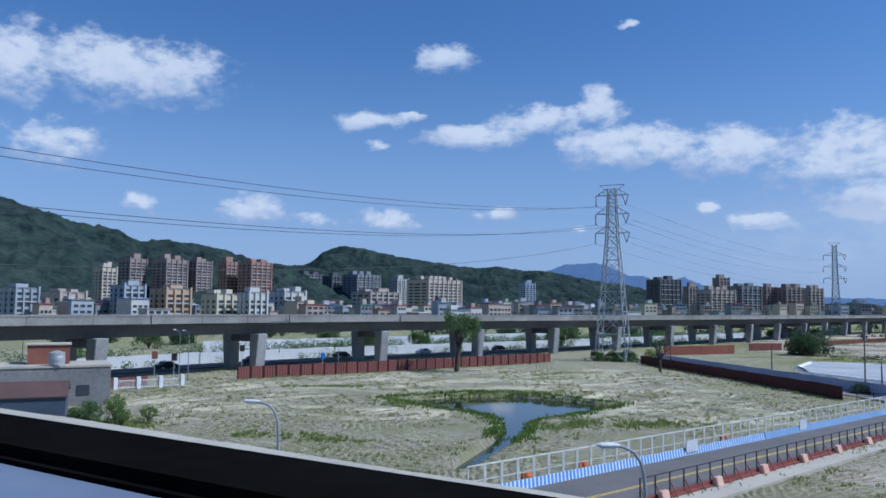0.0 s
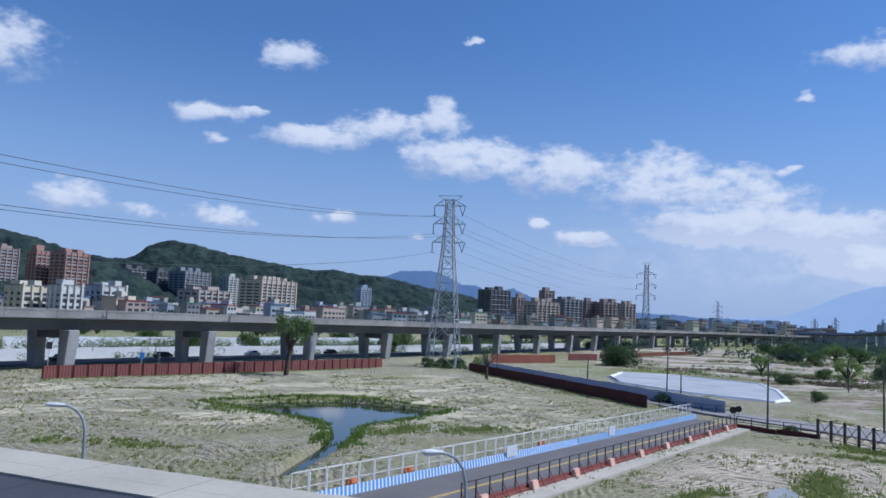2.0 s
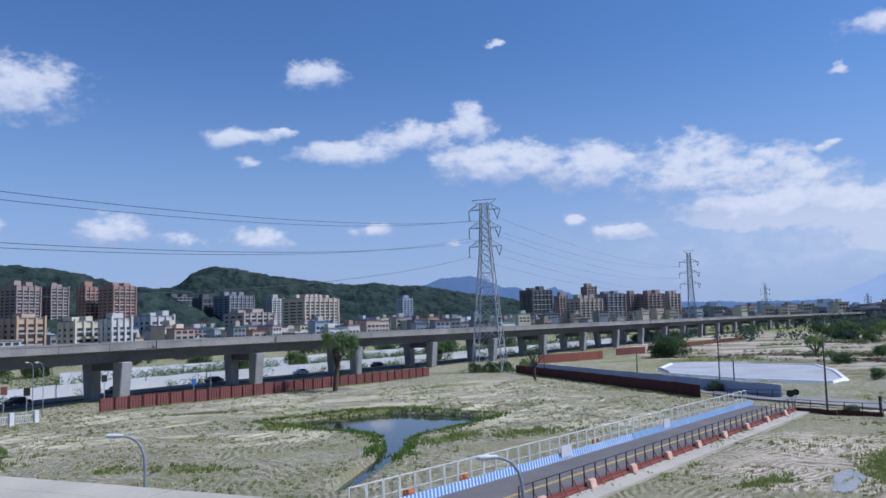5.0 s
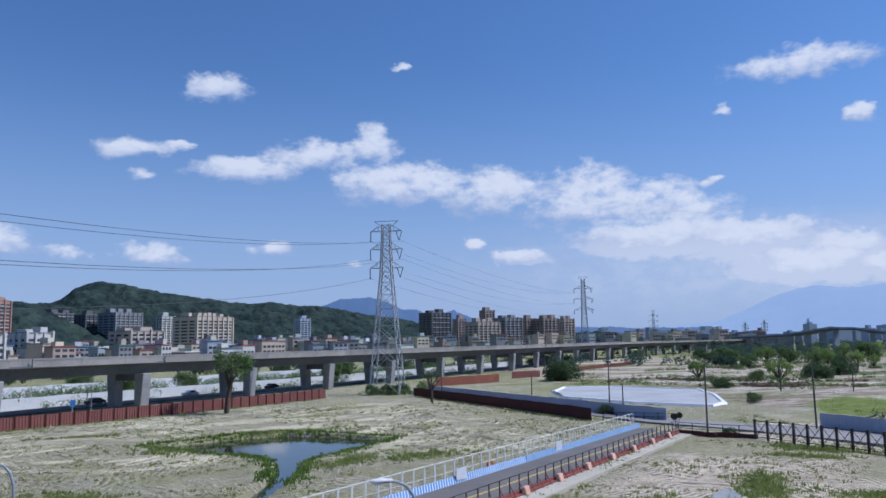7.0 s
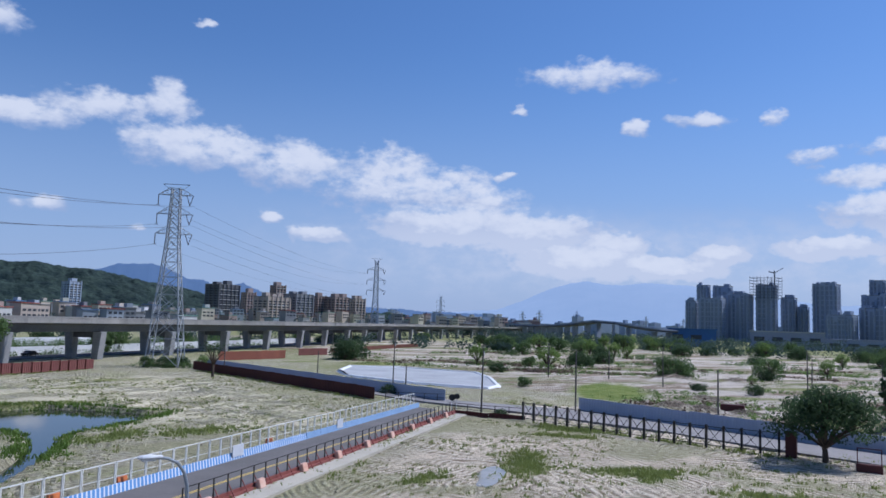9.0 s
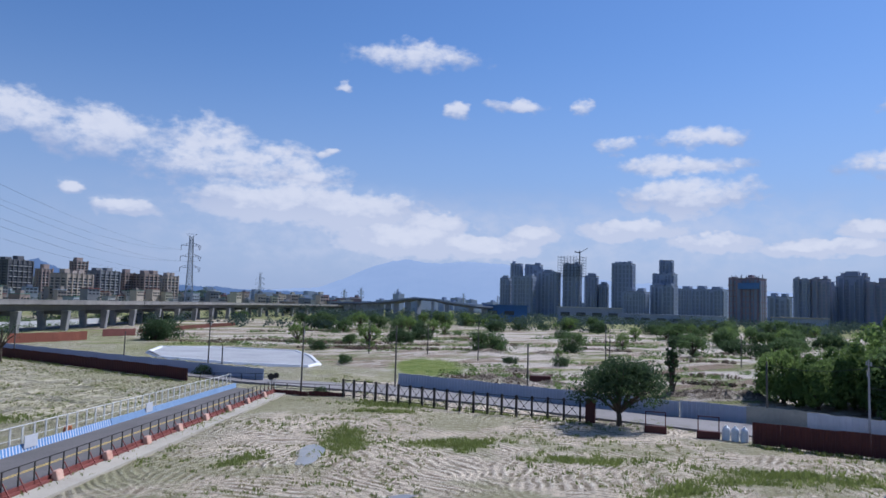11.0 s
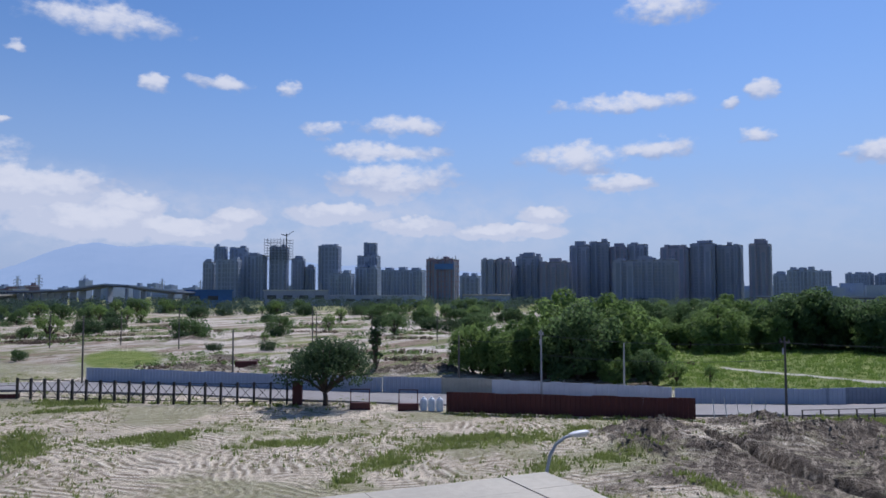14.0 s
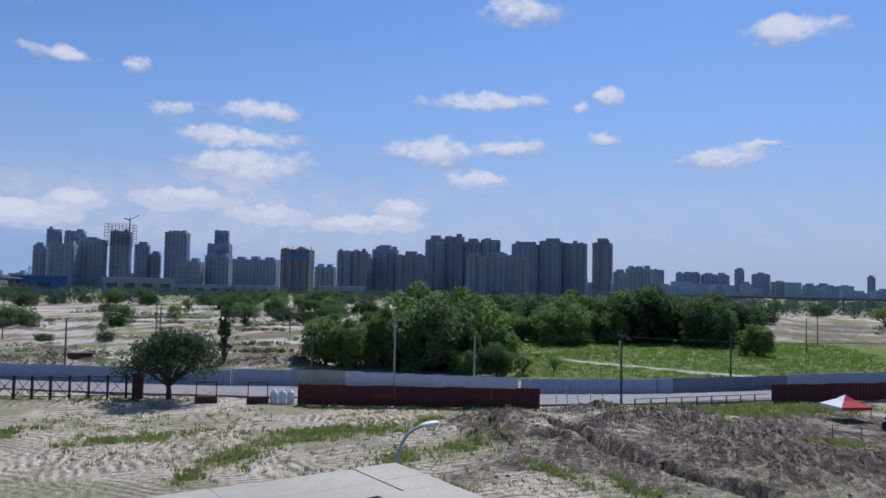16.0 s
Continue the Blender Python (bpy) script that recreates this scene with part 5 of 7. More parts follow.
def pylon(top=42.0, base=7.4, waist=2.7, head=1.7, arms=((39.5, 3.9), (35.0, 4.0), (30.4, 4.1)), thick=1.0):
    p = thing("pylon", pose(0, 0, 0), "galvanised steel lattice pylon with three pairs of arms" if base > 6 else "slim steel lattice pylon with long cross arms", "pylon", "pylons")
    k = arms[2][0] - 1.5

    def half(z):
        return (base + (waist - base) * z / k if z < k else waist + (head - waist) * (z - k) / (top - k)) / 2
    w = 0.24 * thick
    for sx, sy in ((1, 1), (1, -1), (-1, 1), (-1, -1)):
        bm = bmesh.new()
        for z0, z1 in ((-0.3, k), (k, top - 1.0)):
            bar(bm, (sx * half(z0), sy * half(z0), z0), (sx * half(z1), sy * half(z1), z1), w)
        part("leg", bm, PYLON_GREY, p)
    zs, z = [0.0], 0.0
    while z < top - 2.5:
        z += max(1.5, half(z) * 1.7)
        zs.append(min(z, top - 1.0))
    bm = bmesh.new()
    for z0, z1 in zip(zs, zs[1:]):
        h0, h1 = half(z0), half(z1)
        for q in range(4):
            c, s = ((1, 0), (0, 1), (-1, 0), (0, -1))[q]

            def at(u, h, zz):
                return (c * h - s * u * h, s * h + c * u * h, zz)
            bar(bm, at(-1, h0, z0), at(1, h1, z1), 0.12 * thick)
            bar(bm, at(1, h0, z0), at(-1, h1, z1), 0.12 * thick)
            bar(bm, at(-1, h1, z1), at(1, h1, z1), 0.11 * thick)
    part("bracing", bm, PYLON_GREY, p)["kind"] = "stuff"
    for z, reach in arms:
        for s in (-1, 1):
            bm = bmesh.new()
            h = half(z)
            for t in (-1, 1):
                bar(bm, (s * h, t * h, z), (s * reach, 0, z), 0.12 * thick)
                bar(bm, (s * h, t * h, z + 1.7), (s * reach, 0, z), 0.1 * thick)
                for u in (0.35, 0.7):
                    bar(bm, (s * (h + (reach - h) * u), t * h * (1 - u), z), (s * (h + (reach - h) * u), t * h * (1 - u) * 0.9, z + 1.7 * (1 - u)), 0.07 * thick)
            part("cross_arm", bm, PYLON_GREY, p)
            bm = bmesh.new()
            if s < 0:
                tube(bm, [(s * reach, 0, z), (s * reach, 0, z - 2.4)], 0.11 * thick, 6)
                bar(bm, (s * reach - 0.4, 0, z - 2.5), (s * reach + 0.4, 0, z - 2.5), 0.12 * thick)
            else:
                tube(bm, [(s * reach, 0, z), (s * (reach - 0.7), 0, z - 2.4)], 0.09 * thick, 6)
                tube(bm, [(s * (reach - 1.5), 0, z), (s * (reach - 0.7), 0, z - 2.4)], 0.09 * thick, 6)
            part("insulator", bm, INSULATOR, p, "dark insulator string")
    bm = bmesh.new()
    for t in (-1, 1):
        bar(bm, (-3.0, 0, top), (3.0, 0, top), 0.12 * thick)
        bar(bm, (t * 3.0, 0, top), (t * half(top - 1), 0, top - 1.6), 0.1 * thick)
    part("peak_arm", bm, PYLON_GREY, p)
    return p


PY1, PY2, PY3 = (40.4, 180.0), polar(27.45, 470), polar(32.4, 900)
one = pylon()
one.matrix_basis = pose(*PY1, 0, 0, 0, -25)
two = pylon(50.4, 5.2, 2.8, 1.9, ((43.5, 5.6), (37.0, 5.8), (30.5, 5.8)), 1.5)
two.matrix_basis = pose(*PY2, 0, 0, 0, -22)
copy_thing(two, pose(*PY3, 0, 0, 0, -28) @ Matrix.Scale(0.88, 4))
for a, d, s in ((38.6, 1500, 0.9), (39.85, 1450, 0.95), (42.6, 1500, 0.98), (47.6, 1900, 1.0), (50.2, 2100, 1.0)):
    far = pylon(44 * s, 5.2, 2.8, 2.0, ((37.5 * s, 5.4), (32.0 * s, 5.6), (26.5 * s, 5.6)), 3.6)
    far.matrix_basis = pose(*polar(a, d), 0, 0, 0, -a)


def wire(a, b, sag, r=0.035, name="power_line"):
    bm = bmesh.new()
    a, b = Vector(a), Vector(b)
    tube(bm, [a.lerp(b, k / 24) - Vector((0, 0, 4 * sag * (k / 24) * (1 - k / 24))) for k in range(25)], r, 4)
    return tagged(part(name, bm, mat_wire), "thin dark overhead power line", "power line", "power lines")


mat_wire = mat("wire", (0.05, 0.05, 0.055), (0.07, 0.07, 0.075), 0.5, 1, 5)


def arm_tip(centre, turn, s, reach, z, scale=1.0):
    c, q = math.cos(radians(turn)), math.sin(radians(turn))
    return (centre[0] + s * reach * scale * c, centre[1] + s * reach * scale * q, z * scale)


for (z, reach), far_z, sag in zip(((39.5, 3.9), (35.0, 4.0), (30.4, 4.1)), (43.5, 37.0, 30.5), (7.4, 7.6, 7.8)):
    for s in (-1, 1):
        here = arm_tip(PY1, -25, s, reach, z - 2.5)
        there = (-95 + s * 0.5, -22 - s * 0.6, z - 11.0)
        if not (z < 31 and s > 0):
            wire(here, there, sag, 0.032)
        wire(here, arm_tip(PY2, -22, s, 5.7, far_z - 2.4), 4.5, 0.024)

# ---- utility poles ----
POLE_GREY = mat("weathered_pole", (0.12, 0.11, 0.10), (0.09, 0.085, 0.08), 0.9, 1, 6)
PALE_POLE = mat("pale_concrete_pole", (0.42, 0.41, 0.39), (0.33, 0.32, 0.31), 0.9, 1, 6)


def utility_pole(x, y, h, material=POLE_GREY, arm=True, lean=0.0, r=0.13):
    p = thing("utility_pole", pose(x, y, 0, lean, lean * 0.5, 35), "weathered utility pole beside the lane" if material is POLE_GREY else "pale concrete utility pole with fittings", "pole", "utility poles")
    bm = bmesh.new()
    tube(bm, [(0, 0, -0.4), (0, 0, h * 0.5), (0, 0, h)], [r, r * 0.85, r * 0.65], 8)
    part("pole", bm, material, p)
    if arm:
        bm = bmesh.new()
        bar(bm, (-0.7, 0, h - 0.5), (0.7, 0, h - 0.5), 0.1)
        for k in (-0.6, 0, 0.6):
            tri_box(bm, k - 0.05, k + 0.05, -0.05, 0.05, h - 0.45, h - 0.2)
        part("cross_arm", bm, material, p)
        bm = bmesh.new()
        tube(bm, [(0.22, 0, h - 1.7), (0.22, 0, h - 1.1)], 0.12, 8)
        part("fitting", bm, STEEL, p)
    return p


for x, y, h, m, arm in ((66, 119, 9.3, POLE_GREY, True), (60.7, 84.5, 9.4, POLE_GREY, True), (74.2, 80.6, 9.0, POLE_GREY, False), (82.3, 63, 7.2, POLE_GREY, False), (85.6, 32.5, 6.9, POLE_GREY, False), (84.4, 22.0, 7.8, PALE_POLE, True), (90, 13.6, 6.2, PALE_POLE, False), (80.4, -3.2, 7.8, POLE_GREY, True), (113, -19.5, 6.4, POLE_GREY, False), (48, 160, 5.5, POLE_GREY, False), (57.5, 133, 6.0, POLE_GREY, False), (62.3, 108, 5.0, POLE_GREY, False), (128, 112, 8.5, POLE_GREY, False), (120, 140, 8.0, POLE_GREY, False), (133, 133, 7.5, POLE_GREY, False), (139, 86, 9.0, POLE_GREY, True), (160, 98, 7.5, POLE_GREY, False), (170, 88, 7.0, POLE_GREY, False), (172, 71, 7.0, POLE_GREY, False), (165, -43, 7.0, POLE_GREY, False), (190, -52, 8.0, POLE_GREY, False)):
    utility_pole(x, y, h, m, arm, random.uniform(-0.8, 0.8))
for a, b in (((84.4, 22.0, 7.2), (80.4, -3.2, 7.2)), ((80.4, -3.2, 7.2), (88, -40, 7.5)), ((85.6, 32.5, 6.5), (84.4, 22, 7.0)), ((84.4, 22.0, 5.0), (80.4, -3.2, 5.6))):
    wire(a, b, 0.5, 0.02, "cable")

# ---- trees ----
LEAVES = [
    mat("leaf_mid", (0.135, 0.20, 0.075), (0.07, 0.118, 0.046), 0.55, 0.5, 3.0, per_object=0.25),
    mat("leaf_dark", (0.080, 0.125, 0.055), (0.045, 0.075, 0.036), 0.55, 0.5, 3.0, per_object=0.2),
    mat("leaf_bright", (0.205, 0.29, 0.085), (0.12, 0.185, 0.055), 0.55, 0.5, 3.0, per_object=0.25)]


# bluer than the near leaves: aerial haze put into the leaf colour
FAR_LEAF = mat("hazed_far_leaf", (0.07, 0.105, 0.08), (0.04, 0.066, 0.058), 0.6, 0.02, 0.3)
for _m in LEAVES + [FAR_LEAF]:
    leafy(_m, 0.55)


def leaf_mesh(name, material, clumps, leaves, size, seed):
    """Leaf quads scattered over the shells of clumps (x, y, z, radius)."""
    rng = np.random.default_rng(seed)
    weight = np.array([c[3] ** 2 for c in clumps])
    pick = rng.choice(len(clumps), leaves, p=weight / weight.sum())
    c = np.array(clumps)[pick]
    d = rng.normal(size=(leaves, 3))
    d /= np.linalg.norm(d, axis=1)[:, None]
    pos = c[:, :3] + d * (c[:, 3] * rng.uniform(0.55, 1.05, leaves) ** 0.6)[:, None] * np.array([1, 1, 0.8])
    n = d + np.array([0, 0, 0.35]) + rng.normal(size=(leaves, 3)) * 0.5
    n /= np.linalg.norm(n, axis=1)[:, None]
    u = np.cross(n, rng.normal(size=(leaves, 3)))
    u /= np.linalg.norm(u, axis=1)[:, None]
    v = np.cross(n, u)
    s = (size * rng.uniform(0.6, 1.4, leaves))[:, None]
    verts = np.stack([pos - u * s, pos - v * s * 0.5, pos + u * s, pos + v * s * 0.5], 1).reshape(-1, 3)
    faces = np.arange(leaves * 4).reshape(-1, 4)
    me = bpy.data.meshes.new(name)
    me.from_pydata(verts.tolist(), [], faces.tolist())
    me.materials.append(material)
    return me


def tree(h, crown, seed, material, leaves=2600, size=0.30, base=0.3, spread=0.5, label="leafy green tree on the cleared ground", limbs=6, name="tree", skirt=0.0):
    """A tapered trunk with limbs, and a crown of leaf clumps. crown: radius; base: share of the height below the crown."""
    rng = random.Random(seed)
    t = thing(name, pose(0, 0, 0), label, "tree", "trees")
    bm = bmesh.new()
    r0 = 0.035 * h
    fork = h * base
    tube(bm, [(0, 0, -0.3), (rng.uniform(-0.1, 0.1), 0, fork * 0.6), (rng.uniform(-0.2, 0.2), rng.uniform(-0.2, 0.2), fork), (0, 0, h * 0.75)], [r0 * 1.2, r0, r0 * 0.85, r0 * 0.3], 7)
    clumps = []
    for k in range(limbs):
        a = k * 2 * math.pi / limbs + rng.uniform(-0.4, 0.4)
        reach = crown * rng.uniform(0.5, 0.95)
        tip = (math.cos(a) * reach, math.sin(a) * reach, fork + (h - fork) * rng.uniform(0.25, 0.8))
        mid = (tip[0] * 0.5, tip[1] * 0.5, fork + (tip[2] - fork) * 0.6)
        tube(bm, [(0, 0, fork * 0.9), mid, tip], [r0 * 0.6, r0 * 0.4, r0 * 0.15], 5)
        clumps.append((*tip, crown * rng.uniform(0.26, 0.42)))
    for k in range(int(limbs * 3.2)):
        a, q = rng.uniform(0, 6.283), math.sqrt(rng.random()) * crown * 0.85
        top = fork + (h - fork) * (0.2 + 0.8 * math.sqrt(max(0, 1 - (q / crown) ** 2)) * rng.uniform(0.55, 0.97))
        clumps.append((math.cos(a) * q, math.sin(a) * q, top - crown * 0.15, crown * rng.uniform(0.16, 0.34)))
    for k in range(int(limbs * 2.0 * skirt)):
        a, q = rng.uniform(0, 6.283), crown * rng.uniform(0.45, 0.9)
        clumps.append((math.cos(a) * q, math.sin(a) * q, h * rng.uniform(0.1, 0.5), crown * rng.uniform(0.2, 0.36)))
    part("trunk", bm, BARK, t)
    part("crown", leaf_mesh("crown", material, clumps, leaves, size, seed), None, t)
    return t


def scatter_trees():
    # the spreading tree by the gate, the slim one behind the wall, the lone tree before the viaduct
    gate = tree(7.6, 4.7, 5, LEAVES[1], 9500, 0.16, 0.20, limbs=15, label="spreading green tree beside the gate")
    gate.matrix_basis = pose(70.6, 42.0, 0, 0, 0, 20)
    lone = tree(12.2, 4.4, 8, LEAVES[0], 1500, 0.26, 0.42, limbs=6, label="thin-leaved tree with a leaning trunk")
    lone.matrix_basis = pose(2.6, 143.5, 0, 0, 6, 30)
    bare = tree(7.7, 3.0, 14, LEAVES[1], 420, 0.16, 0.34, limbs=8, label="nearly bare small tree beside the hoarding")
    bare.matrix_basis = pose(42.8, 149.8, 0, 0, 0, 50)
    slim = tree(8.8, 1.0, 9, LEAVES[1], 1600, 0.2, 0.08, limbs=10, label="slim dark upright tree behind the wall")
    slim.matrix_basis = pose(99, 50.6, 0, 0, 0, 0)
    kinds = [tree(7.4, 4.4, 21, LEAVES[0], 2600, 0.28, 0.10, skirt=0.8, limbs=8), tree(6.6, 5.2, 22, LEAVES[1], 3000, 0.30, 0.06, skirt=1.4, limbs=7), tree(8.2, 3.2, 23, LEAVES[2], 1700, 0.24, 0.14, skirt=0.7, limbs=9), tree(7.6, 5.4, 24, LEAVES[0], 2600, 0.30, 0.12, skirt=0.7, limbs=9)]
    spots = [pose(*polar(-6, 420), 0), pose(*polar(-1, 420), 0), pose(*polar(4, 430), 0), pose(*polar(7, 430), 0)]
    for k, m in zip(kinds, spots):
        k.matrix_basis = m
    dense = [tree(11.0, 5.6, 31, LEAVES[2], 9000, 0.30, 0.05, limbs=9, skirt=1.6, label="dense green tree in the copse"), tree(10.0, 5.2, 32, LEAVES[2], 9000, 0.28, 0.05, limbs=9, skirt=1.6, label="dense bright green tree in the copse"), tree(10.5, 5.4, 33, LEAVES[0], 9000, 0.30, 0.05, limbs=9, skirt=1.6, label="dense dark tree in the copse")]
    rng = random.Random(77)
    first = [True, True, True]

    def put(pool, i, x, y, s, used):
        m = pose(x, y, -0.1, 0, 0, rng.uniform(0, 360)) @ Matrix.Diagonal((s * rng.uniform(0.9, 1.12), s * rng.uniform(0.9, 1.12), s * rng.uniform(0.9, 1.1), 1))
        if used is not None and used[i]:
            used[i] = False
            pool[i].matrix_basis = m
        else:
            copy_thing(pool[i], m)

    # the copse beyond the zinc wall
    for x, y, s, i in ((106, 38, 0.72, 0), (104, 33, 0.9, 0), (107, 28, 1.06, 0), (105, 22, 1.0, 2), (111, 24, 1.1, 1), (110, 32, 1.08, 0), (114, 17, 1.05, 1), (108, 17, 0.75, 0), (118, 27, 1.15, 1), (120, 20, 1.1, 1), (103, 12.5, 0.42, 2), (101.5, 16.5, 0.5, 0)):
        put(dense, i, x, y, s, first)
    for k in range(20):
        a = 82 + 20 * rng.random()
        d = 165 + 60 * rng.random() - (a - 82) * 0.8
        put(dense, rng.randrange(3), *polar(a, d), rng.uniform(0.75, 1.1), first)
    for a, d, s in ((92.5, 180, 1.2), (93.5, 184, 1.25), (94.5, 182, 1.2), (95.5, 188, 1.15), (99, 192, 0.85), (100.5, 195, 0.9), (88, 172, 0.92), (87, 176, 0.98), (86, 170, 0.8), (85, 172, 0.78), (84, 170, 0.75), (83, 172, 0.85), (89.3, 174, 0.95), (90.6, 178, 1.1), (96.5, 186, 0.9), (97.5, 190, 0.62), (98.5, 186, 0.55)):
        put(dense, 2 if a > 92 else 0, *polar(a, d), s, first)
    # trees over the cleared ground
    shrubs = []
    for k in range(72):
        a, d = rng.uniform(37, 86), 205 + 290 * rng.random() ** 0.8
        for q in range(rng.choice((1, 2, 4, 6))):
            x, y = polar(a, d)
            big = rng.random() < 0.55
            x, y = x + rng.gauss(0, 8), y + rng.gauss(0, 6)
            if big:
                put(kinds, rng.randrange(4), x, y, rng.uniform(0.55, 1.0) * (1.0 if d < 340 else 1.2), None)
            for j in range(5):
                r = rng.uniform(0.5, 1.5)
                shrubs.append((x + rng.gauss(0, 3.5), y + rng.gauss(0, 3), r * 0.7, r))
    tagged(new("shrubs", leaf_mesh("shrubs", LEAVES[0], shrubs, 50000, 0.2, 66)), "low green shrubs among the far trees", "shrubs", kind="stuff")
    for k in range(25):
        a = rng.uniform(86, 112)
        put(kinds, rng.randrange(4), *polar(a, 250 + 260 * rng.random()), rng.uniform(0.9, 1.4), None)
    # row below and behind the viaduct
    for k in range(44):
        a = rng.uniform(-33, 40)
        d = (175 + 1.2 * (a + 33) + 150 * rng.random()) if a < 10 else 255 + (a - 10) * 9 + 90 * rng.random()
        put(kinds, rng.randrange(4), *polar(a, d), rng.uniform(0.55, 1.0), None)
    # single trees and shrubs of the near ground
    for x, y, s, i in ((103, 213, 1.1, 1), (99, 209, 0.9, 1), (40, 178, 0.45, 1), (36, 177, 0.4, 0), (44, 181, 0.45, 1), (48, 176, 0.4, 2), (-33, 77, 0.38, 2), (-31.5, 75, 0.3, 2), (-35, 75, 0.42, 0), (-30, 78, 0.26, 2), (61, 111, 0.3, 1), (140, 172, 0.5, 0), (118, 158, 0.42, 1), (150, 130, 0.4, 1), (176, 120, 0.45, 1), (153, 108, 0.4, 2), (60.5, 80, 0.2, 1), (95, 118, 0.3, 0), (128, 103, 0.3, 1), (133, 93, 0.34, 1), (105, 9, 0.4, 2), (110, 5, 0.3, 2)):
        put(kinds, i, x, y, s, None)


scatter_trees()


def far_woods():
    """Tree tops past four hundred metres, too many to count."""
    rng = random.Random(41)
    clumps = []

    def clump(a, d, s):
        x, y = polar(a, d)
        for q in range(5):
            clumps.append((x + rng.gauss(0, 2.2) * s, y + rng.gauss(0, 2.2) * s, rng.uniform(1.5, 5.5) * s, rng.uniform(1.6, 2.8) * s))
    for k in range(640):
        clump(rng.uniform(37, 112), 400 + 420 * rng.random(), rng.uniform(0.9, 1.4))
    for k in range(150):
        clump(rng.uniform(-33, 38), 480 + 350 * rng.random(), rng.uniform(1.0, 1.7))
    for k in range(120):
        clump(rng.uniform(-20, 40), 330 + 60 * rng.random() + (max(0, 200) if rng.random() < 0.3 else 0), rng.uniform(0.6, 1.0))
    tagged(new("far_woods", leaf_mesh("far_woods", FAR_LEAF, clumps, 120000, 0.55, 6)), "dark green tree tops in the distance", "woods", kind="stuff")


far_woods()


# ---- weeds, reeds and litter on the ground ----
def tufts(name, spots, label, material, blade, height, seed):
    """Weeds as crossed blades, one object of stuff."""
    rng = np.random.default_rng(seed)
    pts = np.array(spots)
    n = len(pts) * blade
    p = np.repeat(pts, blade, 0)
    off = rng.normal(size=(n, 2)) * 0.22 * p[:, 3:4]
    base = np.column_stack([p[:, 0] + off[:, 0], p[:, 1] + off[:, 1], p[:, 2] - 0.03])
    lean = rng.normal(size=(n, 3)) * 0.38
    lean[:, 2] = 1
    h = (height * p[:, 3] * rng.uniform(0.5, 1.3, n))[:, None]
    tip = base + lean * h
    side = rng.normal(size=(n, 3))
    side[:, 2] = 0
    side /= np.linalg.norm(side, axis=1)[:, None]
    w = 0.05 * p[:, 3:4] * 1.6
    verts = np.stack([base - side * w, base + side * w, tip], 1).reshape(-1, 3)
    me = bpy.data.meshes.new(name)
    me.from_pydata(verts.tolist(), [], np.arange(n * 3).reshape(-1, 3).tolist())
    me.materials.append(material)
    return tagged(new(name, me), label, "plants", kind="stuff")


PATH_POINTS = [tuple(p) for p, _ in along(SAND_PATH, 1.5)]


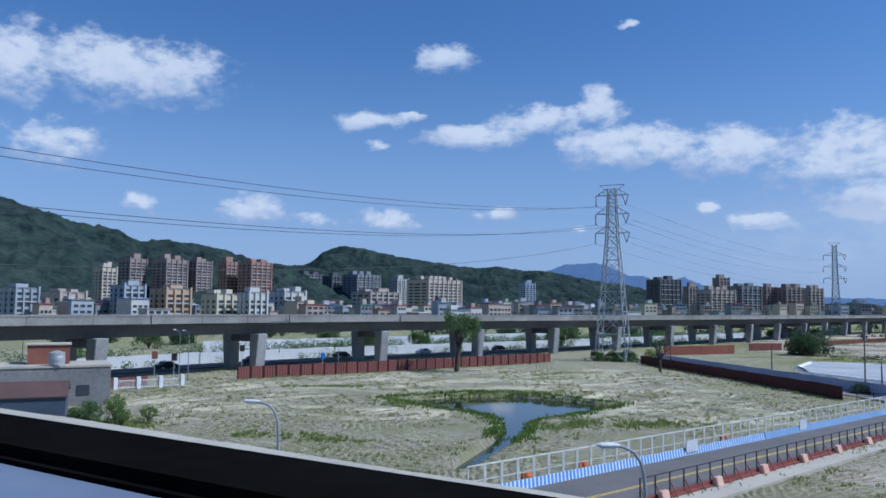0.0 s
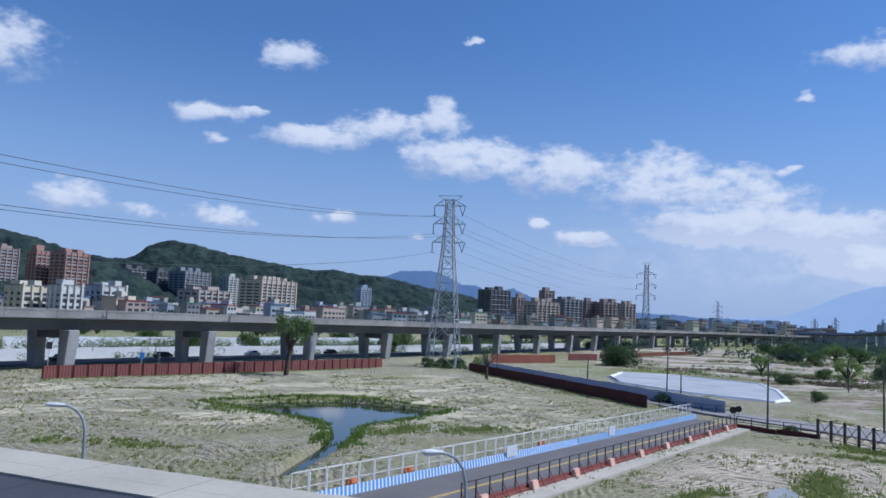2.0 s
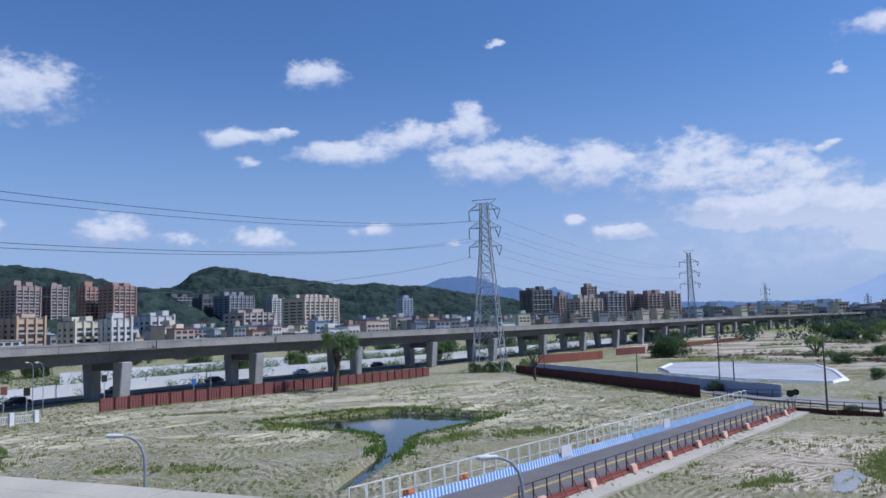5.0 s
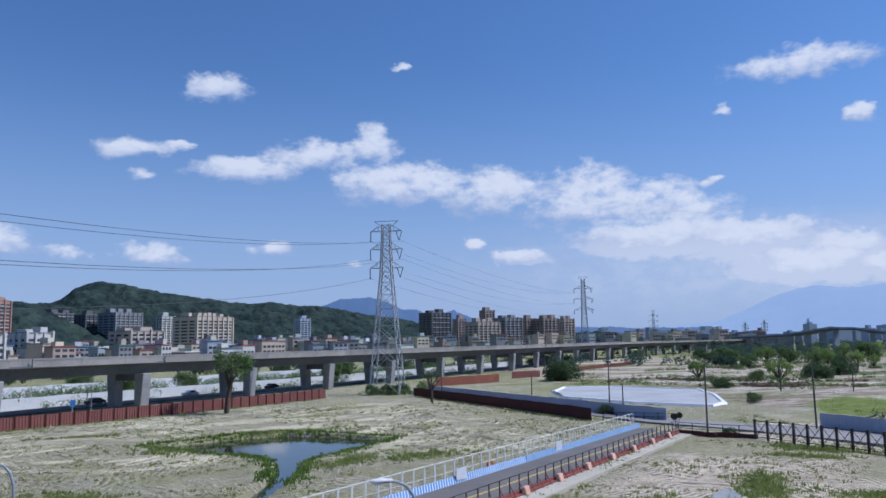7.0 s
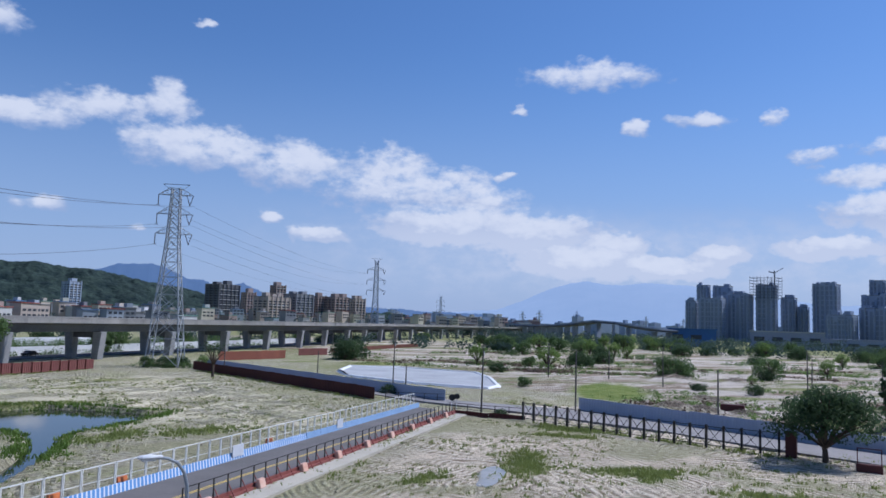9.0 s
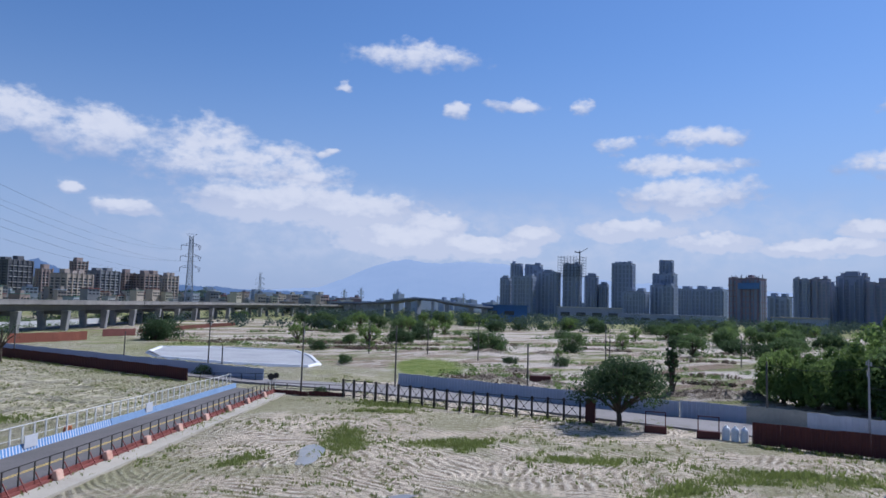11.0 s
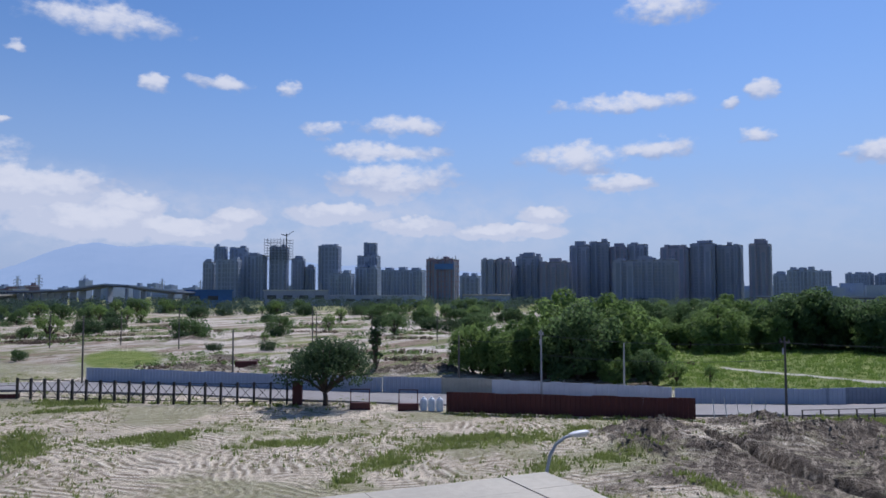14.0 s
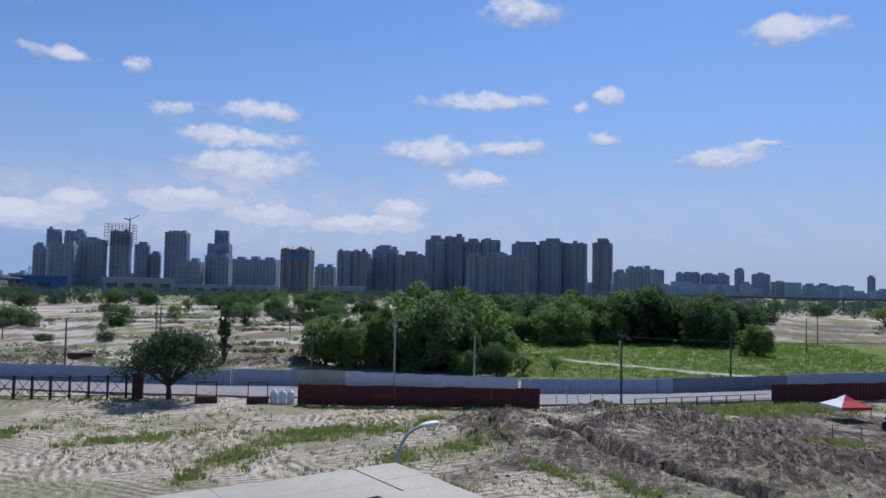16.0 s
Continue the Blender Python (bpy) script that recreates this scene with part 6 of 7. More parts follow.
def build_weeds():
    rng = random.Random(5)
    green, dry, reed, lush = [], [], [], []
    for gx, gy, a, b, turn in GRASS:
        if math.hypot(gx, gy) > 125 or a > 20:
            continue
        for k in range(int(min(700, a * b * 11))):
            u, v = rng.gauss(0, 0.5), rng.gauss(0, 0.5)
            c, s = math.cos(radians(turn)), math.sin(radians(turn))
            x, y = gx + u * a * c - v * b * s, gy + u * a * s + v * b * c
            if inside(x, y, POND) < -0.3:
                green.append((x, y, ground_z(x, y), rng.uniform(0.5, 1.2)))
    for i in range(len(POND)):
        (ax, ay), (bx, by) = POND[i], POND[(i + 1) % len(POND)]
        if ay < 74 and by < 74:
            continue
        for k in range(int(14 * math.hypot(bx - ax, by - ay))):
            q = rng.random()
            x, y = ax + (bx - ax) * q + rng.gauss(0, 0.7), ay + (by - ay) * q + rng.gauss(0, 0.7)
            if inside(x, y, POND) < 0.0:
                reed.append((x, y, ground_z(x, y), rng.uniform(0.7, 1.4)))
    for k in range(26000):
        x, y = rng.uniform(-45, 80), rng.uniform(-20, 150)
        if x > 48 and y < 12 and rng.random() < 0.75:
            continue
        if noise.noise((x * 0.09, y * 0.09, 5.0)) < -0.1 or inside(x, y, POND) > -0.5:
            continue
        if abs((x - 5) * 0.62 - (y - 50) * 0.785) < 6 or y < 26 - x * 0.75:
            continue
        (dry if rng.random() < 0.6 else green).append((x, y, ground_z(x, y), rng.uniform(0.35, 0.9)))
    for k in range(6000):
        x, y = rng.uniform(97, 190), rng.uniform(-55, 35)
        if y < 0.4 * (x - 95) + 6 and min(math.hypot(x - ax, y - ay) for ax, ay in PATH_POINTS) > 2.4:
            lush.append((x, y, ground_z(x, y), rng.uniform(0.8, 1.5)))
    for (ax, ay), (bx, by), n in (((71, 28), (75.6, 5), 160), ((62, 75), (70, 46), 160), ((-33, 124), (24, 172), 200), ((45, 168), (54, 106), 200), ((16, 50), (56, 83), 200), ((80, -6), (90, -22), 300)):
        for k in range(n):
            q = rng.random()
            x, y = ax + (bx - ax) * q + rng.gauss(-0.8, 0.5), ay + (by - ay) * q + rng.gauss(-0.5, 0.5)
            green.append((x, y, ground_z(x, y), rng.uniform(0.5, 1.1)))
    tufts("weeds", green, "patchy green weeds on the sandy ground", leafy(mat("weed_green", (0.25, 0.29, 0.09), (0.17, 0.21, 0.06), 0.8, 0.6, 4)), 9, 0.36, 1)
    tufts("dry_weeds", dry, "dry straw-coloured weeds on the sandy ground", leafy(mat("weed_dry", (0.50, 0.45, 0.26), (0.34, 0.32, 0.16), 0.9, 0.6, 4)), 6, 0.28, 2)
    tufts("reeds", reed, "green reeds round the pond", leafy(mat("reed_green", (0.16, 0.24, 0.05), (0.09, 0.15, 0.03), 0.7, 0.6, 4)), 9, 0.3, 3)
    tufts("tall_grass", lush, "lush bright grass on the open lot", leafy(mat("grass_bright", (0.20, 0.285, 0.06), (0.14, 0.21, 0.045), 0.8, 0.1, 1)), 8, 0.4, 4)


build_weeds()


def stalks():
    """Pale dead stalks trodden flat over the field, one object of stuff."""
    rng = random.Random(19)
    verts, faces = [], []
    for k in range(9000):
        x, y = rng.uniform(-42, 62), rng.uniform(30, 152)
        side = (x - 2) * 0.62 - (y - 47.6) * 0.785
        if side > -1.5 and rng.random() < 0.8 or inside(x, y, POND) > -0.6 or -2 < side < 12 and x < 60 or noise.noise((x * 0.07, y * 0.07, 8.0)) < -0.25:
            continue
        a = noise.noise((x * 0.05, y * 0.05, 1.0)) * 5 + rng.gauss(0, 0.5)
        n, w = rng.uniform(0.6, 1.8), rng.uniform(0.02, 0.045)
        dx, dy, z = math.cos(a), math.sin(a), ground_z(x, y)
        j = len(verts)
        for u, lift in ((-0.5, 0.02), (0.0, rng.uniform(0.08, 0.22)), (0.5, 0.02)):
            bend = 0.15 * n * (0.25 - u * u)
            for q in (-w, w):
                verts.append((x + dx * u * n - dy * (q + bend), y + dy * u * n + dx * (q + bend), z + lift))
        faces += [(j, j + 1, j + 3, j + 2), (j + 2, j + 3, j + 5, j + 4)]
    me = bpy.data.meshes.new("dead_stalks")
    me.from_pydata(verts, [], faces)
    me.materials.append(mat("dead_stalk", (0.60, 0.54, 0.38), (0.36, 0.33, 0.20), 0.9, 0.6, 3.0))
    tagged(new("dead_stalks", me), "pale dead stalks lying flat over the field", "plants", kind="stuff")


stalks()


def wheel_tracks():
    """Ridges of pressed earth beside wheel ruts, in bundles that bend together, one object of stuff."""
    rng = random.Random(57)
    verts, faces = [], []

    def heading(x, y, k):
        return k + 1.1 * noise.noise((x * 0.03, y * 0.03, k))
    for b in range(520):
        x0, y0 = rng.uniform(-40, 45), rng.uniform(80, 150)
        k = rng.choice((0.3, 0.75, 2.2, -0.5)) + rng.gauss(0, 0.25)
        gap, n = rng.uniform(0.32, 0.6), rng.randint(2, 7)
        length = rng.uniform(4, 17)
        for q in range(n):
            u = heading(x0, y0, k)
            x, y = x0 - math.sin(u) * gap * q + rng.gauss(0, 0.1), y0 + math.cos(u) * gap * q + rng.gauss(0, 0.1)
            x, y = x + math.cos(u) * rng.uniform(0, 2), y + math.sin(u) * rng.uniform(0, 2)
            w, h, prev = rng.uniform(0.06, 0.13), rng.uniform(0.03, 0.09), None
            for i in range(int(length * rng.uniform(0.5, 1.0) / 0.8)):
                u = heading(x, y, k)
                x, y = x + math.cos(u) * 0.8, y + math.sin(u) * 0.8
                side = (x - 2) * 0.62 - (y - 47.6) * 0.785
                if side > -3 or y < 78 or y > 148 + x * 0.85 or x > 42 or rng.random() < 0.05 or inside(x, y, POND) > -1.0:
                    prev = None
                    continue
                z, f = ground_z(x, y), rng.uniform(0.5, 1.2)
                j = len(verts)
                verts += [(x + math.sin(u) * w, y - math.cos(u) * w, z - 0.03), (x, y, z + h * f), (x - math.sin(u) * w, y + math.cos(u) * w, z - 0.03)]
                if prev is not None:
                    faces += [(prev, j, j + 1, prev + 1), (prev + 1, j + 1, j + 2, prev + 2)]
                prev = j
    me = bpy.data.meshes.new("wheel_tracks")
    me.from_pydata(verts, [], faces)
    me.materials.append(mat("pressed_sand", (0.54, 0.49, 0.365), (0.36, 0.33, 0.225), 0.95, 0.25, 2.5, 0.4))
    tagged(new("wheel_tracks", me), "bending ridges of pale earth beside wheel ruts", "tracks", kind="stuff")


wheel_tracks()


def scrub():
    """Low scrub in strips over the cleared ground, with brown spoil between."""
    rng = random.Random(15)
    green, spoil = [], []
    for k in range(150):
        a, d = rng.uniform(27, 84), 112 + 240 * rng.random()
        x0, y0 = polar(a, d)
        if x0 < 88 or (x0 < 112 and 110 < y0 < 178):
            continue
        turn, length = radians(a) + rng.uniform(-0.35, 0.35), rng.uniform(5, 26)
        brown = rng.random() < 0.4
        for q in range(int(length * 2.2)):
            u = rng.uniform(-0.5, 0.5) * length
            x, y = x0 + u * math.cos(turn) + rng.gauss(0, 0.8), y0 - u * math.sin(turn) + rng.gauss(0, 0.8)
            s = rng.uniform(0.25, 0.75)
            (spoil if brown else green).append((x, y, 0.1 + s * 0.3, s))
    tagged(new("scrub", leaf_mesh("scrub", LEAVES[2], green, 46000, 0.17, 61)), "low green scrub in strips on cleared ground", "scrub", kind="stuff")
    tagged(new("spoil", leaf_mesh("spoil", mat("brown_spoil", (0.22, 0.16, 0.11), (0.13, 0.095, 0.07), 0.95, 0.8, 5), spoil, 30000, 0.22, 62)), "ridges of brown spoil and broken branches", "spoil", kind="stuff")


scrub()


def hedge():
    """Shrubs along the street behind the viaduct and at the foot of the pylon."""
    rng = random.Random(33)
    clumps = []
    for line, n, spread in ((offset_line(PIERS[1:13], 19.9), 420, 0.5), (offset_line(PIERS[1:13], 28.0), 520, 3.5), (offset_line(PIERS[2:12], 44.0), 500, 6.0)):
        pts = along(line, 1.0)
        for k in range(n):
            p, _ = rng.choice(pts)
            if noise.noise((p.x * 0.05, p.y * 0.05, 9.0)) < -0.05:
                continue
            s = rng.uniform(0.5, 1.1) if spread < 1 else rng.uniform(1.0, 2.4)
            clumps.append((p.x + rng.gauss(0, spread), p.y + rng.gauss(0, spread), s * 0.8, s))
    for k in range(40):
        s = rng.uniform(0.5, 1.2)
        clumps.append((40.4 + rng.gauss(0, 4.5), 177 + rng.gauss(0, 2.0), s * 0.7, s))
    tagged(new("hedge", leaf_mesh("hedge", LEAVES[0], clumps, 60000, 0.2, 71)), "rows of green shrubs behind the viaduct", "shrubs", kind="stuff")


hedge()

# ---- site odds and ends ----
def pad(outline, z, label, material, name="site_slab"):
    bm = bmesh.new()
    lo = [bm.verts.new((x, y, -0.3)) for x, y in outline]
    cx, cy = sum(p[0] for p in outline) / len(outline), sum(p[1] for p in outline) / len(outline)
    hi = [bm.verts.new((cx + (x - cx) * 0.96, cy + (y - cy) * 0.96, z)) for x, y in outline]
    bm.faces.new(hi)
    for i in range(len(lo)):
        bm.faces.new((lo[i], lo[(i + 1) % len(lo)], hi[(i + 1) % len(lo)], hi[i]))
    return tagged(part(name, bm, material), label, "slab")


SLAB = [(71, 148), (76, 163), (86, 178), (97, 173), (108, 153), (100, 136), (90, 120), (84, 115), (76, 128)]
slab = pad(SLAB, 0.22, "pale grey sheeted ground slab on the building site", mat("pale_sheeting", (0.40, 0.41, 0.42), (0.27, 0.28, 0.29), 0.8, 0.12, 1.5, 0.3, bump_scale=2))
part("bund", sweep(SLAB + SLAB[:2], [(-0.9, -0.2), (0.9, -0.2), (0.3, 0.42), (-0.3, 0.42)]), mat("white_sheeting", (0.72, 0.73, 0.74), (0.55, 0.56, 0.58), 0.7, 0.3, 2.0, 0.4, bump_scale=2), slab, "white sheeted bund")


def blob(cx, cy, a, b, turn, seed):
    pts = []
    for k in range(36):
        t = k * 2 * math.pi / 36
        r = 1 + 0.45 * noise.noise((math.cos(t) * 1.3, math.sin(t) * 1.3, seed))
        u, v, c, s = a * r * math.cos(t), b * r * math.sin(t), math.cos(radians(turn)), math.sin(radians(turn))
        pts.append((cx + u * c - v * s, cy + u * s + v * c))
    return pts


build_pond("puddle", blob(36.6, 49.6, 4.6, 1.0, 48, 3.0), ground_z(36.6, 49.4) + 0.10, "shallow rain puddle reflecting the sky")
build_pond("puddle", blob(32.9, 35.0, 1.2, 0.45, -10, 5.0), ground_z(32.9, 35.0) + 0.08, "small rain puddle in the ruts")

RUBBLE = mat("broken_earth", (0.24, 0.20, 0.15), (0.11, 0.09, 0.067), 0.95, 1.5, 9, per_object=0.0)


def rubble():
    rng = random.Random(90)
    spots = []
    for hx, hy, hr, hh in HEAPS:
        for k in range(int(26 * hr)):
            spots.append((hx + rng.gauss(0, hr * 0.55), hy + rng.gauss(0, hr * 0.55), rng.uniform(0.05, 0.15)))
    for k in range(500):
        spots.append((rng.uniform(46, 82), rng.uniform(-22, 8), rng.uniform(0.05, 0.15)))
    for k in range(700):
        spots.append((rng.uniform(-30, 66), rng.uniform(28, 120), rng.uniform(0.04, 0.11)))
    verts, faces = [], []
    shape = [(1, 0, 0), (-1, 0, 0), (0, 1, 0), (0, -1, 0), (0, 0, 0.8), (0, 0, -0.6)]
    tris = [(0, 2, 4), (2, 1, 4), (1, 3, 4), (3, 0, 4), (2, 0, 5), (1, 2, 5), (3, 1, 5), (0, 3, 5)]
    for x, y, r in spots:
        if inside(x, y, POND) > -1 or abs((x - 5) * 0.62 - (y - 50) * 0.785) < 6.5:
            continue
        z, k, a = ground_z(x, y), len(verts), rng.uniform(0, 6.28)
        c, s = math.cos(a), math.sin(a)
        for p in shape:
            q = [v * r * rng.uniform(0.6, 1.5) for v in p]
            verts.append((x + q[0] * c - q[1] * s, y + q[0] * s + q[1] * c, z + q[2] + 0.02))
        faces += [tuple(k + i for i in t) for t in tris]
    me = bpy.data.meshes.new("rubble")
    me.from_pydata(verts, [], faces)
    me.materials.append(RUBBLE)
    tagged(new("rubble", me), "clods and stones strewn over the ground", "rubble", kind="stuff")


rubble()


def gate_frame(x, y, turn):
    g = thing("gate_frame", pose(x, y, 0, 0, 0, turn), "rusty steel gate frame on a red footing", "gate", "gate frames")
    bm = bmesh.new()
    for k in (-0.95, 0.95):
        bar(bm, (k, 0, 0), (k, 0, 2.1), 0.09)
    bar(bm, (-1, 0, 2.1), (1, 0, 2.1), 0.09)
    part("frame", bm, RUST, g)
    bm = bmesh.new()
    tri_box(bm, -1.05, 1.05, -0.3, 0.3, -0.1, 0.75)
    bmesh.ops.bevel(bm, geom=bm.edges[:], offset=0.04, segments=1, affect="EDGES")
    part("footing", bm, RUST, g)


gate_frame(69.4, 37.2, -65)
gate_frame(70.8, 32.4, -70)
TANK = mat("white_tank_plastic", (0.72, 0.74, 0.76), (0.6, 0.62, 0.65), 0.5, 1, 6)
for k in range(3):
    bm = bmesh.new()
    tube(bm, [(0, 0, -0.05), (0, 0, 0.1), (0, 0, 1.25), (0, 0, 1.5), (0, 0, 1.62)], [0.42, 0.46, 0.46, 0.34, 0.12], 14)
    t = tagged(part("water_tank", bm, TANK, m=pose(71.3 + 0.2 * k, 30.9 - 0.8 * k, 0.05) @ Matrix.Scale(0.8, 4)), "white plastic water tank beside the hoarding", "tank", "water tanks")
    bm = bmesh.new()
    tube(bm, [(0, 0, 1.6), (0, 0, 1.74)], 0.16, 10)
    part("lid", bm, TANK, t)


def tent(x, y):
    t = thing("canopy_tent", pose(x, y, 0, 0, 0, 20), "small red and white peaked canopy tent", "tent")
    white, red = mat("white_canvas", (0.75, 0.75, 0.75), (0.65, 0.65, 0.66), 0.8, 1, 6), mat("red_canvas", (0.55, 0.04, 0.05), (0.45, 0.03, 0.04), 0.8, 1, 6)
    r, z0, z1 = 1.6, 1.35, 2.35
    ring = [(-r, -r), (r, -r), (r, r), (-r, r)]
    for i in range(4):
        bm = bmesh.new()
        a, b = ring[i], ring[(i + 1) % 4]
        pts = [(*a, z0), (*b, z0), (b[0] * 0.4, b[1] * 0.4, z0 + 0.5), (0, 0, z1), (a[0] * 0.4, a[1] * 0.4, z0 + 0.5)]
        top = [bm.verts.new(p) for p in pts]
        low = [bm.verts.new((p[0], p[1], p[2] - 0.05)) for p in pts]
        bm.faces.new(top)
        bm.faces.new(low[::-1])
        v = [bm.verts.new((*a, z0 - 0.25)), bm.verts.new((*b, z0 - 0.25))]
        bm.faces.new((top[0], top[1], v[1], v[0]))
        part("canopy_panel", bm, red if i in (0, 3) else white, t, "red canvas" if i in (0, 3) else "white canvas")
        bm = bmesh.new()
        tube(bm, [(a[0] * 0.97, a[1] * 0.97, 0), (a[0] * 0.97, a[1] * 0.97, z0)], 0.04, 6)
        part("leg", bm, STEEL, t)


tent(79.5, -24.2)
for x, y, w, h in ((74.5, -26.5, 1.6, 0.8), (77.0, -27.5, 1.2, 0.7), (75.5, -28.8, 1.0, 0.9)):
    bm = bmesh.new()
    tri_box(bm, -w / 2, w / 2, -0.4, 0.4, 0, h)
    bmesh.ops.bevel(bm, geom=bm.edges[:], offset=0.08, segments=2, affect="EDGES")
    for q in bm.verts:
        q.co.x += 0.15 * math.sin(q.co.y * 7) * (q.co.z > h * 0.5)
    tagged(part("tool_crate", bm, DARK_PAINT, m=pose(x, y, 0, 0, 0, x * 40)), "dark crate of tools beside the tent", "crate", "tool crates")
pipe_rail("railing", [(69, -20), (63, -30)], 2.2, 1.1, DARK_PAINT, "thin dark rope railing round the pit", 2, 0.03)
for k in range(5):
    bm = bmesh.new()
    tube(bm, [(0, 0, -0.1), (0.05, 0, 1.2), (0.12, 0.05, 1.9 + 0.15 * (k % 2))], [0.05, 0.045, 0.04], 6)
    tagged(part("pipe", bm, CAP, m=pose(76.6 + 0.35 * k, 3.2 - 1.1 * k, 0.1, 4 * (k % 3) - 4, 5, k * 50)), "upright pale plastic pipe in the verge", "pipe", "verge pipes")
bm = bmesh.new()
tri_box(bm, -1.7, 1.7, -0.7, 0.7, 0, 1.1)
bmesh.ops.bevel(bm, geom=bm.edges[:], offset=0.05, segments=1, affect="EDGES")
tagged(part("skip", bm, RUST, m=pose(100, 74, 0.1, 0, 0, -60)), "rusty steel skip among the rubble", "skip")


def round_sign(x, y, h, r, label, material):
    s = thing("round_sign", pose(x, y, 0, 0, 0, -25), label, "sign", "round signs")
    bm = bmesh.new()
    tube(bm, [(0, 0, -0.2), (0, 0, h)], 0.05, 8)
    part("post", bm, STEEL, s)
    bm = bmesh.new()
    tube(bm, [(0, -0.05, h - r), (0, -0.09, h - r)], r, 18)
    part("plate", bm, material, s)


round_sign(58.2, 88.0, 2.3, 0.45, "dark round traffic mirror at the bend", DARK_PAINT)
round_sign(59.4, 88.6, 2.3, 0.4, "dark round road sign at the bend", DARK_PAINT)

# ---- the low house by the field ----
BRICK_RED = mat("red_brown_render", (0.24, 0.10, 0.07), (0.18, 0.075, 0.055), 0.9, 0.4, 4, 0.2)
DARK_ROOF = mat("brown_sheet_roof", (0.11, 0.065, 0.055), (0.08, 0.05, 0.045), 0.7, 0.5, 4)


def low_house():
    h = thing("low_house", pose(-48.5, 93, 0, 0, 0, 28), "low grey rendered house with a red roof room", "building")
    boxed("wall", CONCRETE, h, -1, 0, -0.3, 16, 8, 4.8)
    boxed("roof", PALE_CONCRETE, h, -1, 0, 4.5, 16.2, 8.2, 0.25)
    boxed("roof_room", BRICK_RED, h, 0.2, 1.0, 4.75, 4.6, 4.0, 2.3)
    boxed("roof_slab", PALE_CONCRETE, h, 0.2, 1.0, 7.05, 5.0, 4.4, 0.15)
    for k in (-5, -2, 4):
        boxed("window", WINDOW, h, k, -4.0, 1.2, 1.4, 0.15, 1.2)
    bm = bmesh.new()
    tube(bm, [(0, 0, 0), (0, 0, 0.15), (0, 0, 0.5), (0, 0, 0.55), (0, 0, 1.0), (0, 0, 1.05), (0, 0, 1.5), (0, 0, 1.75)], [0.85, 0.9, 0.9, 0.94, 0.94, 0.9, 0.9, 0.25], 20)
    tank = tagged(part("roof_tank", bm, STEEL, m=pose(-46.0, 90.5, 4.75)), "round stainless steel water tank on the roof", "tank")
    bm = bmesh.new()
    for k in (-0.7, 0.7):
        bar(bm, (k, -0.7, -0.02), (k, 0.7, -0.02), 0.12)
    part("stand", bm, STEEL, tank)
    shed = thing("shed", pose(-46, 83.5, 0, 0, 0, 24), "shed with a brown sheet roof", "shed")
    bm = bmesh.new()
    v = [bm.verts.new(p) for p in ((-6, -3.2, 2.0), (4.6, -3.2, 2.0), (4.6, 0, 3.4), (-6, 0, 3.4), (-6, 3.2, 2.2), (4.6, 3.2, 2.2))]
    bm.faces.new((v[0], v[1], v[2], v[3]))
    bm.faces.new((v[3], v[2], v[5], v[4]))
    ext = bmesh.ops.extrude_face_region(bm, geom=bm.faces[:])
    for q in ext["geom"]:
        if isinstance(q, bmesh.types.BMVert):
            q.co.z += 0.12
    part("roof", bm, DARK_ROOF, shed)
    boxed("wall", mat("dark_blue_sheet", (0.07, 0.09, 0.13), (0.05, 0.07, 0.1), 0.6, 0.4, 3), shed, -0.7, 0, -0.2, 10.2, 6.0, 2.3)


low_house()
WHITE_RAIL = mat("white_railing_paint", (0.68, 0.69, 0.70), (0.55, 0.56, 0.58), 0.6, 1, 6)


def white_fence():
    f = thing("ornamental_fence", pose(0, 0, 0), "white ornamental fence with square posts", "fence")
    for i, (p, a) in enumerate(along([(-46.5, 108.2), (-38.8, 114.5)], 3.2)):
        boxed("post", WHITE_RAIL, f, p.x, p.y, -0.2, 0.55, 0.55, 1.9, math.degrees(a))
        if i < 3:
            bm = bmesh.new()
            for z in (0.2, 1.2):
                bar(bm, (0.2, 0, z), (3.0, 0, z), 0.1)
            for k in range(9):
                bar(bm, (0.25 + k * 0.3, 0, 0.2), (0.45 + k * 0.3, 0, 1.2), 0.06)
            part("lattice", bm, WHITE_RAIL, f, m=pose(p.x, p.y, 0, 0, 0, math.degrees(a)))


white_fence()

# ---- below and behind the viaduct ----
WHITE_SHEET = mat("white_sheet", (0.58, 0.60, 0.62), (0.48, 0.5, 0.53), 0.6, 0.1, 1)
panel_fence("site_wall", offset_line(PIERS[1:13], 21.0), 4.0, 2.4, WHITE_SHEET, "long white sheet wall behind the viaduct", rib=0.03, posts=False)
tagged(part("road_viaduct", sweep(PIERS[:14], [(10.5, -0.3), (19.5, -0.3), (19.5, 0.2), (10.5, 0.2)]), ASPHALT), "asphalt street behind the viaduct piers", "road", kind="structure")
panel_fence("site_wall", [(-60, 190), (-10, 240), (40, 290)], 5.0, 3.2, WHITE_SHEET, "white sheet wall on the far site", rib=0.03, posts=False)
panel_fence("hoarding", [(-52, 107), (-45.5, 114)], 2.2, 1.3, RED_PAINT, "low red hoarding beside the fence", posts=False)


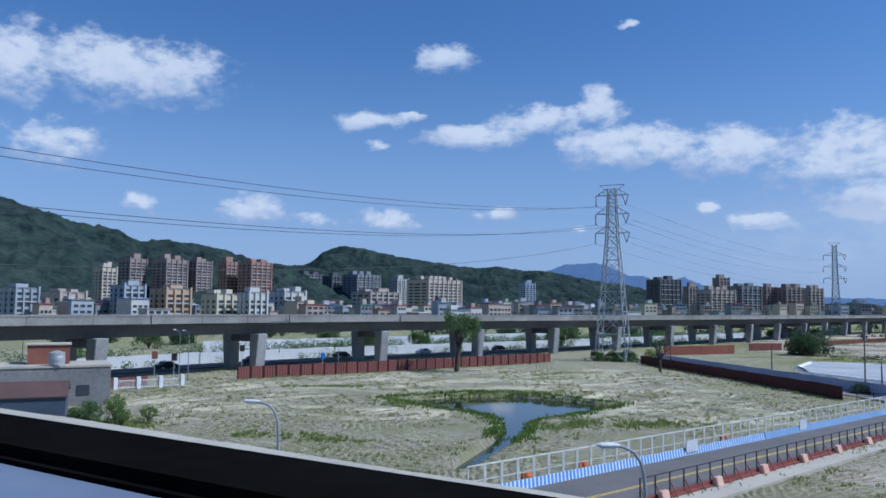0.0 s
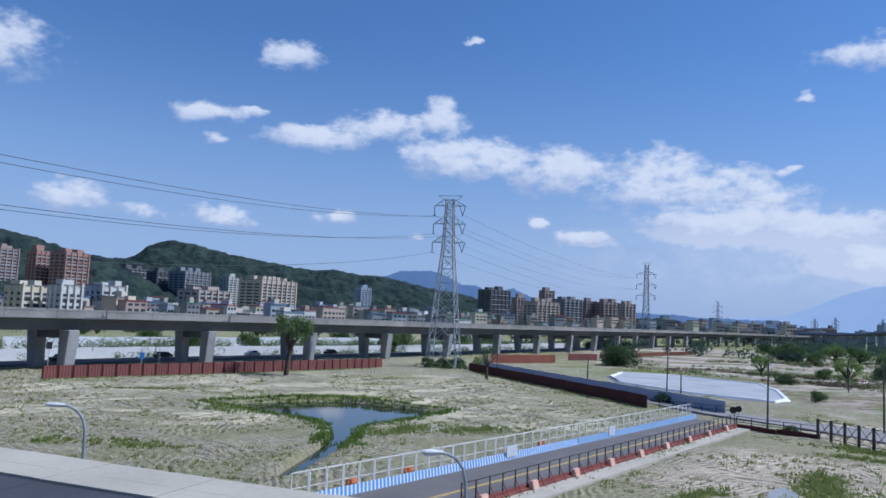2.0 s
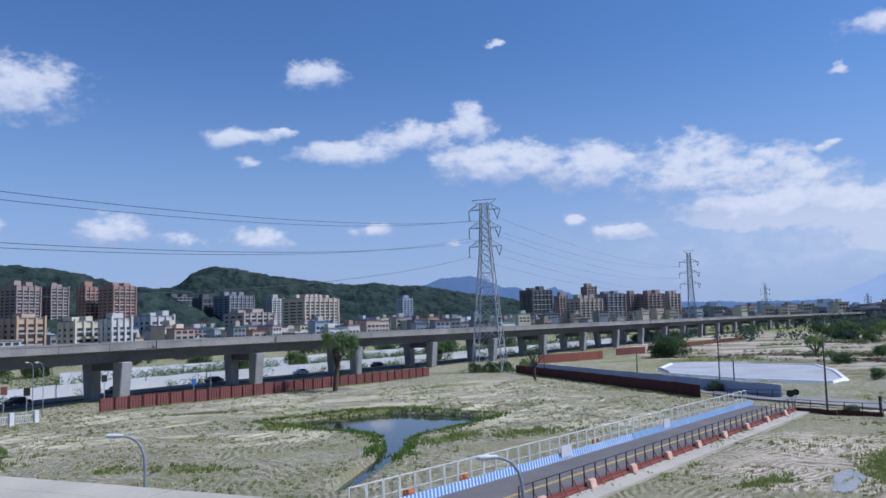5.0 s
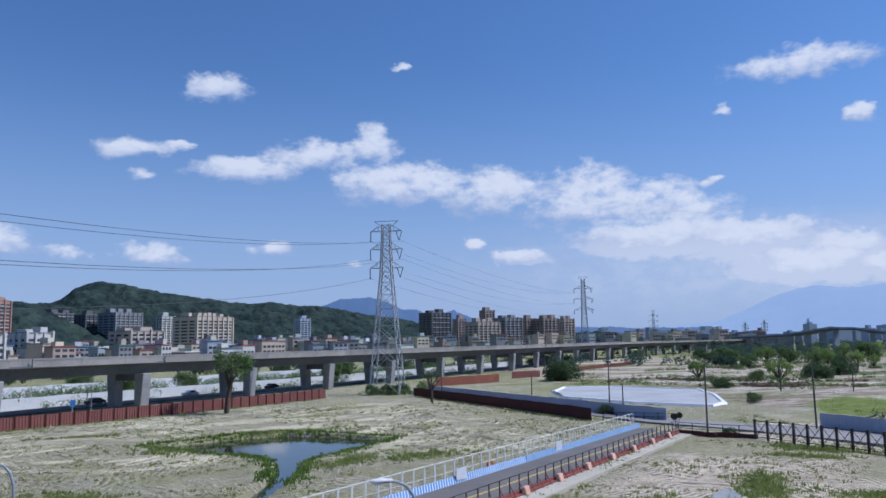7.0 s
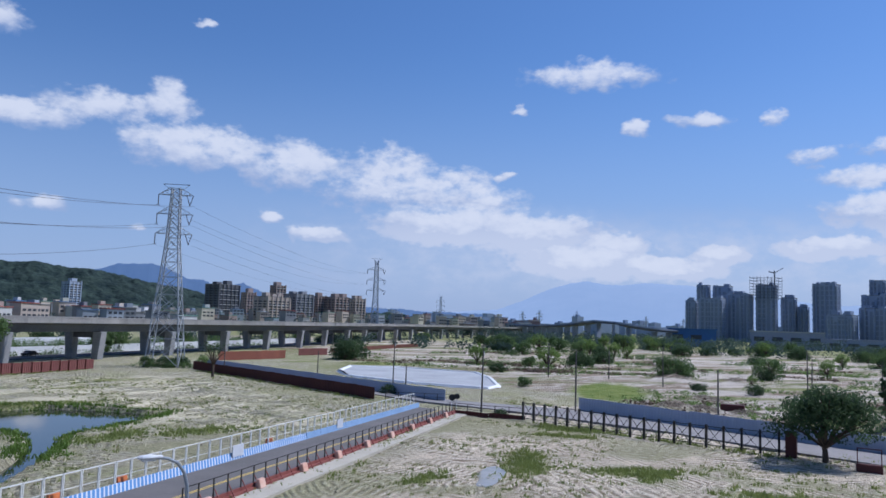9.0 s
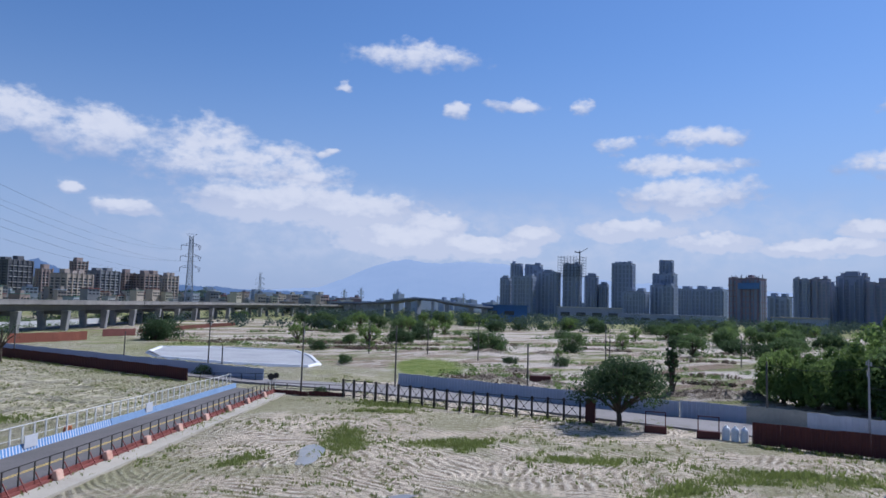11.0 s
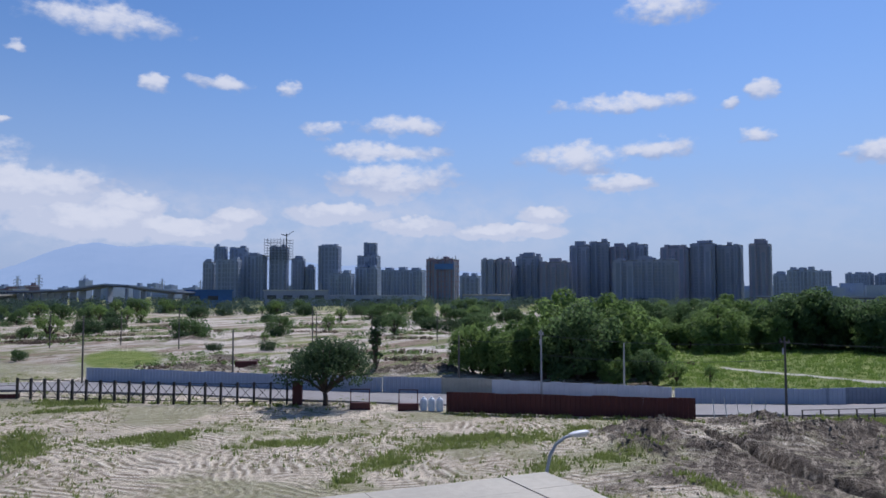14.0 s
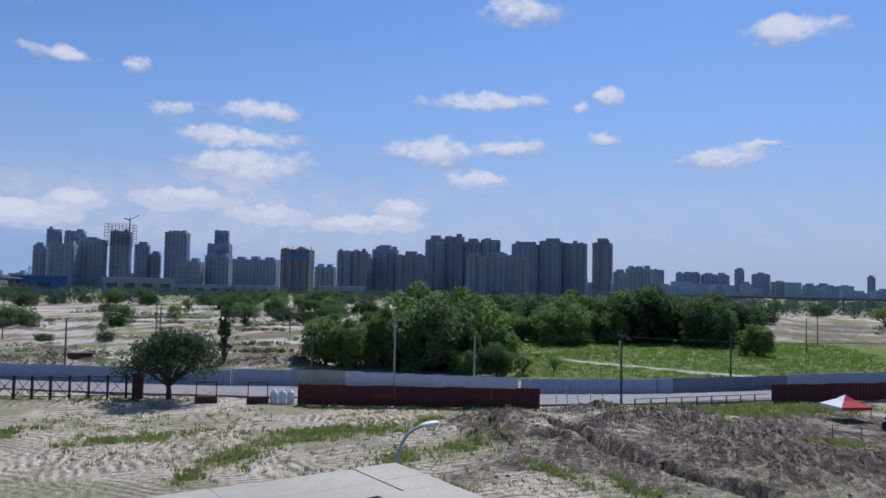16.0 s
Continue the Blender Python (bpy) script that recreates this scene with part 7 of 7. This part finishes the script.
def car(x, y, turn, paint, label):
    c = thing("car", pose(x, y, 0.1, 0, 0, turn), label, "car", "parked cars")
    bm = bmesh.new()
    prof = [(-2.1, 0.35), (-2.1, 0.85), (-1.9, 0.95), (-1.2, 1.0), (-0.7, 1.45), (0.75, 1.48), (1.35, 1.0), (2.0, 0.85), (2.1, 0.6), (2.1, 0.35)]
    l, r = [bm.verts.new((px, -0.85, pz)) for px, pz in prof], [bm.verts.new((px, 0.85, pz)) for px, pz in prof]
    bm.faces.new(l)
    bm.faces.new(r[::-1])
    for i in range(len(prof)):
        bm.faces.new((l[i], r[i], r[(i + 1) % len(prof)], l[(i + 1) % len(prof)]))
    part("body", bm, paint, c)
    for s in (-1, 1):
        boxed("side_window", WINDOW, c, 0.0, s * 0.85, 1.02, 1.5, 0.03, 0.36)
    for px in (-1.3, 1.3):
        for s in (-1, 1):
            bm = bmesh.new()
            tube(bm, [(px, s * 0.7, 0.3), (px, s * 0.88, 0.3)], 0.32, 12)
            wheel = part("wheel", bm, DARK_PAINT, c)
            bm = bmesh.new()
            tube(bm, [(px, s * 0.86, 0.3), (px, s * 0.9, 0.3)], 0.19, 10)
            part("rim", bm, STEEL, wheel, "silver wheel rim")


CAR_DARK, CAR_WHITE = mat("dark_car_paint", (0.02, 0.022, 0.028), (0.03, 0.032, 0.038), 0.3, 1, 5), mat("white_car_paint", (0.65, 0.66, 0.68), (0.6, 0.6, 0.62), 0.3, 1, 5)
for x, y, t, p in ((-52, 143, 56, CAR_DARK), (-40, 160, 50, CAR_DARK), (-24, 180, 45, CAR_DARK), (-5, 198, 42, CAR_WHITE), (-66, 121, 58, CAR_WHITE), (16, 218, 44, CAR_DARK)):
    car(x, y, t, p, "dark car parked below the viaduct" if p is CAR_DARK else "white car parked below the viaduct")
for x, y in ((-44, 127), (-41.5, 124), (-22, 160), (-62, 112)):
    m = pose(x, y, 0, 0, 0, 60)
    copy_thing(lamp, m)
TRAFFIC = mat("blue_sign", (0.05, 0.16, 0.42), (0.04, 0.13, 0.36), 0.5, 1, 5)
for x, y, h, p in ((-47, 124, 4.6, BRICK_RED), (-44.5, 126, 4.2, DARK_PAINT), (-24, 152, 3.0, TRAFFIC), (-37, 140, 5.0, DARK_PAINT)):
    s = thing("road_sign", pose(x, y, 0, 0, 0, 20), "road sign on a steel post below the viaduct", "sign", "road signs")
    boxed("post", STEEL, s, 0, 0, -0.2, 0.12, 0.12, h)
    boxed("plate", p, s, 0, -0.1, h - 1.3, 0.9, 0.06, 1.2)

# ---- far structures ----
BLUE_HALL = mat("blue_hall_cladding", (0.05, 0.13, 0.33), (0.04, 0.10, 0.27), 0.6, 0.05, 0.5)


def hall(az0, az1, d, z, material, label, roof=None):
    a, b = Vector((*polar(az0, d), 0)), Vector((*polar(az1, d), 0))
    h = thing("site_hall", pose(*((a + b) / 2), 0, 0, math.degrees(math.atan2(b.y - a.y, b.x - a.x))), label, "building", "far halls")
    w = (b - a).length
    boxed("wall", material, h, 0, 0, 0, w, 20, z)
    boxed("roof", roof or material, h, 0, 0, z, w + 2, 22, 0.8)
    for k in range(max(2, int(w / 14))):
        boxed("bay", WINDOW, h, (k + 0.5) * 14 - w / 2, 10.2, z * 0.45, 8, 0.3, z * 0.25)
        boxed("bay", WINDOW, h, (k + 0.5) * 14 - w / 2, -10.2, z * 0.45, 8, 0.3, z * 0.25)


hall(49.2, 52.4, 640, 13.5, BLUE_HALL, "long blue clad hall on the far site")
hall(54.7, 59.3, 700, 13.8, PAINTS["haze_grey"], "long pale station hall in the distance", PAINTS["white"])
hall(59.4, 66.5, 720, 9.0, PAINTS["slate"], "low grey platform hall in the distance", PAINTS["haze_grey"])
hall(69.6, 73.0, 600, 10.0, PAINTS["slate"], "low hall with a pale roof edge", PALE_CONCRETE)
hall(35.0, 38.0, 900, 14.0, PAINTS["white"], "low white hall in the distance")
hall(38.0, 39.9, 900, 17.0, PAINTS["russet"], "brown works building in the distance")


def far_bridge(name, stops, d_label, width):
    """A bridge through stops of bearing, distance and deck height."""
    v = thing(name, pose(0, 0, 0), d_label, "viaduct")
    pts = [polar(a, d) for a, d, _ in stops]
    for part_name, section, material in (("girder", [(0, -1.4), (width, -1.4), (width, 0), (0, 0)], GIRDER), ("parapet", [(-0.3, -0.3), (0.0, -0.3), (0.0, 0.8), (-0.3, 0.8)], PAINTS["haze_grey"])):
        bm = sweep(pts, section)
        bm.verts.ensure_lookup_table()
        for i, (_, _, z) in enumerate(stops):
            for k in range(4):
                bm.verts[i * 4 + k].co.z += z
        part(part_name, bm, material, v)
    for i in range(len(pts) - 1):
        (ax, ay), (bx, by) = pts[i], pts[i + 1]
        n = max(1, int(math.hypot(bx - ax, by - ay) / 14))
        turn = math.atan2(by - ay, bx - ax)
        for k in range(n):
            q = k / n
            z = stops[i][2] * (1 - q) + stops[i + 1][2] * q
            boxed("pier", PAINTS["haze_grey"], v, ax + (bx - ax) * q - math.sin(turn) * width / 2, ay + (by - ay) * q + math.cos(turn) * width / 2, -0.5, 1.4, 5, z - 1.2, math.degrees(turn))


far_bridge("far_viaduct", [(38.0, 780, 12.6), (39.8, 720, 12.8), (41.0, 680, 13.6), (42.1, 650, 14.9), (43.0, 625, 16.6), (43.9, 605, 17.6), (45.4, 592, 16.8), (46.7, 595, 14.8), (48.6, 612, 12.6), (50.5, 640, 11.5)], "pale humped ramp bridge on slender piers", 10)
far_bridge("far_viaduct", [(90.5, 700, 9.2), (97, 640, 9.2), (104, 620, 9.2), (114, 640, 9.2)], "long dark viaduct in the distance", 10)


def scaffold_top():
    t = thing("building_crane", pose(*polar(55.7, 1150), 0, 0, 0, -75.7), "tower crane and bare steel frame on a rising block", "crane")
    bm = bmesh.new()
    for y in (-13.5, 13.5):
        for x in np.linspace(-17.2, 17.2, 8):
            bar(bm, (x, y, 60), (x, y, 92), 0.4)
        for z in np.arange(62, 93, 4.0):
            bar(bm, (-17.2, y, z), (17.2, y, z), 0.4)
    for x in (-17.2, 17.2):
        for z in np.arange(62, 93, 4.0):
            bar(bm, (x, -13.5, z), (x, 13.5, z), 0.5)
    part("steel_frame", bm, PYLON_DARK, t)
    bm = bmesh.new()
    bar(bm, (12, 0, 0), (12, 0, 100), 1.3)
    part("mast", bm, PYLON_DARK, t)
    bm = bmesh.new()
    bar(bm, (12, 0, 97), (24, 0, 104), 0.7)
    bar(bm, (12, 0, 97), (4, 0, 99), 1.4)
    part("jib", bm, PYLON_DARK, t)


scaffold_top()


def distant_city():
    rng = random.Random(64)
    bm = bmesh.new()
    for k in range(230):
        az = rng.uniform(16, 58) if k < 130 else rng.uniform(86, 114)
        d = rng.uniform(1300, 2600)
        x, y = polar(az, d)
        w, h = rng.uniform(12, 38), rng.uniform(10, 30) * (1.5 if rng.random() < 0.15 else 1)
        tri_box(bm, x - w / 2, x + w / 2, y - w / 2, y + w / 2, -1, h)
        if rng.random() < 0.6:
            tri_box(bm, x - w / 5, x + w / 5, y - w / 5, y + w / 5, h, h + rng.uniform(2, 5))
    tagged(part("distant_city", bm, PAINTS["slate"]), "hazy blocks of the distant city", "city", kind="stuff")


distant_city()
